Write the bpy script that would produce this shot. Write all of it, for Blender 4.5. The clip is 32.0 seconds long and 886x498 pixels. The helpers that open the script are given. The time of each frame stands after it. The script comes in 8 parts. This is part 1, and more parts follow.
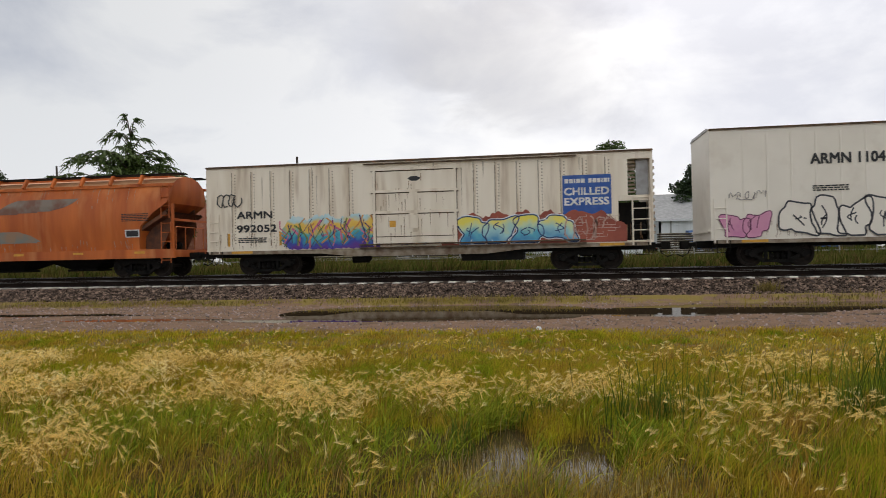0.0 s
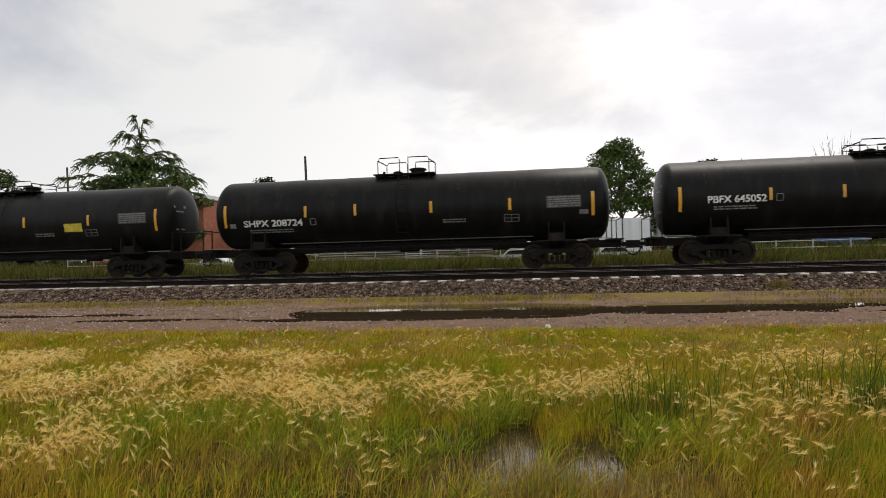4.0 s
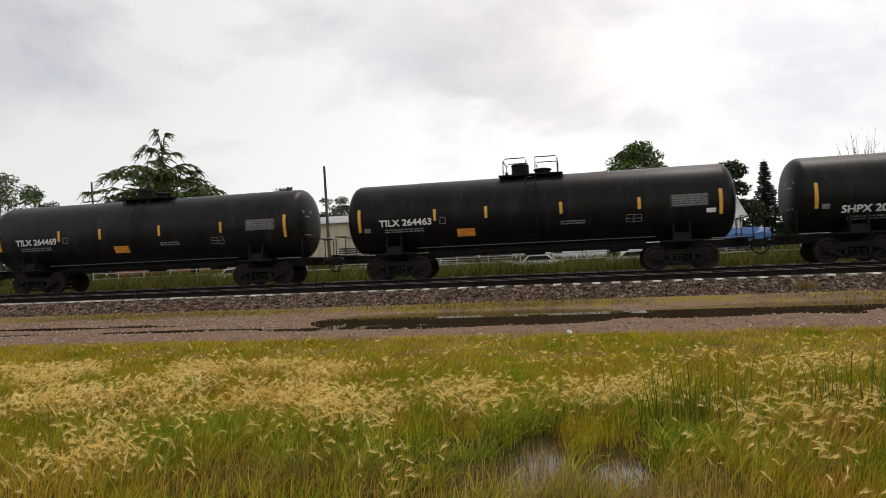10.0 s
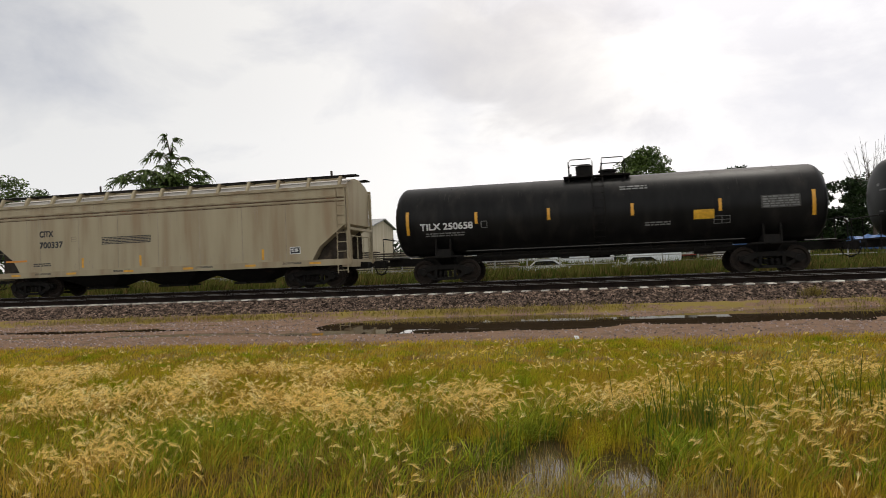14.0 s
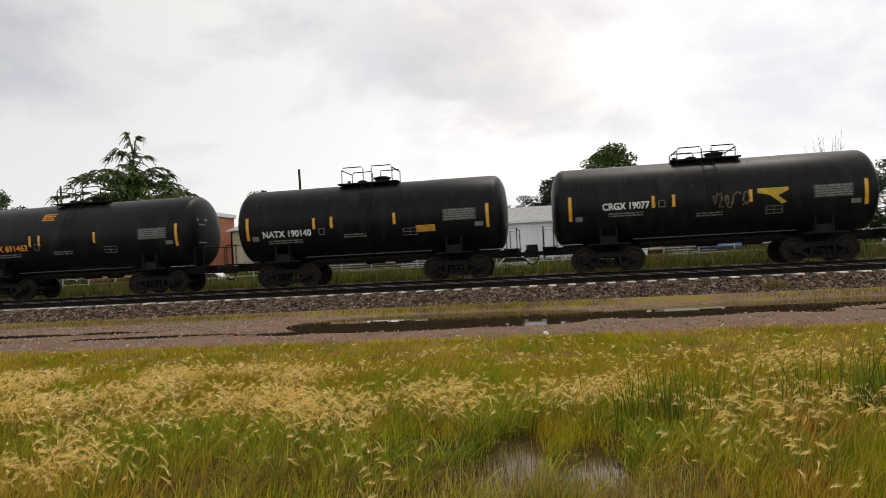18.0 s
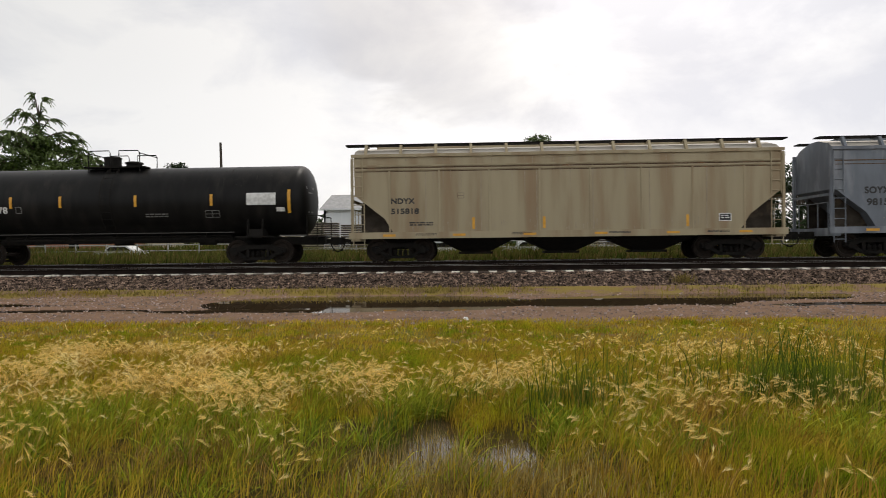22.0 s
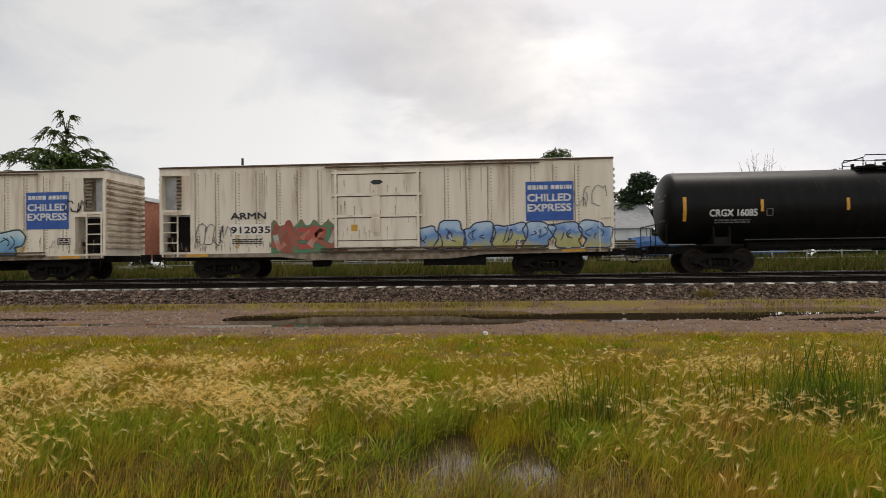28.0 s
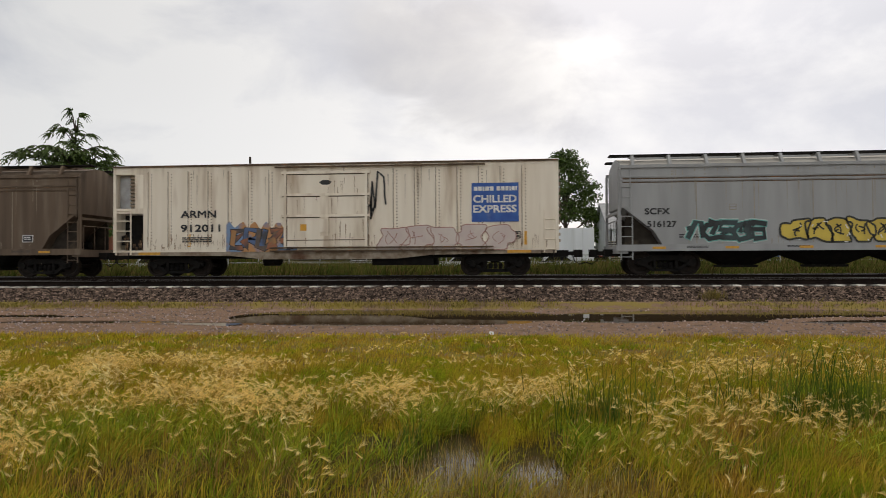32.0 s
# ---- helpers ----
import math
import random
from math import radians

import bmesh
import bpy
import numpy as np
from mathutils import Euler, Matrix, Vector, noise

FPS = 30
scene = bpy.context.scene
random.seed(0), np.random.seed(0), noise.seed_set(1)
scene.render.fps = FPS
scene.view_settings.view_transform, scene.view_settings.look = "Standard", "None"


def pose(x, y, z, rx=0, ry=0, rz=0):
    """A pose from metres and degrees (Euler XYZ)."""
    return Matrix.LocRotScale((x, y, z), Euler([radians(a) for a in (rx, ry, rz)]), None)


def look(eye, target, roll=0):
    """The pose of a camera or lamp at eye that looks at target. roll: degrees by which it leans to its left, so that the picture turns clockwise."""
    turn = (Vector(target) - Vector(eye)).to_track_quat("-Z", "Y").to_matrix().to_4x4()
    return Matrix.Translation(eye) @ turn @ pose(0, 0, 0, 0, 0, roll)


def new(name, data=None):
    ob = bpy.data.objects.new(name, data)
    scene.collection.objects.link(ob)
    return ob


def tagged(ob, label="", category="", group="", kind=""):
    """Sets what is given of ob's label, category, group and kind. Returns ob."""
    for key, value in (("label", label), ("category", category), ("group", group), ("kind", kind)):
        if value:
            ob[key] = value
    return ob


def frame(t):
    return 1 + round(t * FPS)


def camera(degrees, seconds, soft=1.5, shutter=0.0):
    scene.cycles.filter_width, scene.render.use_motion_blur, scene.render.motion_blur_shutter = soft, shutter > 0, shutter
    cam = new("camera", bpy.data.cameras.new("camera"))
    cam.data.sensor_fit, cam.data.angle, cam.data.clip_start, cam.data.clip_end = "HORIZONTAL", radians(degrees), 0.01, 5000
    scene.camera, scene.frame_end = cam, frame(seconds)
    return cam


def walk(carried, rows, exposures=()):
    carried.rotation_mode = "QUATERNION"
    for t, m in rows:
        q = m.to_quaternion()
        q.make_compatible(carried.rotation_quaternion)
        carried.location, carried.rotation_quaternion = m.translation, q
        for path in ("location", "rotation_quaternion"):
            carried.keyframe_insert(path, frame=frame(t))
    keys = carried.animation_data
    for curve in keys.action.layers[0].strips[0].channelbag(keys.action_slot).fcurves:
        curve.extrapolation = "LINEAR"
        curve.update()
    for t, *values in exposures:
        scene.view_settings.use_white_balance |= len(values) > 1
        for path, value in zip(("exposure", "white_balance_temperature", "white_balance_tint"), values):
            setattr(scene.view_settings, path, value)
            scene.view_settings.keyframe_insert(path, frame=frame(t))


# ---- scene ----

# ---- camera ----
EYE = 1.5
cam = camera(66.8, 32.0, soft=0.8, shutter=0.06)
# seconds, yaw, pitch, roll of the hand-held camera, which stands still
PATH = [(0.0, 8.75, 0.73, 1.18), (0.5, 8.47, 0.53, 1.34), (1.0, 7.99, 0.38, 1.67), (1.5, 8.27, 0.35, 1.47), (2.0, 8.37, 0.41, 1.60),
        (2.5, 8.49, 0.48, 1.67), (3.0, 8.62, 0.55, 1.57), (3.5, 9.12, 0.58, 1.50), (5.5, 9.75, 0.72, 1.51), (6.0, 9.85, 0.65, 1.49),
        (6.5, 9.90, 0.72, 1.79), (7.0, 9.90, 1.04, 1.57), (7.5, 10.22, 1.33, 1.41), (8.0, 10.69, 1.41, 1.98), (8.5, 10.88, 1.41, 2.54),
        (9.0, 10.95, 1.30, 2.62), (9.5, 11.02, 1.34, 2.32), (10.0, 11.16, 1.29, 2.47), (10.5, 11.21, 1.17, 2.51), (11.0, 11.38, 1.22, 2.23),
        (11.5, 11.50, 1.45, 2.19), (12.0, 11.62, 1.83, 2.09), (12.5, 11.62, 1.93, 2.07), (13.0, 11.56, 2.05, 2.06), (13.5, 11.72, 1.91, 2.11),
        (15.5, 11.14, 1.47, 3.05), (16.0, 10.84, 1.45, 3.14), (16.5, 10.10, 1.41, 2.82), (17.0, 9.67, 1.40, 2.74), (17.5, 9.50, 1.43, 2.76),
        (18.0, 9.15, 1.41, 2.96), (18.5, 8.78, 1.47, 2.69), (19.0, 8.72, 1.38, 2.57), (19.5, 9.01, 1.08, 2.40), (20.0, 7.94, 0.52, 2.40),
        (20.5, 7.11, 0.28, 1.73), (21.0, 6.51, 0.15, 1.09), (21.5, 3.82, -0.14, 0.56), (22.0, 2.64, -0.16, 0.66), (22.5, 2.71, -0.03, 0.84),
        (23.0, 2.98, 0.36, 0.79), (23.5, 3.13, 0.59, 0.83), (24.0, 3.38, 0.81, 0.94), (24.5, 3.61, 0.82, 0.87), (25.0, 3.92, 0.88, 0.69),
        (25.5, 4.33, 0.99, 0.61), (27.5, 4.36, 1.10, 0.74), (28.0, 4.31, 1.08, 0.74), (28.5, 4.25, 1.13, 0.53), (29.0, 4.27, 1.08, 0.58),
        (29.5, 4.29, 1.06, 0.54), (30.0, 4.43, 1.07, 0.57), (30.5, 4.58, 1.10, 0.49), (31.0, 4.71, 1.08, 0.53), (31.5, 4.79, 1.10, 0.46),
        (32.0, 4.85, 1.06, 0.31)]
walk(cam, [(t, pose(0, 0, EYE, 90 + p, r, y)) for t, y, p, r in PATH],
     exposures=((0.0, -0.08, 6400, 9), (2.0, -0.05, 6560, 9), (5.0, 0.03, 6620, 9), (21.0, 0.03, 6660, 9), (25.0, -0.05, 6640, 9), (28.0, -0.12, 6640, 9), (32.0, -0.12, 6600, 9)))

# ---- world and light: bright overcast, the sun behind thin cloud beyond the train ----
SUN_AZ, SUN_EL = radians(12), radians(48)      # azimuth from +y towards +x
world = bpy.data.worlds.new("overcast_sky")
scene.world = world
world.use_nodes = True


def build_world():
    nt = world.node_tree
    nt.nodes.clear()
    N, L = nt.nodes.new, nt.links.new
    out, add = N("ShaderNodeOutputWorld"), N("ShaderNodeAddShader")
    sky = N("ShaderNodeTexSky")
    sky.sky_type, sky.sun_disc = "NISHITA", False
    sky.sun_elevation, sky.sun_rotation = SUN_EL, SUN_AZ
    sky.air_density, sky.dust_density, sky.ozone_density = 0.3, 3.0, 0.3
    b1, b2 = N("ShaderNodeBackground"), N("ShaderNodeBackground")
    b1.inputs[1].default_value = 0.05
    L(sky.outputs[0], b1.inputs[0])
    co, mp = N("ShaderNodeTexCoord"), N("ShaderNodeMapping")
    mp.inputs["Scale"].default_value = (1.0, 1.0, 1.9)
    mp.inputs["Location"].default_value = (0.35, 0.1, 0.2)
    L(co.outputs["Generated"], mp.inputs[0])

    def noise_of(scale, detail, rough, warp=0.3):
        n = N("ShaderNodeTexNoise")
        n.inputs["Scale"].default_value, n.inputs["Detail"].default_value, n.inputs["Roughness"].default_value = scale, detail, rough
        n.inputs["Distortion"].default_value = warp
        L(mp.outputs[0], n.inputs["Vector"])
        return n.outputs[0]

    def arith(op, p, q):
        n = N("ShaderNodeMath")
        n.operation = op
        for i, v in ((0, p), (1, q)):
            if isinstance(v, float):
                n.inputs[i].default_value = v
            else:
                L(v, n.inputs[i])
        return n.outputs[0]

    def eased(v, lo, hi, p=0.0, q=1.0):
        r = N("ShaderNodeMapRange")
        r.interpolation_type = "SMOOTHSTEP"
        for i, k in ((1, lo), (2, hi), (3, p), (4, q)):
            r.inputs[i].default_value = k
        L(v, r.inputs[0])
        return r.outputs[0]

    def along(axis, centre, wobble, amount):
        """How far a direction lies from a cloud's centre along an axis, with an uneven edge."""
        d = N("ShaderNodeVectorMath")
        d.operation, d.inputs[1].default_value = "DOT_PRODUCT", axis
        L(co.outputs["Generated"], d.inputs[0])
        off = sum(p * q for p, q in zip(axis, centre))
        return arith("ADD", arith("SUBTRACT", d.outputs["Value"], off), arith("MULTIPLY", arith("SUBTRACT", wobble, 0.5), amount))

    n1, n2, n3 = noise_of(4.2, 8.0, 0.56), noise_of(1.7, 3.0, 0.45), noise_of(7.0, 6.0, 0.55, 0.5)
    ramp = N("ShaderNodeValToRGB")
    e = ramp.color_ramp.elements
    e[0].position, e[0].color = 0.42, (0.41, 0.424, 0.45, 1)
    e[1].position, e[1].color = 0.58, (0.685, 0.678, 0.645, 1)
    k = ramp.color_ramp.elements.new(0.5)
    k.color = (0.545, 0.549, 0.548, 1)
    L(arith("MULTIPLY", arith("ADD", n1, n2), 0.5), ramp.inputs[0])
    # a grey-blue bank of thicker cloud over the train, with a bright break beside it
    bank = arith("ADD", arith("POWER", arith("ABSOLUTE", arith("MULTIPLY", along((0.92, 0.19, -0.33), (-0.055, 0.957, 0.285), n1, 0.26), 6.4), 0.0), 2.0),
                 arith("POWER", arith("ABSOLUTE", arith("MULTIPLY", along((0.26, 0.20, 0.94), (-0.055, 0.957, 0.285), n3, 0.20), 13.5), 0.0), 2.0))
    bank = eased(bank, 0.0, 2.2, 0.32, 0.0)
    gap = arith("MULTIPLY", eased(along((1.0, 0.0, 0.0), (-0.03, 0.95, 0.3), n3, 0.14), -0.03, 0.04), eased(along((0.0, 0.0, 1.0), (0.0, 0.9, 0.27), n1, 0.16), -0.04, 0.05))
    low = eased(along((0.0, 0.0, 1.0), (0.0, 0.97, 0.21), n1, 0.2), 0.07, -0.02, 0.0, 0.02)
    shade = arith("MULTIPLY", arith("SUBTRACT", 1.0, bank), arith("ADD", 1.0, arith("ADD", arith("MULTIPLY", gap, 0.13), low)))
    # added fill: the cloud is brightened opposite the sun to lift near sides
    dot = N("ShaderNodeVectorMath")
    dot.operation = "DOT_PRODUCT"
    dot.inputs[1].default_value = (math.sin(SUN_AZ) * math.cos(SUN_EL), math.cos(SUN_AZ) * math.cos(SUN_EL), math.sin(SUN_EL))
    L(co.outputs["Generated"], dot.inputs[0])
    back_lift = N("ShaderNodeMapRange")
    back_lift.interpolation_type = "SMOOTHSTEP"
    for i, v in ((1, -0.35), (2, 0.55), (3, 1.78), (4, 1.10)):
        back_lift.inputs[i].default_value = v
    L(dot.outputs["Value"], back_lift.inputs[0])
    # the cloud is thicker towards the west
    axes, veil, both = N("ShaderNodeSeparateXYZ"), N("ShaderNodeMapRange"), N("ShaderNodeMath")
    L(co.outputs["Generated"], axes.inputs[0])
    L(axes.outputs[0], veil.inputs[0])
    for i, v in ((1, -0.75), (2, 0.35), (3, 0.86), (4, 1.0)):
        veil.inputs[i].default_value = v
    both.operation = "MULTIPLY"
    L(back_lift.outputs[0], both.inputs[0])
    L(veil.outputs[0], both.inputs[1])
    L(ramp.outputs[0], b2.inputs[0])
    L(arith("MULTIPLY", both.outputs[0], shade), b2.inputs[1])
    L(b1.outputs[0], add.inputs[0])
    L(b2.outputs[0], add.inputs[1])
    L(add.outputs[0], out.inputs[0])


build_world()
sun = new("sun", bpy.data.lights.new("sun", "SUN"))
sun.data.energy, sun.data.angle, sun.data.color = 1.5, radians(20), (1.0, 0.95, 0.88)
sun.matrix_world = look((40 * math.sin(SUN_AZ), 40 * math.cos(SUN_AZ), 60), (0, 20, 60 - 45 * math.tan(SUN_EL)))
scene.view_settings.exposure = 0.0

# ---- materials ----


def mat(name, c1, c2=None, rough=0.7, metal=0.0, scale=3.0, stretch=(1, 1, 1), detail=5.0, lo=0.35, hi=0.65, bump=0.0, bscale=40.0, random=0.0,
        c3=None, s3=0.4, lo3=0.55, hi3=0.75, island=0.0, coat=0.0, spec=0.5):
    """Noise-mixed paint: c1 to c2 at one scale, blotches of c3 at another, a spread of lightness per object or island."""
    m = bpy.data.materials.new(name)
    m.use_nodes = True
    nt = m.node_tree
    N, L = nt.nodes.new, nt.links.new
    p = nt.nodes["Principled BSDF"]
    p.inputs["Roughness"].default_value, p.inputs["Metallic"].default_value = rough, metal
    p.inputs["Specular IOR Level"].default_value = spec
    co, mp = N("ShaderNodeTexCoord"), N("ShaderNodeMapping")
    L(co.outputs["Object"], mp.inputs[0])
    mp.inputs["Scale"].default_value = stretch
    info = N("ShaderNodeObjectInfo")
    L(info.outputs["Random"], mp.inputs["Location"])

    def noise_mask(s, lo_, hi_, d):
        n, r = N("ShaderNodeTexNoise"), N("ShaderNodeMapRange")
        n.inputs["Scale"].default_value, n.inputs["Detail"].default_value = s, d
        L(mp.outputs[0], n.inputs["Vector"])
        r.inputs[1].default_value, r.inputs[2].default_value = lo_, hi_
        L(n.outputs[0], r.inputs[0])
        return r.outputs[0]

    def blend(f, a, b):
        x = N("ShaderNodeMix")
        x.data_type = "RGBA"
        L(f, x.inputs[0])
        for s, v in ((6, a), (7, b)):
            if isinstance(v, tuple):
                x.inputs[s].default_value = (*v, 1)
            else:
                L(v, x.inputs[s])
        return x.outputs[2]

    col = blend(noise_mask(scale, lo, hi, detail), c1, c2 or tuple(0.8 * v for v in c1))
    if c3:
        col = blend(noise_mask(s3, lo3, hi3, 6.0), col, c3)
    for amount, source in ((random, info.outputs["Random"]), (island, None)):
        if amount:
            if source is None:
                source = N("ShaderNodeNewGeometry").outputs["Random Per Island"]
            r = N("ShaderNodeMapRange")
            r.inputs[3].default_value, r.inputs[4].default_value = 1 - amount, 1 + amount
            L(source, r.inputs[0])
            h = N("ShaderNodeHueSaturation")
            L(r.outputs[0], h.inputs["Value"])
            L(col, h.inputs["Color"])
            col = h.outputs[0]
    L(col, p.inputs["Base Color"])
    if bump:
        n, b = N("ShaderNodeTexNoise"), N("ShaderNodeBump")
        n.inputs["Scale"].default_value, n.inputs["Detail"].default_value = bscale, 6
        L(co.outputs["Object"], n.inputs["Vector"])
        b.inputs["Strength"].default_value, b.inputs["Distance"].default_value = bump, 0.02
        L(n.outputs[0], b.inputs["Height"])
        L(b.outputs[0], p.inputs["Normal"])
    return m


V_STREAK = (1.0, 1.0, 0.12)
TANK_BLACK = mat("tank_black_paint", (0.0042, 0.0041, 0.0040), (0.008, 0.0076, 0.0072), rough=0.40, scale=2.0, stretch=(1.4, 1, 0.35), c3=(0.024, 0.021, 0.018), s3=1.3, lo3=0.54, hi3=0.85, random=0.25, bump=0.04, bscale=6, spec=0.13)
UNDER = mat("grimy_black_steel", (0.006, 0.0055, 0.005), (0.012, 0.010, 0.008), rough=0.85, scale=5, c3=(0.03, 0.019, 0.012), s3=2.0, lo3=0.6, hi3=0.85, spec=0.2)
WHEEL = mat("wheel_steel", (0.014, 0.011, 0.009), (0.028, 0.02, 0.015), rough=0.7, metal=0.3, scale=8, spec=0.2)
BLACK = mat("black_letter_paint", (0.013, 0.013, 0.014), (0.024, 0.024, 0.025), rough=0.6)
WHITE = mat("white_letter_paint", (0.72, 0.72, 0.70), (0.5, 0.5, 0.48), rough=0.6, scale=6)
GREYTXT = mat("grey_stencil_paint", (0.19, 0.19, 0.18), (0.12, 0.12, 0.115), rough=0.7, scale=6)
YELLOW = mat("yellow_reflective_strip", (0.68, 0.34, 0.025), (0.54, 0.26, 0.018), rough=0.4, scale=8)
ORANGETXT = mat("orange_letter_paint", (0.72, 0.28, 0.03), (0.5, 0.18, 0.02), rough=0.6, scale=7)
RUST = mat("rusty_brown_steel", (0.17, 0.065, 0.03), (0.09, 0.04, 0.025), rough=0.9, scale=4, c3=(0.05, 0.03, 0.025), s3=1.5)
BLUE = mat("blue_sign_paint", (0.015, 0.07, 0.30), (0.025, 0.10, 0.36), rough=0.5, scale=3, c3=(0.12, 0.16, 0.3), s3=2.2, lo3=0.62, hi3=0.9)
REEFER = mat("dirty_white_reefer_paint", (0.83, 0.745, 0.615), (0.74, 0.645, 0.51), rough=0.55, scale=2.2, stretch=V_STREAK, c3=(0.34, 0.215, 0.115), s3=2.3, lo3=0.53, hi3=0.86, random=0.03, bump=0.03, bscale=5, spec=0.3)
CLEAN_WHITE = mat("clean_white_car_paint", (0.82, 0.76, 0.66), (0.76, 0.70, 0.60), rough=0.5, scale=0.7, c3=(0.6, 0.52, 0.42), s3=0.8, lo3=0.6, hi3=0.9, bump=0.03, bscale=5, spec=0.3)
REEFER_ROOF = mat("galvanised_roof", (0.42, 0.42, 0.42), (0.3, 0.29, 0.28), rough=0.5, metal=0.3)
GRIME = mat("brown_grime_sill", (0.20, 0.145, 0.095), (0.36, 0.30, 0.23), rough=0.8, scale=4, c3=(0.11, 0.05, 0.028), s3=1.2, spec=0.2)
SEAM = mat("dark_grime_seam", (0.17, 0.13, 0.095), (0.30, 0.25, 0.19), rough=0.9, scale=3, c3=(0.06, 0.045, 0.035), s3=4.0, spec=0.1)
END_DIRT = mat("rust_stained_end_paint", (0.60, 0.52, 0.42), (0.36, 0.27, 0.19), rough=0.7, scale=1.2, stretch=(1, 1, 0.5), c3=(0.17, 0.085, 0.045), s3=1.1, lo3=0.48, hi3=0.7, spec=0.2)
# for grimy door rails, and for shade lines painted under the hopper beads
DIRT_AND_SHADE = mat("dark_dirt_and_shade", (0.075, 0.05, 0.034), (0.15, 0.105, 0.07), rough=0.9, scale=3, c3=(0.20, 0.09, 0.045), s3=3.0, spec=0.1)
RAIL = mat("rail_steel", (0.020, 0.014, 0.011), (0.011, 0.008, 0.007), rough=0.9, scale=3, spec=0.05)
STREAK = mat("rust_and_dirt_streak", (0.20, 0.105, 0.05), (0.30, 0.20, 0.12), rough=0.9, scale=3, spec=0.1)
RAILTOP = mat("polished_rail_head", (0.34, 0.33, 0.32), (0.22, 0.21, 0.2), rough=0.35, metal=1.0)
TIE = mat("pale_concrete_tie", (0.54, 0.51, 0.46), (0.28, 0.26, 0.23), rough=0.9, scale=9, random=0.3, bump=0.2, bscale=60, spec=0.1)
BALLAST = mat("dark_pink_ballast", (0.050, 0.034, 0.026), (0.022, 0.015, 0.012), rough=0.95, scale=25, c3=(0.11, 0.078, 0.058), s3=9, bump=0.9, bscale=22, spec=0.1)
STONE = mat("crushed_ballast_stone", (0.235, 0.165, 0.125), (0.04, 0.028, 0.021), rough=0.95, scale=5, island=0.95, spec=0.1)
CONCRETE = mat("grey_concrete", (0.4, 0.39, 0.37), (0.3, 0.29, 0.28), rough=0.9, scale=4)
WOODPOLE = mat("weathered_pole_wood", (0.09, 0.07, 0.055), (0.05, 0.04, 0.032), rough=0.9, scale=6, stretch=(4, 4, 0.3))
WHITEWALL = mat("white_metal_wall", (0.72, 0.73, 0.74), (0.62, 0.63, 0.64), rough=0.5, scale=1.0, stretch=V_STREAK, c3=(0.5, 0.5, 0.48), s3=0.8)
GREYROOF = mat("grey_shingle_roof", (0.30, 0.30, 0.30), (0.22, 0.22, 0.225), rough=0.8, scale=3, bump=0.2)
BRICK = mat("orange_brick_wall", (0.42, 0.15, 0.085), (0.33, 0.115, 0.065), rough=0.85, scale=6, c3=(0.5, 0.24, 0.15), s3=2)
TANWALL = mat("tan_board_wall", (0.52, 0.45, 0.33), (0.43, 0.36, 0.26), rough=0.8, scale=2, stretch=V_STREAK)
BARK = mat("grey_brown_bark", (0.10, 0.075, 0.055), (0.06, 0.045, 0.035), rough=0.95, scale=8, stretch=(3, 3, 0.5), bump=0.4)
# end panel paint with the open corner's shade in its colour
DARKEND = mat("dark_shaded_end_paint", (0.055, 0.045, 0.036), (0.03, 0.025, 0.02), rough=0.85, scale=3, c3=(0.11, 0.08, 0.055), s3=2.0, spec=0.15)
LEAF = mat("mid_green_leaf", (0.080, 0.118, 0.022), (0.048, 0.078, 0.015), rough=0.6, scale=0.6, island=0.45, spec=0.2)
LEAF_DARK = mat("dark_green_leaf", (0.026, 0.046, 0.012), (0.016, 0.030, 0.009), rough=0.6, scale=0.6, island=0.45, spec=0.2)
NEEDLE = mat("spruce_needles", (0.018, 0.036, 0.018), (0.012, 0.024, 0.014), rough=0.7, scale=0.8, island=0.4)


def water_material(name, tint):
    m = bpy.data.materials.new(name)
    m.use_nodes = True
    nt = m.node_tree
    N, L = nt.nodes.new, nt.links.new
    p = nt.nodes["Principled BSDF"]
    p.inputs["Base Color"].default_value = (*tint, 1)
    p.inputs["Roughness"].default_value, p.inputs["IOR"].default_value = 0.012, 1.33
    n, b, co = N("ShaderNodeTexNoise"), N("ShaderNodeBump"), N("ShaderNodeTexCoord")
    n.inputs["Scale"].default_value, n.inputs["Detail"].default_value = 5, 3
    L(co.outputs["Object"], n.inputs["Vector"])
    b.inputs["Strength"].default_value, b.inputs["Distance"].default_value = 0.012, 0.01
    L(n.outputs[0], b.inputs["Height"])
    L(b.outputs[0], p.inputs["Normal"])
    return m


WATER = water_material("muddy_puddle_water", (0.045, 0.030, 0.016))

# ---- mesh building ----


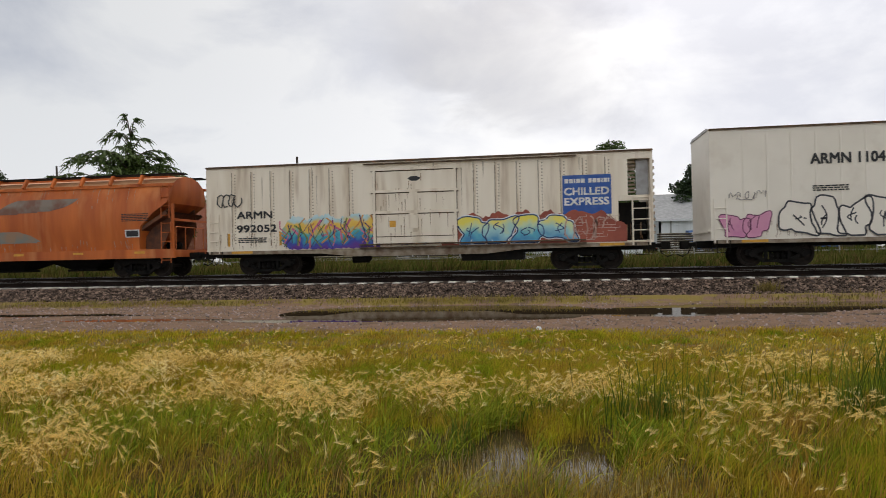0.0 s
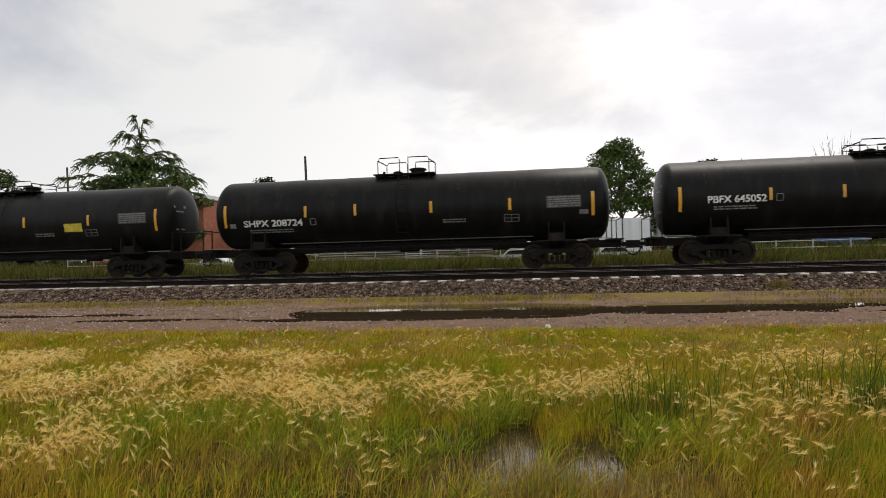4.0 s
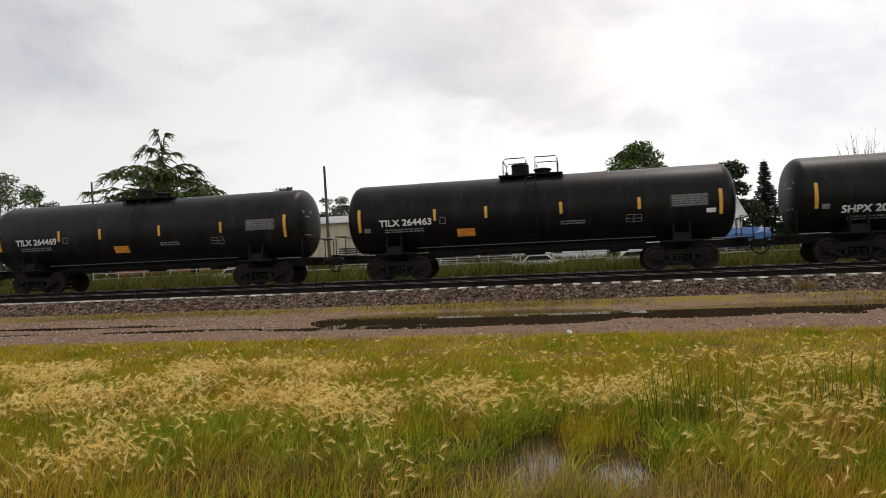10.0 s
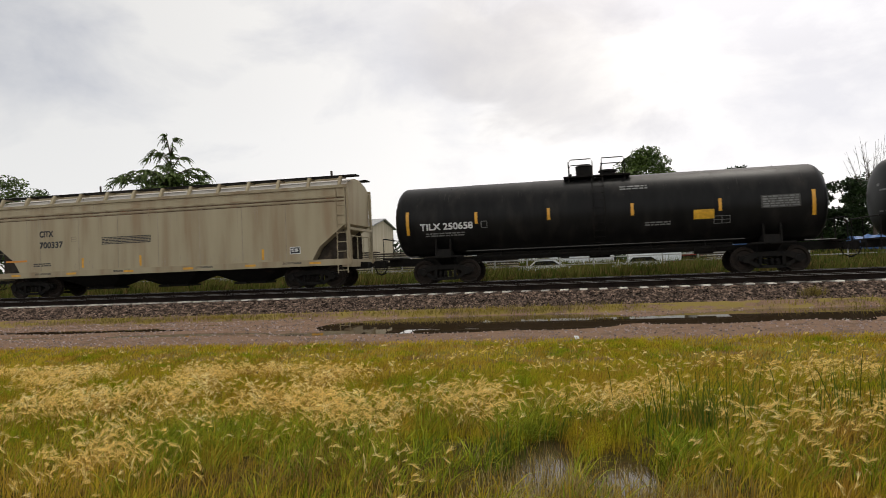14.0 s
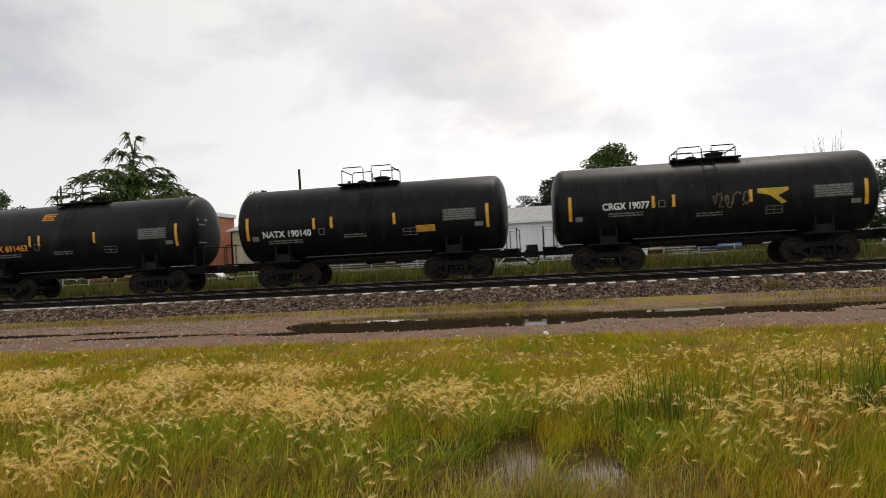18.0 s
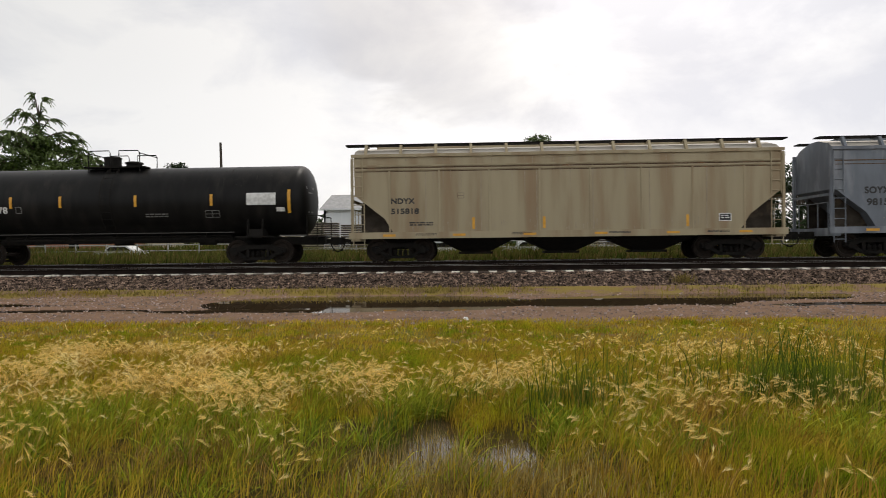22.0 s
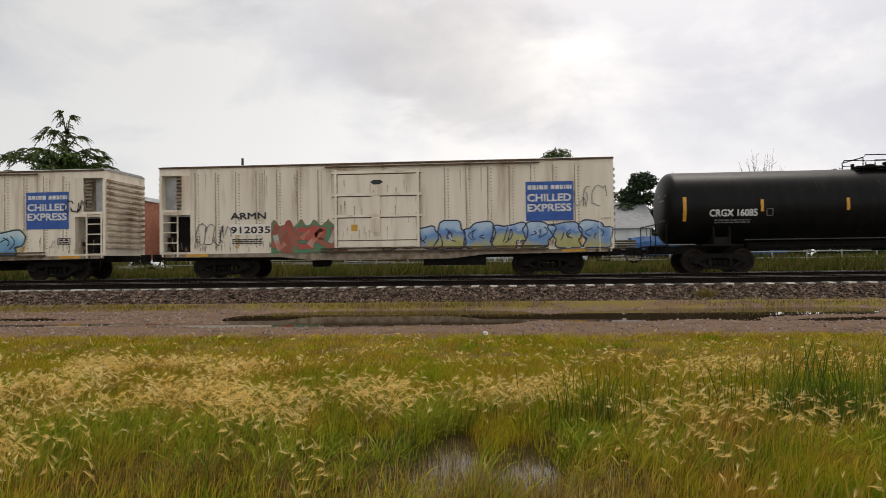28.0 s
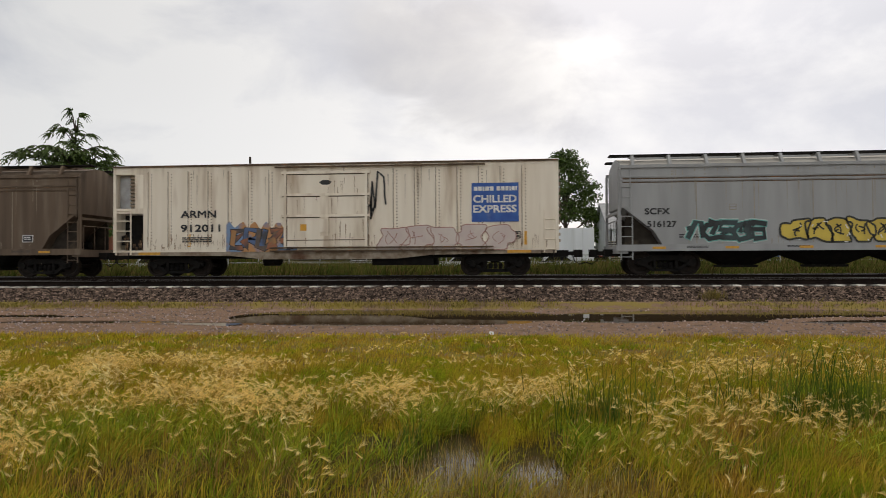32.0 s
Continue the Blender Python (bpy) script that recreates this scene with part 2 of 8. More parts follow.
class Shape:
    """Collects boxes, tubes, prisms and plates into one mesh."""

    def __init__(self):
        self.v, self.f = [], []

    def add(self, verts, faces):
        k = len(self.v)
        self.v += [tuple(p) for p in verts]
        self.f += [tuple(i + k for i in q) for q in faces]
        return self

    def box(self, x0, x1, y0, y1, z0, z1):
        return self.add([(x0, y0, z0), (x1, y0, z0), (x1, y1, z0), (x0, y1, z0), (x0, y0, z1), (x1, y0, z1), (x1, y1, z1), (x0, y1, z1)],
                        [(3, 2, 1, 0), (4, 5, 6, 7), (0, 1, 5, 4), (1, 2, 6, 5), (2, 3, 7, 6), (3, 0, 4, 7)])

    def tube(self, pts, r, n=6):
        """A round bar along points."""
        pts = [Vector(p) for p in pts]
        rings = []
        for i, p in enumerate(pts):
            d = (pts[min(i + 1, len(pts) - 1)] - pts[max(i - 1, 0)]).normalized()
            u = d.orthogonal().normalized()
            w = d.cross(u)
            rr = r[i] if isinstance(r, (list, tuple)) else r
            rings.append([p + rr * (math.cos(a) * u + math.sin(a) * w) for a in (2 * math.pi * k / n for k in range(n))])
        v = [q for ring in rings for q in ring]
        f = [(i * n + k, i * n + (k + 1) % n, (i + 1) * n + (k + 1) % n, (i + 1) * n + k) for i in range(len(pts) - 1) for k in range(n)]
        f += [tuple(range(n - 1, -1, -1)), tuple((len(pts) - 1) * n + k for k in range(n))]
        return self.add(v, f)

    def prism(self, poly, a0, a1, axis="y"):
        """A polygon drawn out along an axis; the polygon is (x, z) for y, (y, z) for x, (x, y) for z."""
        at = {"y": lambda p, a: (p[0], a, p[1]), "x": lambda p, a: (a, p[0], p[1]), "z": lambda p, a: (p[0], p[1], a)}[axis]
        n = len(poly)
        v = [at(p, a0) for p in poly] + [at(p, a1) for p in poly]
        return self.add(v, [tuple(range(n)), tuple(range(2 * n - 1, n - 1, -1))] + [(i, i + n, (i + 1) % n + n, (i + 1) % n) for i in range(n)])

    def lathe(self, prof, n=32, axis="x", c=(0, 0, 0)):
        """A profile of (along, radius) turned round an axis through c."""
        v = []
        for a, r in prof:
            for k in range(n):
                s, t = r * math.cos(2 * math.pi * k / n), r * math.sin(2 * math.pi * k / n)
                v.append({"x": (c[0] + a, c[1] + s, c[2] + t), "y": (c[0] + s, c[1] + a, c[2] + t), "z": (c[0] + s, c[1] + t, c[2] + a)}[axis])
        f = [(i * n + k, i * n + (k + 1) % n, (i + 1) * n + (k + 1) % n, (i + 1) * n + k) for i in range(len(prof) - 1) for k in range(n)]
        f += [tuple(range(n)), tuple(range(len(prof) * n - 1, (len(prof) - 1) * n - 1, -1))]
        return self.add(v, f)

    def mesh(self, name, material, smooth=False):
        me = bpy.data.meshes.new(name)
        me.from_pydata(self.v, [], self.f)
        bm = bmesh.new()
        bm.from_mesh(me)
        bmesh.ops.recalc_face_normals(bm, faces=bm.faces)
        bm.to_mesh(me)
        bm.free()
        me.materials.append(material)
        if smooth:
            me.shade_smooth()
            me.set_sharp_from_angle(angle=radians(35))
        return me


def part(name, shape, material, parent, label="", smooth=False, at=None):
    """Links a shape as one mesh object under a thing or a part."""
    ob = new(name, shape.mesh(name, material, smooth) if isinstance(shape, Shape) else shape)
    ob.parent = parent
    if at is not None:
        ob.matrix_basis = at
    return tagged(ob, label)


def thing(name, label, category, group="", kind="", at=None):
    ob = new(name)
    if at is not None:
        ob.matrix_basis = at
    return tagged(ob, label, category, group, kind)


def single(name, shape, material, label, category, group="", kind="", smooth=False):
    return tagged(new(name, shape.mesh(name, material, smooth)), label, category, group, kind)


# ---- ground ----


# the meadow and the road are laid out for an eye 1.5 m over them; the eye is in fact 1.05 m over the meadow, which lies higher than the lot
NEAR, LIFT = 0.7, 0.3 * EYE


def nearer(v):
    """Points of the meadow's plan at their true size and distance."""
    return np.asarray(v, float) * NEAR + np.array([0.0, 0.0, LIFT])


def smooth_step(a, b, v):
    t = np.clip((v - a) / (b - a), 0, 1)
    return t * t * (3 - 2 * t)


def value_noise(x, y, seed=0):
    """Smooth noise between -1 and 1 from a few sums of sines."""
    rng = np.random.RandomState(seed)
    out = np.zeros_like(x, dtype=float)
    for k in range(10):
        a, f, ph = rng.uniform(0, 6.283), rng.uniform(0.6, 2.2), rng.uniform(0, 6.283)
        out += np.sin(f * (x * math.cos(a) + y * math.sin(a)) + ph + 0.8 * np.sin(0.7 * f * (y * math.cos(a) - x * math.sin(a)) + 2 * ph))
    return out / 5.0


def dip(x, y, cx, cy, rx, ry):
    return np.exp(-(((x - cx) / rx) ** 2 + ((y - cy) / ry) ** 2) ** 2)


# puddles on the track road: centre and half size; then the two small pools in the grass
ROAD_PUDDLES = [(-3.3, 17.0, 2.9, 2.1), (-0.5, 16.9, 1.6, 1.75), (-5.3, 14.85, 1.5, 0.4), (2.9, 16.7, 1.5, 1.3), (5.0, 17.5, 1.9, 1.5), (7.6, 18.2, 2.1, 1.2),
                (-14.4, 16.8, 2.8, 0.42), (-9.7, 15.2, 1.9, 0.36), (-8.6, 14.45, 0.45, 0.1), (-14.6, 15.1, 0.8, 0.18), (-10.8, 16.85, 0.35, 0.1), (-10.8, 18.1, 0.45, 0.12), (9.4, 15.6, 2.0, 0.5)]
POOLS = [(-0.37, 5.25, 0.25, 0.85), (0.20, 4.85, 0.28, 0.66)]


def ground_height(x, y):
    x, y = np.asarray(x, float), np.asarray(y, float)
    z = 0.12 * smooth_step(10.5, 12.5, y) + 0.2 * smooth_step(19.2, 20.4, y) + 0.12 * smooth_step(30, 34, y)
    z = z + 0.02 * value_noise(x * 0.8, y * 0.8, 1) * (y < 12) + 0.012 * value_noise(x * 2.5, y * 2.5, 2) * (y < 20)
    road = smooth_step(12.2, 12.9, y) * (1 - smooth_step(18.8, 19.6, y))
    z = z + 0.012 * road * (0.5 + 0.5 * value_noise(x * 0.35, y * 1.2, 5))
    if np.any((y > 11.5) & (y < 20)):
        wx, wy = x + 0.35 * value_noise(x, y, 9) + 0.08 * value_noise(4 * x, 4 * y, 11), y + 0.14 * value_noise(x * 1.3, y, 8) + 0.05 * value_noise(3 * x, 5 * y, 12)
        for p in ROAD_PUDDLES:
            z = z - 0.13 * dip(wx, wy, *p)
    if np.any((y > 3) & (y < 7.5)):
        wx, wy = x + 0.1 * value_noise(3 * x, 3 * y, 3), y + 0.1 * value_noise(3 * x, 3 * y, 4)
        for p in POOLS:
            z = z - 0.15 * dip(wx, wy, *p)
    return z


def ground_material():
    m = bpy.data.materials.new("earth_gravel_and_turf")
    m.use_nodes = True
    nt = m.node_tree
    N, L = nt.nodes.new, nt.links.new
    p = nt.nodes["Principled BSDF"]
    p.inputs["Roughness"].default_value, p.inputs["Specular IOR Level"].default_value = 0.95, 0.03
    co, sep, plan = N("ShaderNodeTexCoord"), N("ShaderNodeSeparateXYZ"), N("ShaderNodeMapping")
    plan.inputs["Location"].default_value = (0.0, 0.0, -LIFT / NEAR)
    plan.inputs["Scale"].default_value = (1 / NEAR, 1 / NEAR, 1 / NEAR)
    L(co.outputs["Object"], plan.inputs[0])
    L(plan.outputs[0], sep.inputs[0])

    def noise_of(s, d=5.0):
        n = N("ShaderNodeTexNoise")
        n.inputs["Scale"].default_value, n.inputs["Detail"].default_value = s, d
        L(plan.outputs[0], n.inputs["Vector"])
        return n.outputs[0]

    def ranged(v, a, b, c=0.0, d=1.0):
        r = N("ShaderNodeMapRange")
        for i, q in ((1, a), (2, b), (3, c), (4, d)):
            r.inputs[i].default_value = q
        L(v, r.inputs[0])
        return r.outputs[0]

    def arith(op, a, b):
        n = N("ShaderNodeMath")
        n.operation = op
        for i, q in ((0, a), (1, b)):
            if isinstance(q, float):
                n.inputs[i].default_value = q
            else:
                L(q, n.inputs[i])
        return n.outputs[0]

    def blend(f, a, b):
        x = N("ShaderNodeMix")
        x.data_type = "RGBA"
        L(f, x.inputs[0])
        for s, v in ((6, a), (7, b)):
            if isinstance(v, tuple):
                x.inputs[s].default_value = (*v, 1)
            else:
                L(v, x.inputs[s])
        return x.outputs[2]

    soil = blend(ranged(noise_of(3.0), 0.4, 0.6), (0.072, 0.052, 0.014), (0.04, 0.032, 0.009))
    gravel = blend(ranged(noise_of(30.0), 0.35, 0.65), (0.235, 0.152, 0.108), (0.09, 0.058, 0.04))
    gravel = blend(ranged(noise_of(0.9), 0.42, 0.62, 0.0, 0.8), gravel, (0.175, 0.112, 0.076))
    gravel = blend(ranged(noise_of(1.9, 7.0), 0.52, 0.66, 0.0, 0.75), gravel, (0.095, 0.066, 0.042))
    turf = blend(ranged(noise_of(1.2), 0.4, 0.62), (0.20, 0.155, 0.028), (0.13, 0.115, 0.025))
    edge = arith("ADD", sep.outputs[1], ranged(noise_of(0.7), 0.2, 0.8, -0.9, 0.9))
    col = blend(ranged(edge, 9.0, 11.0), soil, turf)
    patchy = arith("MULTIPLY", ranged(noise_of(2.0), 0.52, 0.60, 0.0, 0.7), ranged(edge, 7.5, 9.5))
    col = blend(patchy, col, gravel)
    col = blend(ranged(edge, 12.2, 12.7), col, gravel)
    col = blend(ranged(edge, 19.0, 19.6), col, blend(ranged(noise_of(2.2), 0.47, 0.57), (0.18, 0.135, 0.04), gravel))
    col = blend(ranged(sep.outputs[1], 29.0, 31.0), col, (0.05, 0.07, 0.02))
    col = blend(ranged(sep.outputs[2], -0.10, -0.05), (0.03, 0.024, 0.018), col)
    L(col, p.inputs["Base Color"])
    b = N("ShaderNodeBump")
    b.inputs["Strength"].default_value, b.inputs["Distance"].default_value = 0.7, 0.03
    L(noise_of(28.0), b.inputs["Height"])
    L(b.outputs[0], p.inputs["Normal"])
    return m


def build_ground():
    xs = np.concatenate([[-2500, -1500, -900, -500, -250, -120, -60, -40, -30], np.arange(-24, 14.01, 0.12), [16, 20, 30, 45, 70, 120, 250, 500, 900, 1500, 2500]])
    ys = np.concatenate([[-900, -300, -100, -40, -15, -6, -2, 0, 1, 2], np.arange(2.6, 20.2, 0.12), [22, 26, 29, 30, 31, 32, 34, 38, 45, 60, 90, 150, 300, 700, 1500, 3000]])
    X, Y = np.meshgrid(xs, ys)
    Z = np.where((Y > 20.3) & (Y < 31.5), 0.12, ground_height(X, Y))
    near = nearer(np.stack([X, Y, Z], -1))
    X, Y, Z = (np.where(Y < 20.3, near[..., i], c) for i, c in enumerate((X, Y, Z)))
    nx = len(xs)
    idx = np.arange(X.size).reshape(X.shape)
    faces = np.stack([idx[:-1, :-1], idx[:-1, 1:], idx[1:, 1:], idx[1:, :-1]], -1).reshape(-1, 4)
    me = bpy.data.meshes.new("ground")
    me.from_pydata(np.stack([X, Y, Z], -1).reshape(-1, 3).tolist(), [], faces.tolist())
    me.materials.append(ground_material())
    me.shade_smooth()
    tagged(new("ground", me), "open ground with turf, a gravel track road and rough verge", "ground", kind="structure")
    w = Shape().add(nearer([(-22, 12.4, 0.107), (13, 12.4, 0.107), (13, 19.6, 0.107), (-22, 19.6, 0.107)]), [(0, 1, 2, 3)])
    tagged(new("water_puddle", w.mesh("water_puddle", WATER)), "shallow brown rain puddles lying on a gravel road", "puddle", kind="structure")
    w = Shape().add(nearer([(-1.6, 3.6, -0.055), (1.2, 3.6, -0.055), (1.2, 6.8, -0.055), (-1.6, 6.8, -0.055)]), [(0, 1, 2, 3)])
    tagged(new("water_pool", w.mesh("water_pool", WATER)), "small pool of still water among the grass", "puddle", kind="structure")


build_ground()

# ---- tracks ----
NEAR_Y, FAR_Y = 22.8, 27.1
NEAR_Z, FAR_Z = 0.885, 0.94      # rail heads
TIE_STEP = 0.61


def rail_shape(x0, x1, y, z):
    prof = [(-0.075, -0.17), (0.075, -0.17), (0.075, -0.158), (0.012, -0.135), (0.012, -0.05), (0.036, -0.035), (0.036, -0.006), (0.03, -0.002), (-0.03, -0.002), (-0.036, -0.006), (-0.036, -0.035), (-0.012, -0.05), (-0.012, -0.135), (-0.075, -0.158)]
    return Shape().prism([(y + a, z + b) for a, b in prof], x0, x1, "x")


def tie_shape():
    s = Shape()
    poly = [(-1.3, -0.37), (1.3, -0.37), (1.3, -0.20), (1.26, -0.17), (-1.26, -0.17), (-1.3, -0.20)]
    return s.prism(poly, -0.12, 0.12, "x")


def build_tracks():
    rng = random.Random(3)
    bed = Shape()
    prof = [(19.95, 0.22), (21.1, 0.61), (21.42, 0.672), (24.15, 0.68), (24.8, 0.64), (25.3, 0.66), (25.9, 0.72), (28.7, 0.72), (29.2, 0.68), (31.2, 0.22)]
    bed.prism(prof, -800, 800, "x")
    tagged(new("ballast_bed", bed.mesh("ballast_bed", BALLAST)), "dark pinkish crushed stone ballast bed", "ballast", kind="structure")
    # loose stones along the stretch that shows
    n = 32000
    g = np.random.RandomState(5)
    x = g.uniform(-34, 22, n)
    k = g.uniform(0, 1, n) ** 0.85
    y = 19.85 + 1.53 * k
    z = np.interp(y, [p[0] for p in prof], [p[1] for p in prof])
    size = g.uniform(0.016, 0.038, n)
    base = np.array([(-1, -1, -0.7), (1, -0.9, -0.8), (0.9, 1, -0.7), (-1, 0.8, -0.8), (-0.6, -0.7, 0.7), (0.8, -0.5, 0.8), (0.5, 0.7, 0.6), (-0.7, 0.6, 0.9)])
    v = base[None] * size[:, None, None] * g.uniform(0.7, 1.3, (n, 8, 3))
    a = g.uniform(0, 6.28, n)
    ca, sa = np.cos(a)[:, None], np.sin(a)[:, None]
    v = np.stack([v[..., 0] * ca - v[..., 1] * sa + x[:, None], v[..., 0] * sa + v[..., 1] * ca + y[:, None], v[..., 2] + z[:, None]], -1)
    f = np.array([(3, 2, 1, 0), (4, 5, 6, 7), (0, 1, 5, 4), (1, 2, 6, 5), (2, 3, 7, 6), (3, 0, 4, 7)])
    me = bpy.data.meshes.new("ballast_stones")
    me.from_pydata(v.reshape(-1, 3).tolist(), [], (f[None] + 8 * np.arange(n)[:, None, None]).reshape(-1, 4).tolist())
    me.materials.append(STONE)
    tagged(new("ballast_stones", me), "loose crushed ballast stones on the track shoulder", "gravel", kind="stuff")
    tie = tie_shape().mesh("tie", TIE)
    for name, yc, zc, lab in (("near_track", NEAR_Y, NEAR_Z, "empty railway track with pale concrete ties"), ("far_track", FAR_Y, FAR_Z, "railway track carrying the freight train")):
        tr = thing(name, lab, "railway track", "parallel tracks", "structure")
        for dy in (-0.755, 0.755):
            part("rail", rail_shape(-800, 800, yc + dy, zc), RAIL, tr)
            part("rail_head", Shape().box(-800, 800, yc + dy - 0.03, yc + dy + 0.03, zc - 0.002, zc + 0.003), RAILTOP, tr, "polished steel running surface")
        clips, rest = Shape(), Shape()
        for i in range(-200, 200):
            x = i * TIE_STEP
            if -46 < i < 32:
                part("tie", tie, None, tr, at=pose(x + rng.uniform(-0.015, 0.015), yc, zc + rng.uniform(-0.008, 0.008), 0, 0, rng.uniform(-0.5, 0.5)))
                for dy in (-0.88, -0.63, 0.63, 0.88):
                    clips.box(x - 0.05, x + 0.05, yc + dy - 0.03, yc + dy + 0.03, zc - 0.17, zc - 0.12)
            else:
                rest.add([(p[0] + x, p[1] + yc, p[2] + zc) for p in TIE_V], TIE_F)
        part("rail_clip", clips, UNDER, tr, "dark steel rail clips")["kind"] = "stuff"
        part("distant_tie", rest, TIE, tr)["kind"] = "stuff"


_t = tie_shape()
TIE_V, TIE_F = _t.v, _t.f
build_tracks()

# ---- lettering and flat paint on car sides ----


def lettering(name, body, parent, x, z, height, width, material, surf=None, label="", bold=0.0):
    """Painted words in the built-in font from (x, z), cap height and width in metres; surf gives y for a height."""
    cu = bpy.data.curves.new(name, "FONT")
    cu.body, cu.size, cu.resolution_u = body, 1.0, 3
    tmp = bpy.data.objects.new(name, cu)
    glyph = bpy.data.meshes.new_from_object(tmp)
    bpy.data.objects.remove(tmp)
    co = np.empty(len(glyph.vertices) * 3)
    glyph.vertices.foreach_get("co", co)
    co = co.reshape(-1, 3)
    lo, hi = co.min(0), co.max(0)
    u = (co[:, 0] - lo[0]) / max(hi[0] - lo[0], 1e-6) * width + x
    h = co[:, 1] / 0.70 * height + z
    # a bold stroke is the same stroke laid four times, slightly apart
    d = bold * height
    faces, v, f = [tuple(p.vertices) for p in glyph.polygons], [], []
    for k, (dx, dz) in enumerate(((-d, -d), (d, -d), (d, d), (-d, d)) if bold else ((0, 0),)):
        yy = np.array([surf(q + dz) for q in h]) if surf else np.zeros(len(h))
        f += [tuple(i + len(v) for i in p) for p in faces]
        v += np.stack([u + dx, yy - 0.0004 * k, h + dz], -1).tolist()
    me = bpy.data.meshes.new(name)
    me.from_pydata(v, [], f)
    me.materials.append(material)
    bpy.data.meshes.remove(glyph)
    return part(name, me, None, parent, label)


def plate(name, parent, x0, x1, z0, z1, material, surf, label="", thick=0.0):
    """A painted or fixed rectangle that follows the side."""
    n = 8
    s = Shape()
    zs = [z0 + (z1 - z0) * i / n for i in range(n + 1)]
    s.add([(x, surf(z) - thick, z) for z in zs for x in (x0, x1)], [(2 * i, 2 * i + 1, 2 * i + 3, 2 * i + 2) for i in range(n)])
    if thick:
        s.add([(x, surf(z) + 0.01, z) for z in zs for x in (x0, x1)], [(2 * i, 2 * i + 2, 2 * i + 3, 2 * i + 1) for i in range(n)])
        s.add([(x0, surf(z0), z0), (x1, surf(z0), z0), (x1, surf(z0) - thick, z0), (x0, surf(z0) - thick, z0)], [(0, 1, 2, 3)])
        s.add([(x0, surf(z1), z1), (x1, surf(z1), z1), (x1, surf(z1) - thick, z1), (x0, surf(z1) - thick, z1)], [(0, 1, 2, 3)])
    return part(name, s, material, parent, label)


def text_bars(name, parent, x, z, width, rows, material, surf, seed, size=0.05, label="lines of small stencilled lettering"):
    """Small lettering that cannot be read: broken bars."""
    g = random.Random(seed)
    s = Shape()
    for r in range(rows):
        zz, xx = z - r * size * 1.7, x
        while xx < x + width - size:
            w = min(g.uniform(1.2, 5.0) * size, x + width - xx)
            s.add([(xx, surf(zz), zz), (xx + w, surf(zz), zz), (xx + w, surf(zz + size), zz + size), (xx, surf(zz + size), zz + size)], [(0, 1, 2, 3)])
            xx += w + size * 0.7
    return part(name, s, material, parent, label)


def ribbon(s, pts, w, surf, closed=False):
    """A painted line of width w through (x, z) points."""
    n = len(pts)
    lo, hi = [], []
    for i, (x, z) in enumerate(pts):
        a = pts[(i - 1) % n] if closed or i else pts[0]
        b = pts[(i + 1) % n] if closed or i < n - 1 else pts[-1]
        dx, dz = b[0] - a[0], b[1] - a[1]
        q = math.hypot(dx, dz) or 1
        ox, oz = -dz / q * w / 2, dx / q * w / 2
        lo.append((x - ox, surf(z - oz), z - oz))
        hi.append((x + ox, surf(z + oz), z + oz))
    v = [p for pair in zip(lo, hi) for p in pair]
    s.add(v, [(2 * i, 2 * ((i + 1) % n), 2 * ((i + 1) % n) + 1, 2 * i + 1) for i in range(n if closed else n - 1)])


def blob(cx, cz, rx, rz, g, n=40, rough=0.2, square=0.6):
    """A rounded, uneven letter-like outline."""
    ph, out = [g.uniform(0, 6.28) for _ in range(3)], []
    for k in range(n):
        a = 2 * math.pi * (k + g.uniform(-0.2, 0.2)) / n
        c, s = math.cos(a), math.sin(a)
        r = 1 + rough * (math.sin(2 * a + ph[0]) + 0.7 * math.sin(3 * a + ph[1]) + 0.5 * math.sin(5 * a + ph[2]))
        out.append((cx + rx * r * math.copysign(abs(c) ** square, c), cz + rz * r * math.copysign(abs(s) ** square, s)))
    return out


PAINTS = {}


def spray(colour, second=None):
    key = (colour, second)
    if key not in PAINTS:
        PAINTS[key] = mat("spray_paint", colour, second or tuple(0.75 * v for v in colour), rough=0.55, scale=1.3 if second else 5, detail=3, lo=0.42, hi=0.58)
    return PAINTS[key]


def graded(stops, z0, z1):
    """Spray paint fading from colour to colour up the side, with an uneven edge."""
    key = (tuple(stops), z0, z1)
    if key not in PAINTS:
        m = mat("graded_spray_paint", stops[0], rough=0.55)
        nt = m.node_tree
        N, L = nt.nodes.new, nt.links.new
        p = nt.nodes["Principled BSDF"]
        co, sep, n, add, rng, ramp = N("ShaderNodeTexCoord"), N("ShaderNodeSeparateXYZ"), N("ShaderNodeTexNoise"), N("ShaderNodeMath"), N("ShaderNodeMapRange"), N("ShaderNodeValToRGB")
        n.inputs["Scale"].default_value, n.inputs["Detail"].default_value = 2.2, 2
        L(co.outputs["Object"], sep.inputs[0])
        L(co.outputs["Object"], n.inputs["Vector"])
        L(sep.outputs[2], add.inputs[0])
        L(n.outputs[0], add.inputs[1])
        rng.inputs[1].default_value, rng.inputs[2].default_value = z0 + 0.5, z1 + 0.5
        L(add.outputs[0], rng.inputs[0])
        L(rng.outputs[0], ramp.inputs[0])
        e = ramp.color_ramp.elements
        e[0].position, e[0].color = 0.0, (*stops[0], 1)
        e[1].position, e[1].color = 1.0, (*stops[-1], 1)
        for i, c in enumerate(stops[1:-1]):
            e.new((i + 1) / (len(stops) - 1)).color = (*c, 1)
        L(ramp.outputs[0], p.inputs["Base Color"])
        PAINTS[key] = m
    return PAINTS[key]


def clamp_z(pts, z0, z1):
    return [(x, min(max(z, z0), z1)) for x, z in pts]


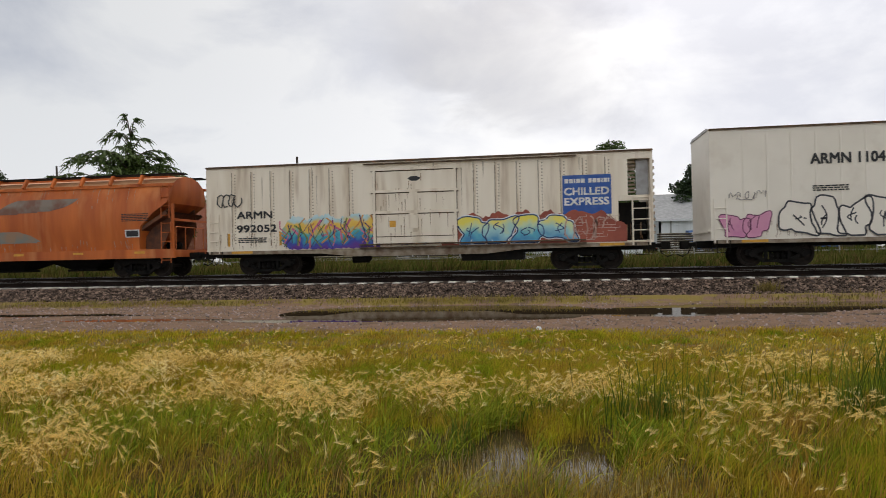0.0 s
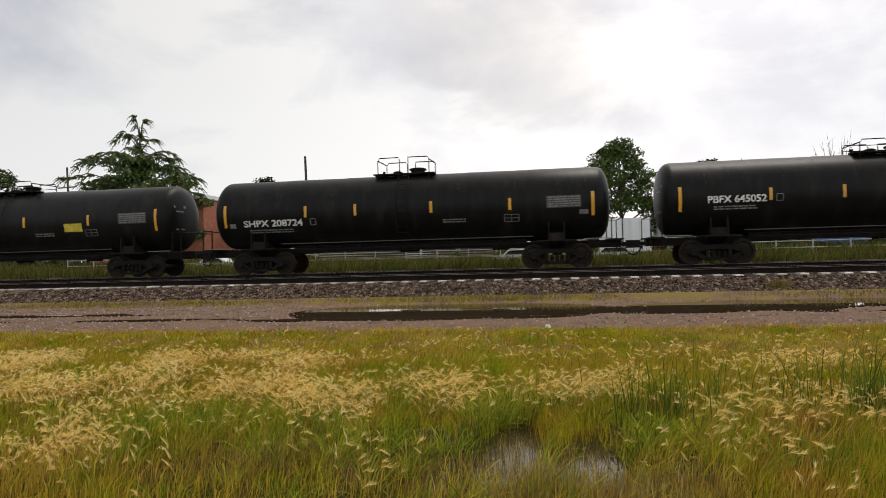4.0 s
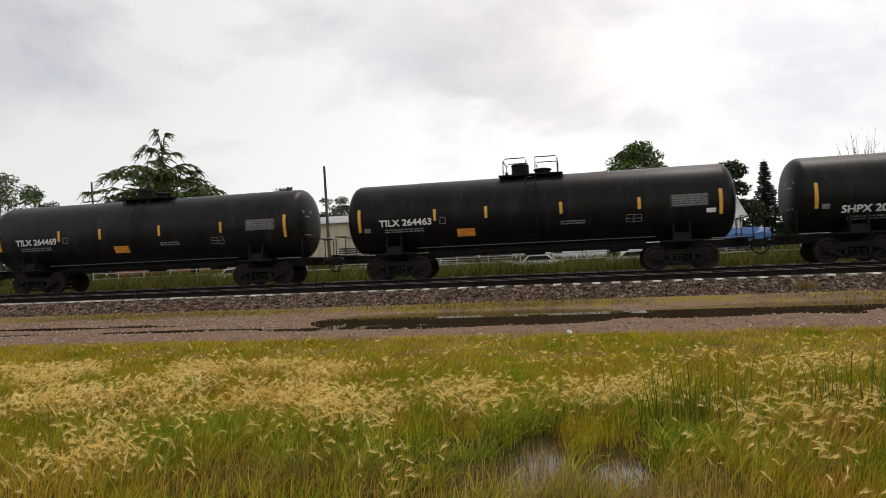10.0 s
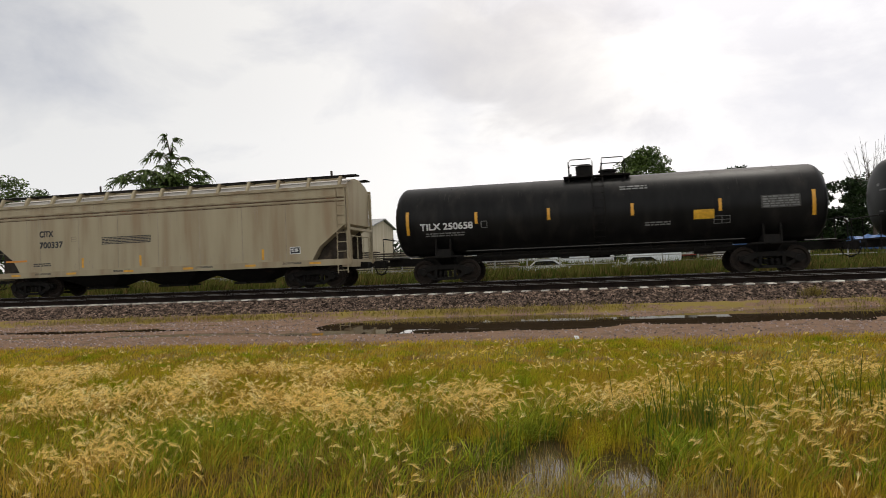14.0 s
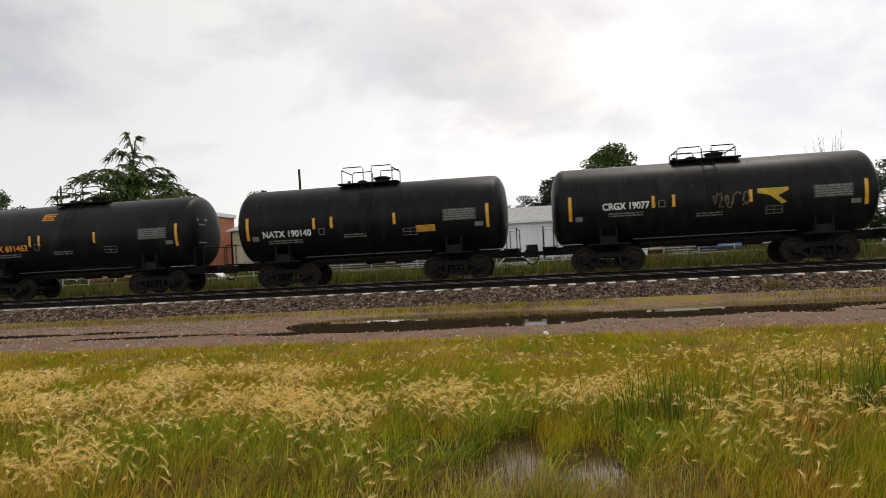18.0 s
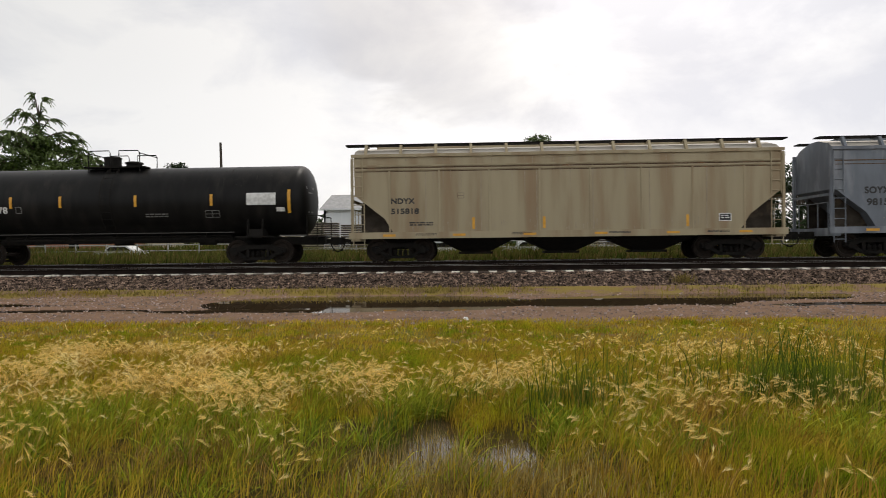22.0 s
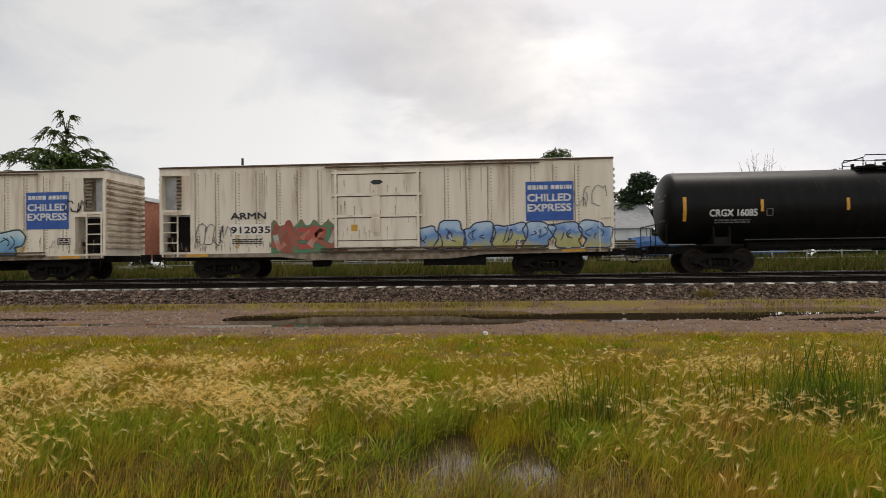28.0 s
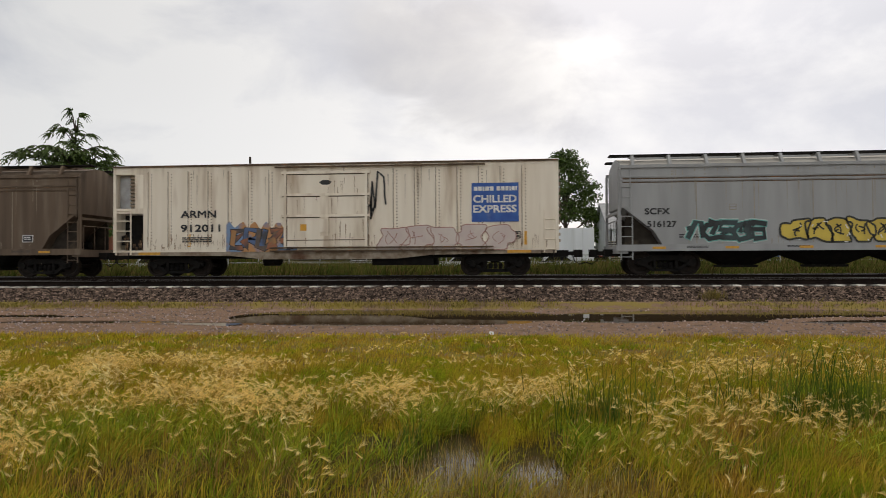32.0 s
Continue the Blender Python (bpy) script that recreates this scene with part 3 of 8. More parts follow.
GLYPHS = (((1.0, 0.85), (0.15, 0.95), (0.05, 0.55), (0.85, 0.5), (0.95, 0.1), (0.0, 0.05)), ((0.0, 0.05), (0.35, 1.0), (0.6, 0.95), (1.0, 0.0)), ((0.05, 1.0), (0.1, 0.1), (0.55, 0.0), (0.95, 0.3), (0.9, 1.0)),
          ((0.0, 0.9), (0.9, 1.0), (0.3, 0.45), (0.1, 0.05), (1.0, 0.1)), ((0.9, 0.95), (0.2, 0.8), (0.0, 0.4), (0.3, 0.02), (1.0, 0.2), (0.7, 0.5)), ((0.05, 0.0), (0.1, 1.0), (0.75, 0.9), (0.7, 0.5), (0.2, 0.5), (1.0, 0.0)))


def wild_letters(put, lay, x0, x1, z0, z1, g, fills, line, halo, letters, weight):
    """Interlocking angular strokes, each letter with an edge, a fill and sometimes a halo."""
    w, hz = (x1 - x0) / letters, z1 - z0
    thick = 0.21 * hz
    last, order = None, []
    for i in range(letters):
        k = g.choice([q for q in range(len(GLYPHS)) if q != last])
        last = k
        lean = g.uniform(-0.1, 0.35) * w
        ox, wide = x0 + w * i + g.uniform(-0.1, 0.1) * w, w * g.uniform(1.15, 1.6)
        pts = [(ox + (0.05 + 0.9 * px) * wide + lean * (pz - 0.5), z0 + 0.1 * hz + (0.02 + 0.82 * pz) * hz + g.uniform(-0.04, 0.04) * hz) for px, pz in GLYPHS[k]]
        pts[-1] = (pts[-1][0] + g.choice((-0.3, 0.25, 0.4)) * w, pts[-1][1] + g.uniform(-0.05, 0.1) * hz)
        order.append(pts)
        kx, kz = g.uniform(0.1, 0.9), g.uniform(0.2, 0.8)
        order.append([(ox + kx * w, z0 + 0.1 * hz + kz * 0.8 * hz), (ox + (kx + g.uniform(-0.5, 0.5)) * w, z0 + 0.1 * hz + g.uniform(0, 0.85) * hz), (ox + (kx + g.uniform(-0.9, 0.9)) * w, z0 + 0.1 * hz + g.uniform(0.0, 0.9) * hz)])
    if halo:
        sf, s = lay(), Shape()
        for pts in order:
            ribbon(s, pts, thick + weight * 4, sf)
        put("graffiti_halo", s, spray(halo))
    sf, s = lay(), Shape()
    for pts in order:
        ribbon(s, pts, thick + weight * 2, sf)
    put("graffiti_outline", s, spray(line))
    for i, pts in enumerate(order):
        sf, s = lay(), Shape()
        ribbon(s, [(pts[0][0] * 0.96 + pts[1][0] * 0.04, pts[0][1] * 0.96 + pts[1][1] * 0.04)] + pts[1:-1] + [(pts[-1][0] * 0.96 + pts[-2][0] * 0.04, pts[-1][1] * 0.96 + pts[-2][1] * 0.04)], thick, sf)
        f = fills[i % len(fills)]
        put("graffiti_letter", s, graded(tuple(tuple(0.72 * c for c in k) for k in f), z0, z1) if len(f) > 2 else spray(*f), "spray-painted graffiti strokes")


def graffiti(parent, x0, x1, z0, z1, seed, fills, line, halo=None, cloud=None, letters=4, surf=None, weight=0.07, shine=True, wild=False):
    """A spray-painted piece: cloud, letter shapes with halo, fill and outline, inner strokes; each layer 2 mm proud of the one below."""
    g = random.Random(seed)
    layer = [0.004]

    def lay():
        layer[0] += 0.002
        d = layer[0]
        return lambda z: surf(z) - d
    piece = None
    w = (x1 - x0) / letters
    zc, hz = (z0 + z1) / 2, (z1 - z0) / 2

    def put(name, s, m, label=""):
        nonlocal piece
        ob = part(name, s, m, parent if piece is None else piece, label)
        if piece is None:
            piece = ob
    lab = "spray-painted graffiti letters"
    if cloud:
        sf, s = lay(), Shape()
        top = [(x0 - 0.12 + (x1 - x0 + 0.24) * i / 40, z1 + 0.12 + 0.13 * math.sin(i * 0.9 + g.uniform(-0.4, 0.4)) + g.uniform(-0.03, 0.05)) for i in range(41)]
        bot = [(p[0], z0 - 0.02) for p in top]
        v = [(x, sf(z), z) for pair in zip(bot, top) for x, z in pair]
        s.add(v, [(2 * i, 2 * i + 2, 2 * i + 3, 2 * i + 1) for i in range(40)])
        put("graffiti_piece", s, spray(*cloud), "spray-painted graffiti with a coloured cloud behind")
    if wild:
        wild_letters(put, lay, x0, x1, z0, z1, g, fills, line, halo, letters, weight)
        return piece
    shapes = []
    for i in range(letters):
        cx = x0 + w * (i + 0.5) + g.uniform(-0.05, 0.05) * w
        shapes.append(clamp_z(blob(cx, zc + g.uniform(-0.08, 0.08) * hz, w * 0.58, hz * 0.95, g), z0, z1 + 0.15))
    if halo:
        sf, s = lay(), Shape()
        for sh in shapes:
            ribbon(s, sh, weight * 2.6, sf, True)
        put("graffiti_halo", s, spray(halo))
    for i, sh in enumerate(shapes):
        sf, s = lay(), Shape()
        cx, cz = sum(p[0] for p in sh) / len(sh), sum(p[1] for p in sh) / len(sh)
        v = [(cx, sf(cz), cz)] + [(x, sf(z), z) for x, z in sh]
        s.add(v, [(0, k + 1, (k + 1) % len(sh) + 1) for k in range(len(sh))])
        f = fills[i % len(fills)]
        put("graffiti_letter", s, graded(f, z0, z1) if len(f) > 2 else spray(*f), lab)
    sf, s = lay(), Shape()
    for sh in shapes:
        ribbon(s, sh, weight, sf, True)
        cx, cz = sum(p[0] for p in sh) / len(sh), sum(p[1] for p in sh) / len(sh)
        for _ in range(3):
            a, b = g.uniform(-0.5, 0.5) * w * 0.5, g.uniform(-0.5, 0.5) * w * 0.5
            t0, t1 = g.uniform(-0.6, 0.1) * hz, g.uniform(0.0, 0.7) * hz
            bow = g.uniform(-0.25, 0.25) * w
            ribbon(s, [(cx + a + (b - a) * q / 5 + bow * math.sin(math.pi * q / 5), cz + t0 + (t1 - t0) * q / 5) for q in range(6)], weight * 0.8, sf)
    put("graffiti_outline", s, spray(line))
    if shine:
        sf, s = lay(), Shape()
        for sh in shapes:
            for _ in range(2):
                k = g.randrange(len(sh))
                ribbon(s, [((sh[(k + q) % len(sh)][0] * 0.8 + 0.2 * (x0 + x1) / 2), z0 + 0.85 * (sh[(k + q) % len(sh)][1] - z0)) for q in range(3)], weight * 0.5, sf)
        put("graffiti_highlight", s, spray((0.75, 0.75, 0.72)))
    return piece


def banded_piece(parent, x0, x1, z0, z1, seed, stops, lines, surf):
    """A burner: one jagged silhouette sprayed in level fades, cut into letters by angular strokes."""
    g = random.Random(seed)
    s, n = Shape(), 64
    sf = lambda z: surf(z) - 0.006
    top, bot = [], []
    for i in range(n + 1):
        x, u = x0 + (x1 - x0) * i / n, i / n
        jag = 0.5 * abs(math.sin(9.4 * u + 0.6)) + 0.3 * abs(math.sin(23 * u)) + g.uniform(0, 0.25)
        top.append((x, z1 - 0.26 * (z1 - z0) * (1 - jag) - 0.35 * (z1 - z0) * max(0.0, 0.12 - u) / 0.12))
        bot.append((x, z0 + 0.06 * g.uniform(0, 1) + 0.25 * (z1 - z0) * max(0.0, 0.08 - u) / 0.08))
    steps = 5
    v = [(x, sf(z), z) for (x, lo), (_, hi) in zip(bot, top) for z in (lo + (hi - lo) * q / steps for q in range(steps + 1))]
    s.add(v, [(i * (steps + 1) + q, (i + 1) * (steps + 1) + q, (i + 1) * (steps + 1) + q + 1, i * (steps + 1) + q + 1) for i in range(n) for q in range(steps)])
    ob = part("graffiti_piece", s, graded(tuple(stops), z0, z1), parent, "jagged spray-painted burner in bright level fades")
    for k, (colour, count, w) in enumerate(lines):
        s = Shape()
        lift = 0.009 + 0.003 * k
        for i in range(count):
            x = x0 + (x1 - x0) * (i + g.uniform(0.15, 0.85)) / count
            pts, lean = [], g.uniform(-0.25, 0.35)
            za, zb = z0 + (z1 - z0) * g.uniform(0.02, 0.35), z0 + (z1 - z0) * g.uniform(0.5, 0.92)
            for q in range(4):
                pts.append((x + lean * q / 3 + (g.uniform(-0.3, 0.3) if q % 2 else g.uniform(-0.08, 0.08)), za + (zb - za) * q / 3 + g.uniform(-0.08, 0.08)))
            ribbon(s, pts, w * g.uniform(0.6, 1.4), lambda z: surf(z) - lift)
        part("graffiti_stroke", s, spray(colour), ob, "angular spray-painted strokes")["kind"] = "stuff"
    return ob


def burner(f0, f1, z0, z1, seed, stops, lines):
    return lambda car, H, sf: banded_piece(car, -H + 2 * H * f0, -H + 2 * H * f1, z0, z1, seed, stops, lines, sf)


def under_patch(f0, f1, z0, z1):
    return lambda car, H, sf: plate("paint_patch", car, -H + 2 * H * f0, -H + 2 * H * f1, z0, z1, CLEAN_WHITE, lambda z: sf(z) + 0.005, "cleaner repainted patch")


def brick_cloud(f0, f1, z0, z1, seed):
    """A sprayed cloud drawn as broken brickwork."""
    def put(car, H, sf):
        g = random.Random(seed)
        x0, x1 = -H + 2 * H * f0, -H + 2 * H * f1
        s, n = Shape(), 60
        v = []
        for i in range(n + 1):
            x = x0 + (x1 - x0) * i / n
            hi = z1 - 0.5 * (z1 - z0) * abs(2 * i / n - 1) ** 6 + 0.10 * math.sin(i * 0.75) + g.uniform(-0.05, 0.08)
            v += [(x, sf(z0) - 0.003, z0 + 0.02), (x, sf(hi) - 0.003, hi)]
        s.add(v, [(2 * i, 2 * i + 2, 2 * i + 3, 2 * i + 1) for i in range(n)])
        ob = part("graffiti_cloud", s, spray((0.33, 0.075, 0.04), (0.25, 0.05, 0.028)), car, "brick-red spray-painted cloud")
        m = Shape()
        for r in range(9):
            z = z0 + 0.12 + (z1 - z0 - 0.2) * r / 9
            x = x0 + 0.1 + (0.15 if r % 2 else 0)
            while x < x1 - 0.4:
                if g.random() < 0.45:
                    ribbon(m, [(x, z), (x + 0.28, z), (x + 0.28, z + 0.09)], 0.016, lambda q: sf(q) - 0.006)
                x += 0.3
        part("mortar_line", m, spray((0.62, 0.45, 0.38)), ob, "pale sprayed mortar lines")["kind"] = "stuff"
    return put


def scribble(parent, x0, x1, z0, z1, seed, colour, surf, weight=0.05, strokes=7, label="spray-painted tag"):
    """A quick tag of looping lines."""
    g = random.Random(seed)
    s = Shape()
    for i in range(strokes):
        cx = x0 + (x1 - x0) * (i + 0.5) / strokes
        rx, rz, ph = (x1 - x0) / strokes * 0.75, (z1 - z0) / 2, g.uniform(0, 6.28)
        turn = g.uniform(2.5, 5.5)
        pts = []
        for q in range(12):
            a = ph + turn * q / 11
            pts.append((cx + rx * math.cos(a) * g.uniform(0.85, 1.1), (z0 + z1) / 2 + rz * math.sin(a * g.choice((1, 1, 1.2))) * g.uniform(0.8, 1.0)))
        ribbon(s, pts, weight, lambda z: surf(z) - 0.02)
    return part("graffiti_tag", s, spray(colour), parent, label)


def streaks(car, H, x0, x1, z0, z1, n, seed, surf, material, long=0.7):
    """Thin tapering runs of rust and dirt down a side, too many to count."""
    g = random.Random(seed)
    s = Shape()
    for _ in range(n):
        x, top = g.uniform(x0, x1), g.uniform(z0, z1)
        low = max(1.02, top - g.uniform(0.2, 1.0) * long)
        w = g.uniform(0.006, 0.016)
        mid = (top * 0.6 + low * 0.4)
        s.add([(x - w, surf(top), top), (x + w, surf(top), top), (x + w * 0.7, surf(mid), mid), (x, surf(low), low), (x - w * 0.7, surf(mid), mid)], [(0, 1, 2, 3, 4)])
    part("dirt_streak", s, material, car, "runs of rust and dirt")["kind"] = "stuff"


# ---- trucks and couplers ----
_cache = {}


def cached(key, make):
    if key not in _cache:
        _cache[key] = make()
    return _cache[key]


def wheel_mesh():
    r = 0.46
    prof = [(-0.07, 0.10), (-0.07, 0.14), (-0.03, 0.17), (-0.02, 0.33), (-0.065, 0.37), (-0.07, r - 0.01), (-0.06, r), (0.03, r + 0.004), (0.045, r + 0.025), (0.065, r + 0.022), (0.07, 0.38), (0.03, 0.33), (0.02, 0.18), (0.07, 0.14), (0.07, 0.10)]
    return Shape().lathe(prof, 22, "y").mesh("wheel", WHEEL, True)


def side_frame_mesh():
    s = Shape()
    top = [(-1.12, 0.60), (-0.95, 0.62), (-0.5, 0.74), (0.5, 0.74), (0.95, 0.62), (1.12, 0.60), (1.12, 0.44), (0.98, 0.40), (0.75, 0.44), (0.45, 0.56), (-0.45, 0.56), (-0.75, 0.44), (-0.98, 0.40), (-1.12, 0.44)]
    s.prism(top, -0.07, 0.07)
    s.prism([(-0.95, 0.46), (-0.75, 0.46), (-0.38, 0.24), (0.38, 0.24), (0.75, 0.46), (0.95, 0.46), (0.48, 0.14), (-0.48, 0.14)], -0.06, 0.06)
    s.prism([(-0.44, 0.18), (-0.34, 0.18), (-0.34, 0.72), (-0.44, 0.72)], -0.06, 0.06)
    s.prism([(0.34, 0.18), (0.44, 0.18), (0.44, 0.72), (0.34, 0.72)], -0.06, 0.06)
    for x in (-0.89, 0.89):
        s.lathe([(-0.13, 0.06), (-0.13, 0.12), (-0.02, 0.135), (0.05, 0.135), (0.05, 0.06)], 14, "y", (x, 0, 0.46))
    return s.mesh("side_frame", UNDER)


def spring_mesh():
    prof = [(0.27, 0.05)]
    for k in range(4):
        prof += [(0.275 + 0.05 * k, 0.085), (0.30 + 0.05 * k, 0.085), (0.305 + 0.05 * k, 0.06)]
    return Shape().lathe(prof + [(0.49, 0.05)], 8, "z").mesh("spring", UNDER)


def truck(car, x):
    """A two-axle freight truck whose bolster carries frames, wheels and springs."""
    tr = part("truck", cached("bolster", lambda: Shape().prism([(-0.9, 0.5), (0.9, 0.5), (1.0, 0.62), (0.5, 0.72), (-0.5, 0.72), (-1.0, 0.62)], -0.19, 0.19, "x").mesh("truck", UNDER)), None, car, at=pose(x, 0, 0))
    for dx in (-0.89, 0.89):
        part("axle", cached("axle", lambda: Shape().tube([(0, -1.0, 0.46), (0, 1.0, 0.46)], 0.075, 10).mesh("axle", WHEEL, True)), None, tr, at=pose(dx, 0, 0))
        for dy in (-0.755, 0.755):
            part("wheel", cached("wheel", wheel_mesh), None, tr, at=pose(dx, dy, 0.46, 0, 0, 0 if dy < 0 else 180))
    for dy in (-1.0, 1.0):
        part("side_frame", cached("frame", side_frame_mesh), None, tr, at=pose(0, dy, 0, 0, 0, 0 if dy < 0 else 180))
        for dx in (-0.2, 0.0, 0.2):
            part("spring", cached("spring", spring_mesh), None, tr, at=pose(dx, dy, 0))
    return tr


def coupler_mesh():
    s = Shape()
    s.box(-0.7, 0.0, -0.07, 0.07, 0.78, 0.93)
    s.prism([(-0.05, -0.13), (0.2, -0.16), (0.3, -0.05), (0.22, 0.02), (0.26, 0.14), (0.05, 0.17), (-0.05, 0.12)], 0.70, 1.0, "z")
    s.tube([(-0.1, 0.1, 0.78), (0.0, 0.12, 0.55), (0.2, 0.1, 0.42), (0.42, 0.06, 0.5)], 0.025)
    return s.mesh("coupler", UNDER)


def coupler(car, x, sign):
    return part("coupler", cached("coupler", coupler_mesh), None, car, "rusty knuckle coupler with air hose", at=pose(x, 0, 0, 0, 0, 0 if sign > 0 else 180))


def ladder(parent, x, y, z0, z1, w=0.42, material=None, name="ladder", step=0.38, r=0.022):
    s = Shape()
    for dx in (0, w):
        s.tube([(x + dx, y, z0), (x + dx, y, z1)], r)
    z = z0 + 0.12
    while z < z1:
        s.tube([(x, y, z), (x + w, y, z)], r * 0.8)
        z += step
    return part(name, s, material or UNDER, parent)


# ---- tank cars ----
TANK_DUST = mat("grey_dust_run", (0.028, 0.026, 0.023), (0.045, 0.042, 0.037), rough=0.8, scale=3, spec=0.1)
PANEL_GREY = mat("dusty_grey_panel_and_highlight_paint", (0.085, 0.083, 0.078), (0.055, 0.053, 0.05), rough=0.8, scale=9, spec=0.1)
STEP_GREY = mat("pale_step_steel", (0.30, 0.29, 0.27), (0.16, 0.15, 0.14), rough=0.6, scale=6, metal=0.3)


def tank_car(mark, length, pitch, ink, dia=2.84, rail="hoop", strips=5, text_x=1.7, text_w=2.45, text_z=1.85, ends=True, panel="grey", label="", extras=()):
    R, H = dia / 2, length / 2
    axis = 2.5 + 0.4 * (R - 1.42)        # height of the tank's axis above the rail
    car = thing("tank_car", label or "black cylindrical tank car with white stencilled lettering", "tank car", "freight train cars")

    def shell():
        prof = [(-H, 0.02)]
        for k in range(1, 8):
            a = k / 8 * math.pi / 2
            prof.append((-H + 0.5 * (1 - math.cos(a)), R * math.sin(a) ** 0.62))
        rings = [-H + 0.5]
        n = 6 if length > 13.5 else 4
        step = (length - 1.24) / n
        for k in range(1, n):
            rings += [-H + 0.62 + k * step - 0.02, -H + 0.62 + k * step + 0.02]
        rings.append(H - 0.5)
        left = prof[:]
        mid = [(a, R + (0.008 if 0 < i < len(rings) - 1 and i % 2 == 0 else 0)) for i, a in enumerate(rings)]
        return Shape().lathe(left + mid + [(-a, r) for a, r in reversed(left)], 56, "x", (0, 0, axis)).mesh("tank", TANK_BLACK, True)
    part("tank", cached(("tank", length, dia), shell), None, car)

    def surf(z, out=0.006):
        h = min(max((z - axis) / (R + out), -0.99), 0.99)
        return -(R + out) * math.sqrt(1 - h * h)
    tx = H - 2.05                    # truck centre
    for sx in (-1, 1):
        truck(car, sx * tx)
        sill = Shape().box(min(sx * (tx - 1.2), sx * (pitch / 2 - 0.45)), max(sx * (tx - 1.2), sx * (pitch / 2 - 0.45)), -0.28, 0.28, 0.74, 1.04)
        part("stub_sill", sill, UNDER, car)
        saddle = Shape().prism([(-1.25, 1.35), (1.25, 1.35), (1.35, 1.0), (0.4, 0.74), (-0.4, 0.74), (-1.35, 1.0)], sx * tx - 0.28, sx * tx + 0.28, "x")
        saddle.box(sx * tx - 0.75, sx * tx + 0.75, -1.42, -0.9, 1.02, 1.08)
        part("bolster_saddle", saddle, UNDER, car)
        part("step_board", Shape().box(sx * (H - 0.55) - 0.5, sx * (H - 0.55) + 0.5, -1.46, -1.30, 1.075, 1.10), STEP_GREY, car, "pale steel step")
        for q in (-0.32, 0.26):
            part("saddle_web", cached(("web", round(axis, 3)), lambda: Shape().prism([(-1.05, 1.06), (-1.36, 1.06), (-1.34, 1.62), (-1.22, 1.75)], 0, 0.05, "x").mesh("saddle_web", UNDER)), None, car, at=pose(sx * tx + q, 0, 0))
        coupler(car, sx * (pitch / 2 - 0.22), sx)
        post = Shape()
        xe = sx * (H - 0.12)
        post.box(min(xe, xe + sx * 0.55), max(xe, xe + sx * 0.55), -1.3, 1.3, 1.02, 1.07)
        for y in (-1.28, 1.28):
            post.tube([(xe + sx * 0.1, y, 1.05), (xe + sx * 0.1, y, 1.85), (xe + sx * 0.5, y, 1.85), (xe + sx * 0.5, y, 0.65)], 0.022)
        post.tube([(xe + sx * 0.5, -1.28, 1.85), (xe + sx * 0.5, 1.28, 1.85)], 0.022)
        part("end_platform", post, UNDER, car)
        # tall reflective strip by each end
        if ends:
            plate("reflective_strip", car, sx * (H - 0.68) - 0.06, sx * (H - 0.68) + 0.06, 1.95, 2.86, YELLOW, lambda z: surf(z, 0.018), "yellow reflective strip")
    for frac in ((0.205, 0.385, 0.575, 0.765) if length > 13.5 else (0.23, 0.38, 0.61))[:strips]:
        x = -H + length * frac
        if text_z > 1.80 and frac < 0.3:
            x = max(x, -H + text_x + text_w)
        plate("reflective_strip", car, x - 0.055, x + 0.055, 2.27, 2.72, YELLOW, lambda z: surf(z, 0.018), "yellow reflective strip")
    part("bottom_rail", Shape().tube([(-tx + 1.2, -0.5, 1.12), (tx - 1.2, -0.5, 1.12)], 0.03).tube([(-tx + 1.2, -0.85, 1.0), (tx - 1.2, -0.85, 1.0)], 0.025), UNDER, car, "brake pipe under the tank")
    part("outlet_valve", Shape().lathe([(0.85, 0.12), (0.85, 0.2), (1.0, 0.24), (1.16, 0.3)], 14, "z").box(-0.4, 0.4, -0.06, 0.06, 0.78, 0.9), UNDER, car)
    part("brake_cylinder", Shape().lathe([(-0.35, 0.1), (-0.35, 0.17), (0.3, 0.17), (0.4, 0.08)], 14, "x", (tx - 2.2, -0.4, 0.92)), UNDER, car)
    streaks(car, H, -H + 0.9, H - 0.9, 3.3, axis + R * 0.93, 60, int(pitch * 100) + 4, lambda z: surf(z, 0.007), TANK_DUST, 0.9)
    # fittings on top
    top = axis + R
    part("platform", Shape().box(-1.25, 1.25, -0.75, -0.25, top - 0.02, top + 0.03).box(-1.25, 1.25, 0.25, 0.75, top - 0.02, top + 0.03), UNDER, car)
    part("manway", Shape().lathe([(top - 0.1, 0.3), (top + 0.18, 0.3), (top + 0.2, 0.36), (top + 0.26, 0.36), (top + 0.3, 0.2)], 18, "z", (0.45, 0, 0)), UNDER, car)
    if rail == "box":
        part("valve_housing", Shape().lathe([(top - 0.05, 0.33), (top + 0.42, 0.33), (top + 0.46, 0.36), (top + 0.5, 0.3)], 12, "z", (-0.45, 0, 0)), UNDER, car, "black valve housing")
    else:
        part("valve_housing", Shape().lathe([(top - 0.05, 0.2), (top + 0.16, 0.2), (top + 0.2, 0.1)], 12, "z", (-0.4, 0, 0)), UNDER, car)
    part("vent_valve", Shape().tube([(-1.0, 0.1, top - 0.03), (-1.0, 0.1, top + 0.22)], [0.05, 0.07]), UNDER, car)
    hi = top + (0.66 if rail != "low" else 0.46)
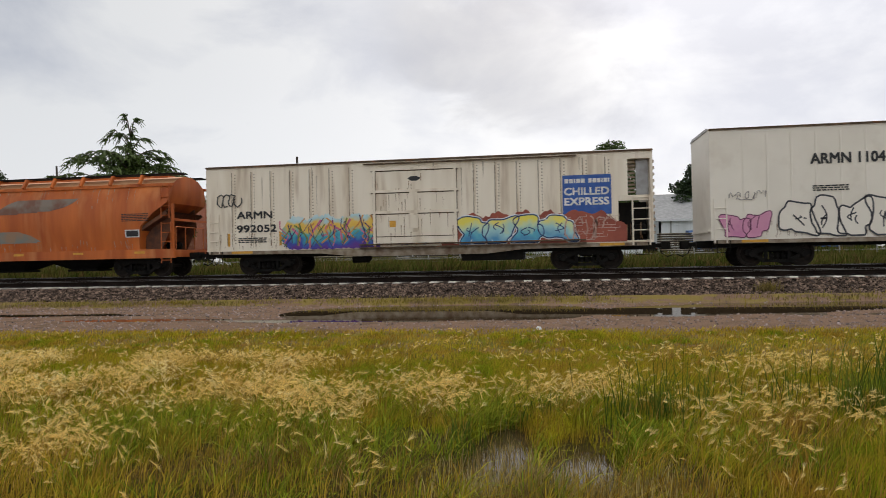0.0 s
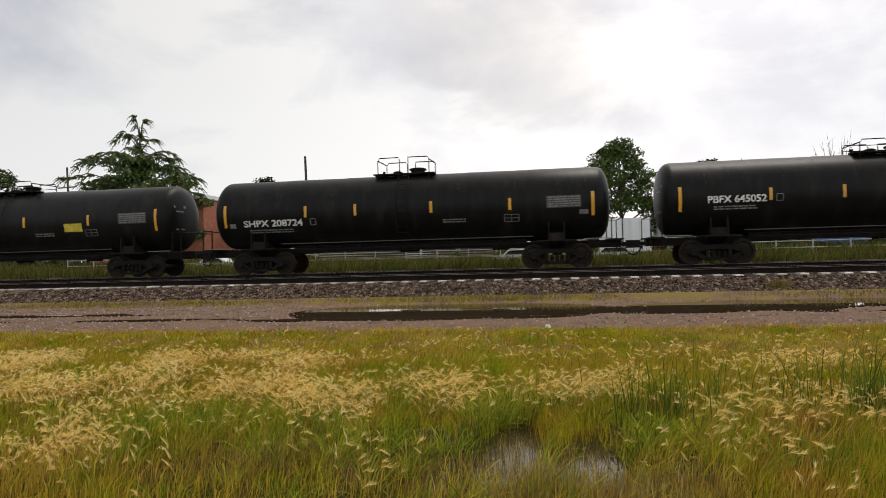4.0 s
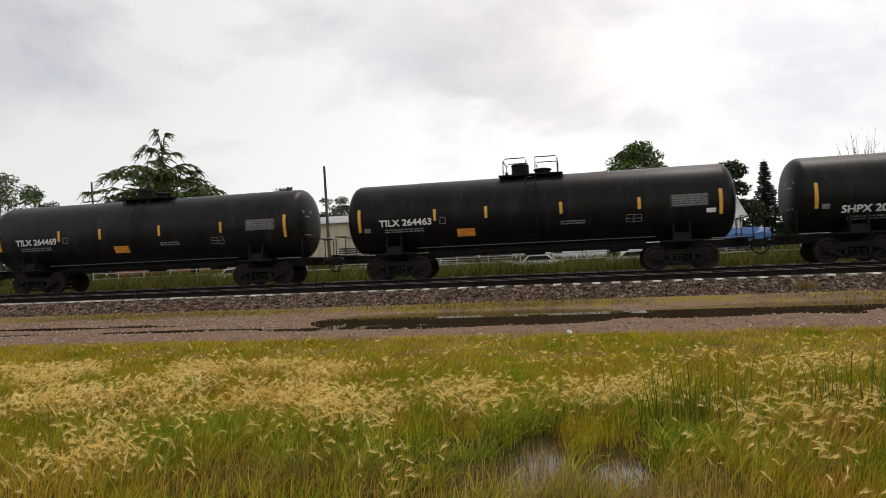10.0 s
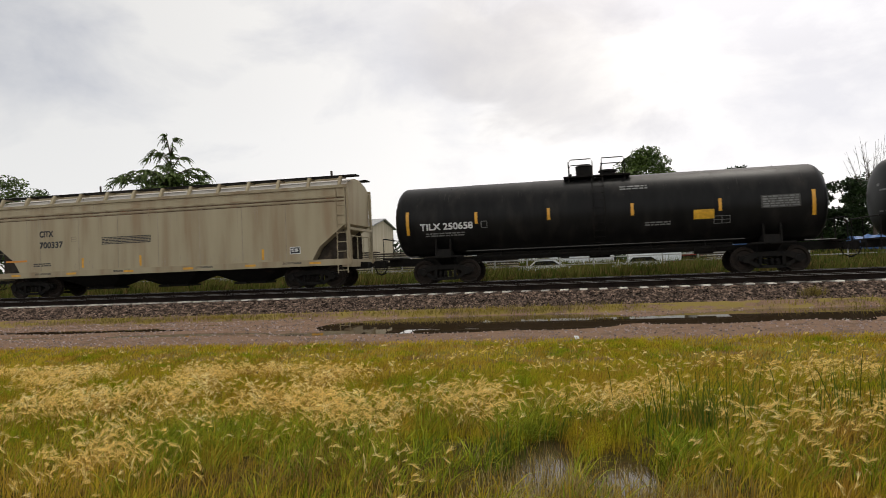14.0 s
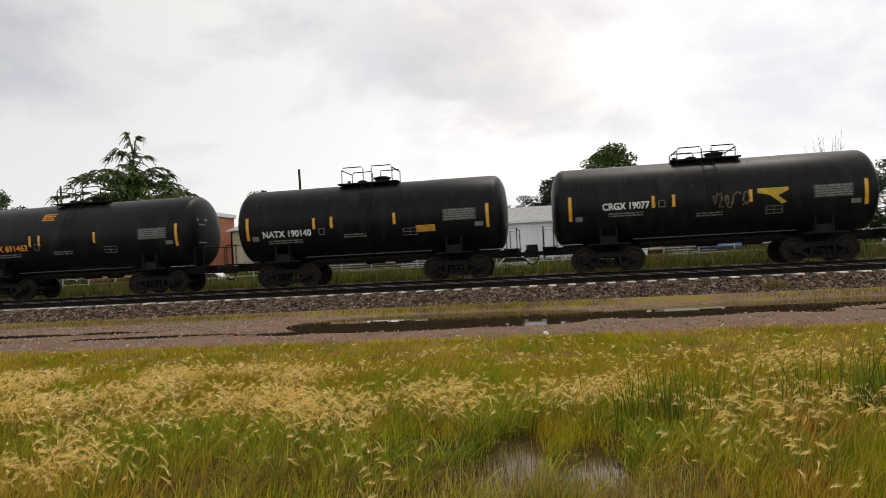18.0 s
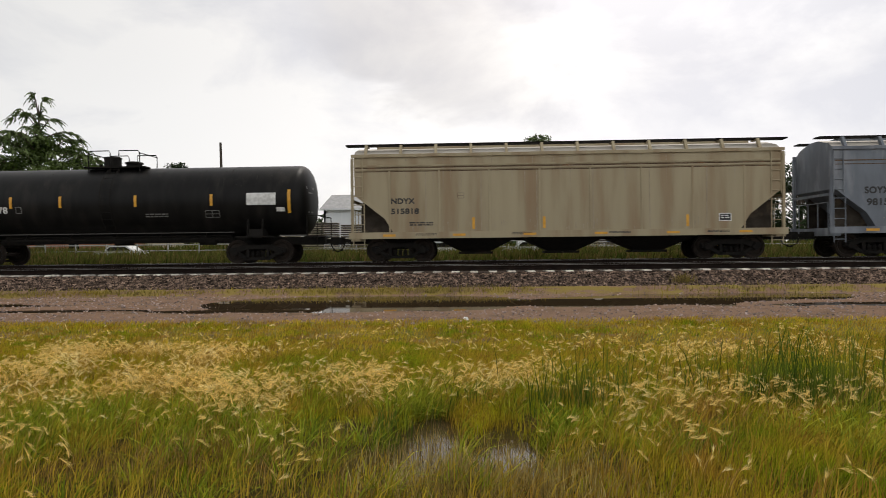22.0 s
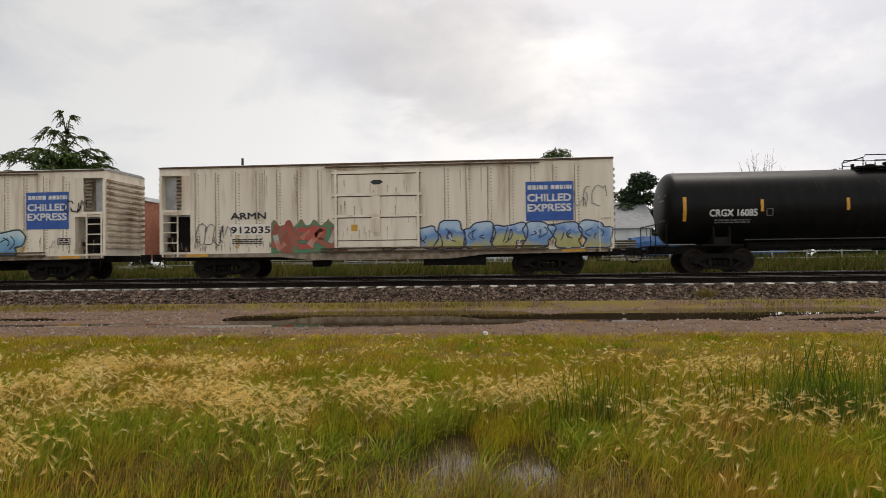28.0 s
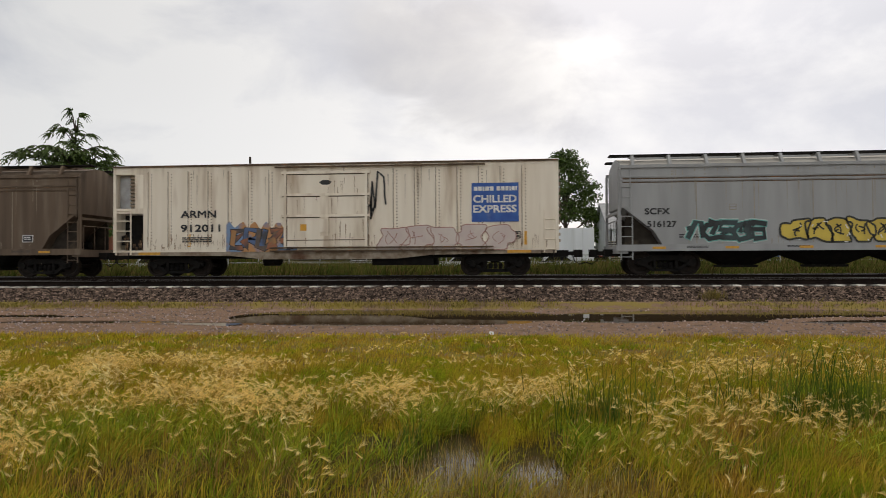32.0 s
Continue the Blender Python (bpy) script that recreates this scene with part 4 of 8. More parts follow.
    for y in (-0.75, 0.75):
        for a, b, step in ((-1.05, -0.15, 1), (0.2, 1.05, -1)):
            s = Shape().tube([(a, y, top - 0.25), (a, y, hi - 0.12), (a + 0.08 * step if step > 0 else a, y, hi), (b - 0.06, y, hi), (b, y, hi - 0.1), (b, y, top - 0.25)], 0.02)
            if rail == "low":
                s.tube([(a, y, (top + hi) / 2), (b, y, (top + hi) / 2)], 0.014)
            part("safety_railing", s, UNDER, car)
    for x in (-1.05, 1.05):
        part("cross_railing", Shape().tube([(x, -0.75, hi - 0.1), (x, 0.75, hi - 0.1)], 0.022), UNDER, car)
    for x in (-0.2, 0.22):
        pts = [(x, -(R + 0.1) * math.sin(a), axis + (R + 0.1) * math.cos(a)) for a in (radians(d) for d in range(25, 150, 12))]
        if x < 0:
            lad = Shape().tube(pts, 0.015)
        else:
            lad.tube(pts, 0.015)
    for d in range(30, 150, 11):
        a = radians(d)
        lad.tube([(-0.2, -(R + 0.1) * math.sin(a), axis + (R + 0.1) * math.cos(a)), (0.22, -(R + 0.1) * math.sin(a), axis + (R + 0.1) * math.cos(a))], 0.010)
    part("ladder", lad, UNDER, car)
    # lettering
    x0 = -H - 0.15 + text_x
    if mark:
        lettering("lettering", mark, car, x0, text_z, 0.25, text_w, ink, lambda z: surf(z, 0.014), "stencilled reporting mark", 0.035)
        text_bars("small_lettering", car, x0 + 0.2, text_z - 0.17, text_w * 0.75, 2, GREYTXT, lambda z: surf(z, 0.014), len(mark) + int(length * 10))
        s = Shape()
        for q in (-1, 1):
            ribbon(s, [(x0 + text_w + 0.45 + q * 0.11, text_z), (x0 + text_w + 0.45 + q * 0.11, text_z + 0.25)], 0.025, lambda z: surf(z, 0.014))
            ribbon(s, [(x0 + text_w + 0.34, text_z + 0.125 + q * 0.12), (x0 + text_w + 0.56, text_z + 0.125 + q * 0.12)], 0.025, lambda z: surf(z, 0.014))
        part("stencil_box", s, GREYTXT, car)
    xp = H - 2.35
    if panel == "white":
        plate("data_panel", car, xp, xp + 1.15, 2.28, 2.75, WHITE, lambda z: surf(z, 0.014), "white data panel")
    elif panel:
        board = plate("data_panel", car, xp - 0.06, xp + 1.24, 2.28, 2.74, PANEL_GREY, lambda z: surf(z, 0.012), "dusty grey data panel")
        text_bars("panel_lettering", board, xp, 2.66, 1.2, 5, GREYTXT, lambda z: surf(z, 0.016), int(pitch * 50), 0.05, "rows of grey stencilled lettering")
    s = Shape()
    xb = H - 4.0
    for zz in (1.83, 1.96, 2.09):
        ribbon(s, [(xb, zz), (xb + 0.55, zz)], 0.022, lambda z: surf(z, 0.014))
    for xx in (xb, xb + 0.27, xb + 0.55):
        ribbon(s, [(xx, 1.83), (xx, 2.09)], 0.022, lambda z: surf(z, 0.014))
    part("stencil_box", s, GREYTXT, car)
    text_bars("small_lettering", car, H - 6.4, 1.95, 0.9, 2, GREYTXT, lambda z: surf(z, 0.014), 11)
    # small notices by the ends, and stencils on the heads
    if int(pitch * 100) % 3:
        plate("notice", car, -H + 0.86, -H + 1.12, 1.92, 2.10, GREYTXT, lambda z: surf(z, 0.016), "small pale notice")
        plate("notice", car, H - 1.18, H - 0.86, 2.02, 2.18, WHITE if int(pitch * 100) % 2 else GREYTXT, lambda z: surf(z, 0.016), "small pale notice")
    for sx in (-1, 1):
        head = Shape()
        for q, (y0, z0, w, hh) in enumerate(((-0.95, axis + 0.42, 0.75, 0.10), (-0.85, axis + 0.24, 0.45, 0.06), (-0.85, axis - 0.52, 0.55, 0.06))):
            back = lambda yy, zz: sx * (H - 0.5 + 0.5 * math.sqrt(max(0.0, 1 - (math.hypot(yy, zz - axis) / R) ** 3.2)) + 0.012)
            cs = [(yy, zz) for yy in (y0, y0 + w) for zz in (z0, z0 + hh)]
            head.add([(back(yy, zz), yy, zz) for yy, zz in cs], [(0, 1, 3, 2)])
        part("head_lettering", head, GREYTXT, car, "grey stencil on the tank head")
    # pale grey puts the pipe's thin highlight into its colour
    part("side_pipe", Shape().tube([(-tx + 0.9, -1.12, axis - 0.96 * R + 0.10), (tx - 0.9, -1.12, axis - 0.96 * R + 0.10)], 0.022), PANEL_GREY, car, "pipe along the tank's flank with its highlight painted on")
    rig = Shape()
    for q in range(5):
        c = -tx + 2.2 + (2 * tx - 4.4) * q / 4
        rig.tube([(c, -0.85, 1.0), (c, -0.6, axis - R * 0.9)], 0.025).tube([(c, -0.5, 1.12), (c, 0.5, 1.12)], 0.025)
    rig.tube([(-tx + 1.0, -0.3, 0.82), (-1.2, -0.2, 0.95), (1.6, -0.2, 0.95), (tx - 1.0, -0.3, 0.82)], 0.03)
    part("brake_rigging", rig, UNDER, car)
    # added block that hides the bright lot from puddle reflections under the tank
    part("belly_channel", Shape().prism([(-0.42, 0.86), (0.42, 0.86), (0.5, axis - R + 0.08), (-0.5, axis - R + 0.08)], -tx + 1.2, tx - 1.2, "x"), UNDER, car, "added dark filler under the tank")
    for e in extras:
        e(car, H, lambda z: surf(z, 0.014))
    return car


# ---- covered hopper cars ----
STAIN = mat("pale_dirt_run", (0.27, 0.22, 0.165), (0.36, 0.31, 0.24), rough=0.9, scale=3, spec=0.1)


def hopper_car(length, pitch, paint, label, roof=4.50, rounded=False, ribs=0, dark_roof=True, extras=(), bins=3, cut=1.5, sill_paint=None, bulge=False, spread=None, bin_paint=None, roof_paint=None):
    """Covered hopper: side sheets cut away at the lower corners, slope sheets behind, roof with hatches and a running board, bins below."""
    H, W = length / 2, 1.55
    car = thing("hopper_car", label, "hopper car", "freight train cars")
    eave, sill = roof - 0.42, 1.12
    # profile: half width by height, with the length of the side at that height
    if rounded:
        prof = [(1.44, sill, cut), (1.51, sill + 0.5, cut), (1.57, sill + 1.0, cut * 0.92), (1.59, sill + 1.5, cut * 0.55), (1.55, sill + 1.95, 0.12), (1.45, sill + 2.3, 0.02), (1.27, eave, 0.0), (0.85, roof - 0.14, 0.0), (0.3, roof, 0.0)]
    else:
        prof = [(1.50, sill, cut), (1.50, sill + 0.55, cut * 0.78), (1.50, sill + 1.35, cut * 0.1), (1.50, sill + 1.45, 0.02), (1.50, eave - 0.25, 0.0), (1.47, eave, 0.0), (1.1, roof - 0.2, 0.0), (0.3, roof, 0.0)]
    n = len(prof)
    body = Shape()
    ring = [(-w, z, c) for w, z, c in prof] + [(w, z, c) for w, z, c in reversed(prof)]
    m = len(ring)
    v = [(-H + 0.25 + c, y, z) for y, z, c in ring] + [(H - 0.25 - c, y, z) for y, z, c in ring]
    body.add(v, [(i, i + 1, i + 1 + m, i + m) for i in range(m - 1)] + [(m - 1, 0, m, 2 * m - 1)])
    body.add(v[:m], [(i, m - 1 - i, m - 2 - i, i + 1) for i in range(n - 1)])
    body.add(v[m:], [(i, i + 1, m - 2 - i, m - 1 - i) for i in range(n - 1)])
    part("body", body, paint, car, smooth=True)
    surf_pts = [(z, w) for w, z, c in prof]

    def surf(z):
        return -float(np.interp(z, [p[0] for p in surf_pts], [p[1] for p in surf_pts])) - 0.006
    # top chord, side sill, end sills and posts
    for y in (-1, 1):
        yy = y * (surf(eave) * -1 - 0.01)
        part("top_chord", Shape().box(-H + 0.15, H - 0.15, min(yy, yy + y * 0.08), max(yy, yy + y * 0.08), eave - 0.06, eave + 0.06), paint, car)
        part("side_sill", Shape().box(-H + 0.05, H - 0.05, min(y * 1.42, y * 1.56), max(y * 1.42, y * 1.56), sill - (0.34 if rounded else 0.22), sill + 0.03), sill_paint or paint, car)
    # faint welded seams of the side sheets, stencils along the sill, a data plate and a routing square
    if not rounded:
        n_seam = max(6, int(length / 2.1))
        for k in range(1, n_seam):
            x = -H + 0.9 + (length - 1.8) * k / n_seam
            lo = sill + 0.06 if abs(x) < H - 1.9 else sill + 0.8
            part("panel_seam", Shape().box(x - 0.011, x + 0.011, surf(sill + 1) - 0.003, surf(sill + 1) + 0.02, lo, eave - 0.62), STAIN, car, "dirty welded seam")
        # the shadow under each bead, laid on as a dark strip
        part("bead_shadow", Shape().box(-H + 0.3, H - 0.3, -1.508, -1.49, eave - 0.485, eave - 0.445).box(-H + 0.3, H - 0.3, -1.508, -1.49, eave - 0.62, eave - 0.59), DIRT_AND_SHADE, car, "painted shade lines under the beads")
        for k in range(4):
            text_bars("small_lettering", car, -H + 2.6 + (length - 5.6) * k / 3, sill - 0.06, 0.8, 2, BLACK, lambda z: -1.565, k + int(pitch * 10), 0.025)
        text_bars("small_lettering", car, -H + 0.125 * length + 0.3, 1.48, 0.9, 2, BLACK, lambda z: surf(z) - 0.002, int(pitch * 10), 0.05)
        s = Shape()
        for zz in (2.42, 2.52, 2.62):
            ribbon(s, [(-H + 0.255 * length, zz), (-H + 0.255 * length + 0.24, zz)], 0.02, lambda z: surf(z) - 0.002)
        for q in (0, 0.24):
            ribbon(s, [(-H + 0.255 * length + q, 2.42), (-H + 0.255 * length + q, 2.62)], 0.02, lambda z: surf(z) - 0.002)
        part("stencil_box", s, SEAM, car)
        dp = plate("data_plate", car, -H + 0.845 * length, -H + 0.845 * length + 0.46, 1.42, 1.72, WHITE, lambda z: surf(z) - 0.002, "white border of a data plate")
        plate("data_plate_face", dp, -H + 0.845 * length + 0.03, -H + 0.845 * length + 0.43, 1.45, 1.69, BLACK, lambda z: surf(z) - 0.005, "small black data plate")
        text_bars("plate_lettering", dp, -H + 0.845 * length + 0.07, 1.60, 0.32, 2, WHITE, lambda z: surf(z) - 0.008, 3, 0.045)
    if bulge:
        for y in (-1, 1):
            part("side_bead", Shape().box(-H + 0.3, H - 0.3, min(y * 1.5, y * 1.53), max(y * 1.5, y * 1.53), eave - 0.42, eave - 0.36).box(-H + 0.3, H - 0.3, min(y * 1.5, y * 1.53), max(y * 1.5, y * 1.53), eave - 0.56, eave - 0.5), paint, car)
    for k in range(ribs):
        x = -H + 1.62 + (length - 3.24) * k / max(ribs - 1, 1)
        for y in (-1,):
            part("side_post", Shape().prism([(x - 0.035, surf(sill + 0.1)), (x + 0.035, surf(sill + 0.1)), (x + 0.025, surf(sill + 0.1) - 0.02), (x - 0.025, surf(sill + 0.1) - 0.02)], sill + 0.03, eave - 0.5, "z"), paint, car)
    for sx in (-1, 1):
        xe = sx * (H - 0.12)
        part("end_sill", Shape().box(min(xe, xe - sx * 0.35), max(xe, xe - sx * 0.35), -1.5, 1.5, sill - 0.3, sill), paint, car)
        s = Shape()
        for y in (-1.44, 1.44):
            s.box(min(xe, xe - sx * 0.1), max(xe, xe - sx * 0.1), y - 0.05, y + 0.05, sill, roof - 0.5 if not rounded else sill + 1.9)
        s.box(min(xe, xe - sx * 0.08), max(xe, xe - sx * 0.08), -1.44, 1.44, sill + 1.2, sill + 1.3)
        part("end_frame", s, paint, car)
        xl = xe - 0.52 if sx > 0 else xe + 0.1
        ladder(car, xl, -1.52, sill - 0.55, sill + 1.15, 0.42, paint)
        ladder(car, xl, -1.52, sill + 1.3, roof - 0.4, 0.36, paint)
        hand = Shape()
        for q in range(4):
            hand.tube([(xe, -1.3 + 0.75 * q, sill + 0.02), (xe, -1.3 + 0.75 * q, sill + 0.95)], 0.02)
        hand.tube([(xe, -1.3, sill + 0.95), (xe, 0.95, sill + 0.95)], 0.02)
        part("handrail", hand, paint, car)
        # slope sheet seen through the open end
        sl = Shape().add([(sx * (H - 0.4), -1.45, sill + 1.5), (sx * (H - 0.4), 1.45, sill + 1.5), (sx * (H - 3.4), 1.4, sill - 0.25), (sx * (H - 3.4), -1.4, sill - 0.25),
                          (sx * (H - 0.5), -1.45, sill + 1.6), (sx * (H - 0.5), 1.45, sill + 1.6), (sx * (H - 3.5), 1.4, sill - 0.1), (sx * (H - 3.5), -1.4, sill - 0.1)],
                         [(0, 1, 2, 3), (4, 5, 6, 7), (0, 3, 7, 4), (1, 2, 6, 5)])
        part("slope_sheet", sl, RUST if rounded else UNDER, car)
        part("brake_box", Shape().box(sx * (H - 1.6) - 0.25, sx * (H - 1.6) + 0.25, -0.9, -0.5, sill + 0.02, sill + 0.45), UNDER, car)
        part("brake_cylinder", Shape().lathe([(-0.3, 0.12), (-0.3, 0.16), (0.3, 0.16), (0.35, 0.05)], 12, "x", (sx * (H - 1.2), 0.4, sill + 0.2)), UNDER, car)
        tall = 2.1 if rounded else 1.45
        for y in (-1.0, 1.0):
            # dark panel colour stands in for the shade of the open end
            part("shear_panel", Shape().prism([(sx * (H - (0.95 if rounded else 0.45)), sill), (sx * (H - cut - 0.6), sill), (sx * (H - 0.6), sill + tall), (sx * (H - 0.45), sill + 1.0)], y - 0.02, y + 0.02), RUST if rounded else DARKEND, car, "end panel under the slope, painted dark as in shade")
        truck(car, sx * (H - 1.95))
        coupler(car, sx * (pitch / 2 - 0.22), sx)
        part("draft_sill", Shape().box(min(sx * (H - 3.2), sx * (pitch / 2 - 0.5)), max(sx * (H - 3.2), sx * (pitch / 2 - 0.5)), -0.25, 0.25, 0.72, 1.0), UNDER, car)
    for k in range(6):
        x = -H + 1.6 + (length - 3.2) * k / 5
        plate("reflective_strip", car, x - 0.24, x + 0.24, sill - 0.14, sill - 0.05, YELLOW, lambda z: -1.566, "yellow reflective strip")
        if k in (1, 2, 4) and not rounded:
            plate("reflective_strip", car, x + 0.5, x + 0.6, sill + 0.12, sill + 0.56, YELLOW, lambda z: surf(z) - 0.004, "upright yellow reflective strip")
    # bins
    span = length - 6.4
    for k in range(bins):
        c = -span / 2 + span * (k + 0.5) / bins
        w = span / bins
        b = Shape().add([(c - w * 0.48, -1.38, sill - 0.2), (c + w * 0.48, -1.38, sill - 0.2), (c + w * 0.48, 1.38, sill - 0.2), (c - w * 0.48, 1.38, sill - 0.2),
                         (c - w * 0.16, -0.42, 0.36), (c + w * 0.16, -0.42, 0.36), (c + w * 0.16, 0.42, 0.36), (c - w * 0.16, 0.42, 0.36)],
                        [(0, 1, 2, 3), (4, 5, 6, 7), (0, 1, 5, 4), (1, 2, 6, 5), (2, 3, 7, 6), (3, 0, 4, 7)])
        part("discharge_bin", b, bin_paint or UNDER, car)
        part("outlet_gate", Shape().box(c - w * 0.2, c + w * 0.2, -0.5, 0.5, 0.28, 0.37).tube([(c, -0.9, 0.32), (c, 0.9, 0.32)], 0.03), UNDER, car)
    part("center_sill", Shape().box(-H + 2.0, H - 2.0, -0.3, 0.3, 0.80, sill), UNDER, car)
    streaks(car, H, -H + 1.8, H - 1.8, eave - 0.16, eave - 0.08, 34, int(pitch * 100) + 3, lambda z: surf(z) - 0.003, STAIN, 2.0)
    streaks(car, H, -H + 1.9, H - 1.9, sill + 0.12, sill + 0.5, 60, int(pitch * 100) + 5, lambda z: surf(z) - 0.003, STAIN, 0.45)
    # roof fittings
    if roof_paint:
        for y in (-1, 1):
            pts = [(w * y, z) for w, z, c in prof if z >= eave]
            sh = Shape().add([(x, p, z + 0.008) for x in (-H + 0.26, H - 0.26) for p, z in pts], [(i, i + 1, i + 1 + len(pts), i + len(pts)) for i in range(len(pts) - 1)])
            part("roof_sheet", sh, roof_paint, car, "paler roof sheet")
    part("running_board", Shape().box(-H - 0.12, H + 0.12, -1.2, -0.72, roof + 0.02, roof + 0.07).box(-H + 0.05, H - 0.05, 0.72, 1.2, roof + 0.02, roof + 0.07), UNDER if dark_roof else paint, car, "steel grating running board")
    k = 0
    x = -H + 0.7
    while x < H - 0.5:
        part("roof_bracket", cached(("bracket", roof, paint.name), lambda: Shape().prism([(-1.50, roof - 0.36), (-1.27, roof + 0.03), (-0.72, roof + 0.03), (-0.72, roof - 0.03), (-1.15, roof - 0.06), (-1.4, roof - 0.42)], -0.05, 0.05, "x").mesh("roof_bracket", paint)), None, car, at=pose(x, 0, 0))
        x += 1.35
    part("hatch", Shape().box(-H + 1.0, H - 1.0, -0.35, 0.35, roof - 0.02, roof + 0.1), paint, car, "long trough roof hatch")
    for e in extras:
        e(car, (spread or length) / 2, lambda z: surf(z) - 0.004)
    return car


# ---- refrigerator cars ----


def reefer_car(length, pitch, label, mark, mark_at, number, roof=4.38, sign=True, open_end=1, extras=(), tall=False, paint=None):
    """Insulated box car: ribbed sides, a plug door on rails, an open machinery bay at one end, corrugated ends."""
    H, W = length / 2, 1.52
    car = thing("reefer_car", label, "refrigerator car", "freight train cars")
    sill = 0.98
    paint = paint or (CLEAN_WHITE if tall else REEFER)

    def surf(z):
        return -W - 0.006
    bay = 1.25 if open_end else 0.0
    e = open_end or 1

    def ebox(a, b, *r):
        """A box given from the bay's end inwards."""
        return Shape().box(min(e * (H - a), e * (H - b)), max(e * (H - a), e * (H - b)), *r)
    part("body", Shape().box(-H if e > 0 else -H + bay, H - bay if e > 0 else H, -W, W, sill, roof), paint, car)
    if bay:
        part("bay_header", ebox(0.0, bay, -W, W, roof - 0.3, roof), paint, car)
        part("bay_floor", ebox(0.0, bay, -W, W, sill, sill + 0.08), paint, car)
        part("bay_rail", ebox(0.1, bay, -W, -W + 0.04, sill + 1.55, sill + 1.75), paint, car)
        part("end_wall", ebox(0.0, 0.1, -W, W, sill + 0.08, roof - 0.3), paint, car)
        part("bay_panel", ebox(bay * 0.72, bay, -W, -W + 0.05, sill + 1.75, roof - 0.3), paint, car)
        part("bay_screen", ebox(0.12, bay * 0.45, -W + 0.3, -W + 0.34, sill + 1.78, roof - 0.3), REEFER_ROOF, car, "pale recessed screen")
        for q in range(9):
            part("grille_slat", ebox(bay * 0.5, bay * 0.72, -W + 0.12, -W + 0.16, sill + 1.83 + 0.14 * q, sill + 1.9 + 0.14 * q), GRIME, car)
        # block added so that the inside of the open bay looks dark
        part("bay_unit", ebox(0.16, bay - 0.03, -W + 0.62, W - 0.1, sill + 0.08, sill + 1.52), UNDER, car, "dark backing block added in the bay")
        part("machinery", ebox(0.45, bay - 0.08, -W + 0.35, -W + 0.6, sill + 0.08, sill + 0.55).lathe([(0.0, 0.1), (0.0, 0.22), (0.35, 0.22), (0.4, 0.1)], 12, "z", (e * (H - 0.4), -W + 0.35, sill + 0.3)), UNDER, car)
        fr = Shape()
        for x in (bay * 0.6, 0.14):
            fr.tube([(e * (H - x), -W - 0.03, sill - 0.1), (e * (H - x), -W - 0.03, sill + 1.72)], 0.03)
        for q in range(5):
            fr.tube([(e * (H - bay * 0.6), -W - 0.03, sill + 0.05 + 0.4 * q), (e * (H - 0.14), -W - 0.03, sill + 0.05 + 0.4 * q)], 0.022)
        part("ladder", fr, paint, car, "white steel ladder")
    # vertical ribs on the side panels
    door0, door1 = -1.75, 1.45
    if tall:
        door0, door1 = 1.0, 3.6
    x = -H + 1.15 + (0.35 if e < 0 else 0)
    while x < H - (bay if e > 0 else 0.8) - 0.3:
        if not door0 - 0.3 < x < door1 + 0.3:
            part("panel_rib", cached(("rib", roof, paint.name), lambda: Shape().prism([(-0.035, -W), (0.035, -W), (0.02, -W - 0.014), (-0.02, -W - 0.014)], sill + 0.25, roof - 0.22, "z").box(-0.05, -0.043, -W - 0.004, -W, sill + 0.25, roof - 0.22).mesh("panel_rib", paint)), None, car, at=pose(x, 0, 0))
            if tall:
                x += 0.82
                continue
            part("panel_seam", cached(("seam", roof), lambda: Shape().box(-0.062, -0.036, -W - 0.005, -W, sill + 0.2, roof - 0.2).mesh("panel_seam", SEAM)), None, car, "dirt-filled panel seam", at=pose(x, 0, 0))
            riv = cached(("rivets", roof), lambda: rivet_mesh(sill + 0.3, roof - 0.25, -W))
            part("rivet_strip", riv, None, car, at=pose(x + 0.09, 0, 0))["kind"] = "stuff"
        x += 0.82
    # door with frame, bars and locking plate
    d = part("plug_door", Shape().box(door0, door1, -W - 0.06, -W, sill + 0.18, roof - 0.3), paint, car)
    fr = Shape()
    for x in (door0, door1):
        fr.box(x - 0.05, x + 0.05, -W - 0.10, -W - 0.05, sill + 0.1, roof - 0.22)
    zs = (roof - 0.34, roof - 1.2, roof - 2.02)
    for z in zs:
        fr.box(door0 - 0.15, door1 + 0.15, -W - 0.095, -W - 0.05, z - 0.05, z + 0.05)
    part("door_frame", fr, paint, d)
    dm = (door0 + door1) / 2
    gaps = Shape()
    for z in zs:
        gaps.box(door0 - 0.12, door1 + 0.12, -W - 0.068, -W - 0.05, z - 0.088, z - 0.05)
    for x in (door0, door1):
        gaps.box(x + 0.05, x + 0.075, -W - 0.068, -W - 0.05, sill + 0.2, roof - 0.32).box(x - 0.075, x - 0.05, -W - 0.012, -W, sill + 0.2, roof - 0.32)
    gaps.box(door0, door1, -W - 0.068, -W - 0.05, sill + 0.42, sill + 0.45)
    part("door_gap", gaps, DIRT_AND_SHADE, d, "dark lines under and beside the door bars")["kind"] = "stuff"
    part("door_post", Shape().box(dm - 0.2, dm + 0.12, -W - 0.09, -W - 0.055, sill + 0.6, roof - 1.25), paint, d)
    part("lock_box", Shape().box(dm - 0.22, dm + 0.14, -W - 0.13, -W - 0.055, sill + 0.75, sill + 1.25), paint, d, "door lock plate")
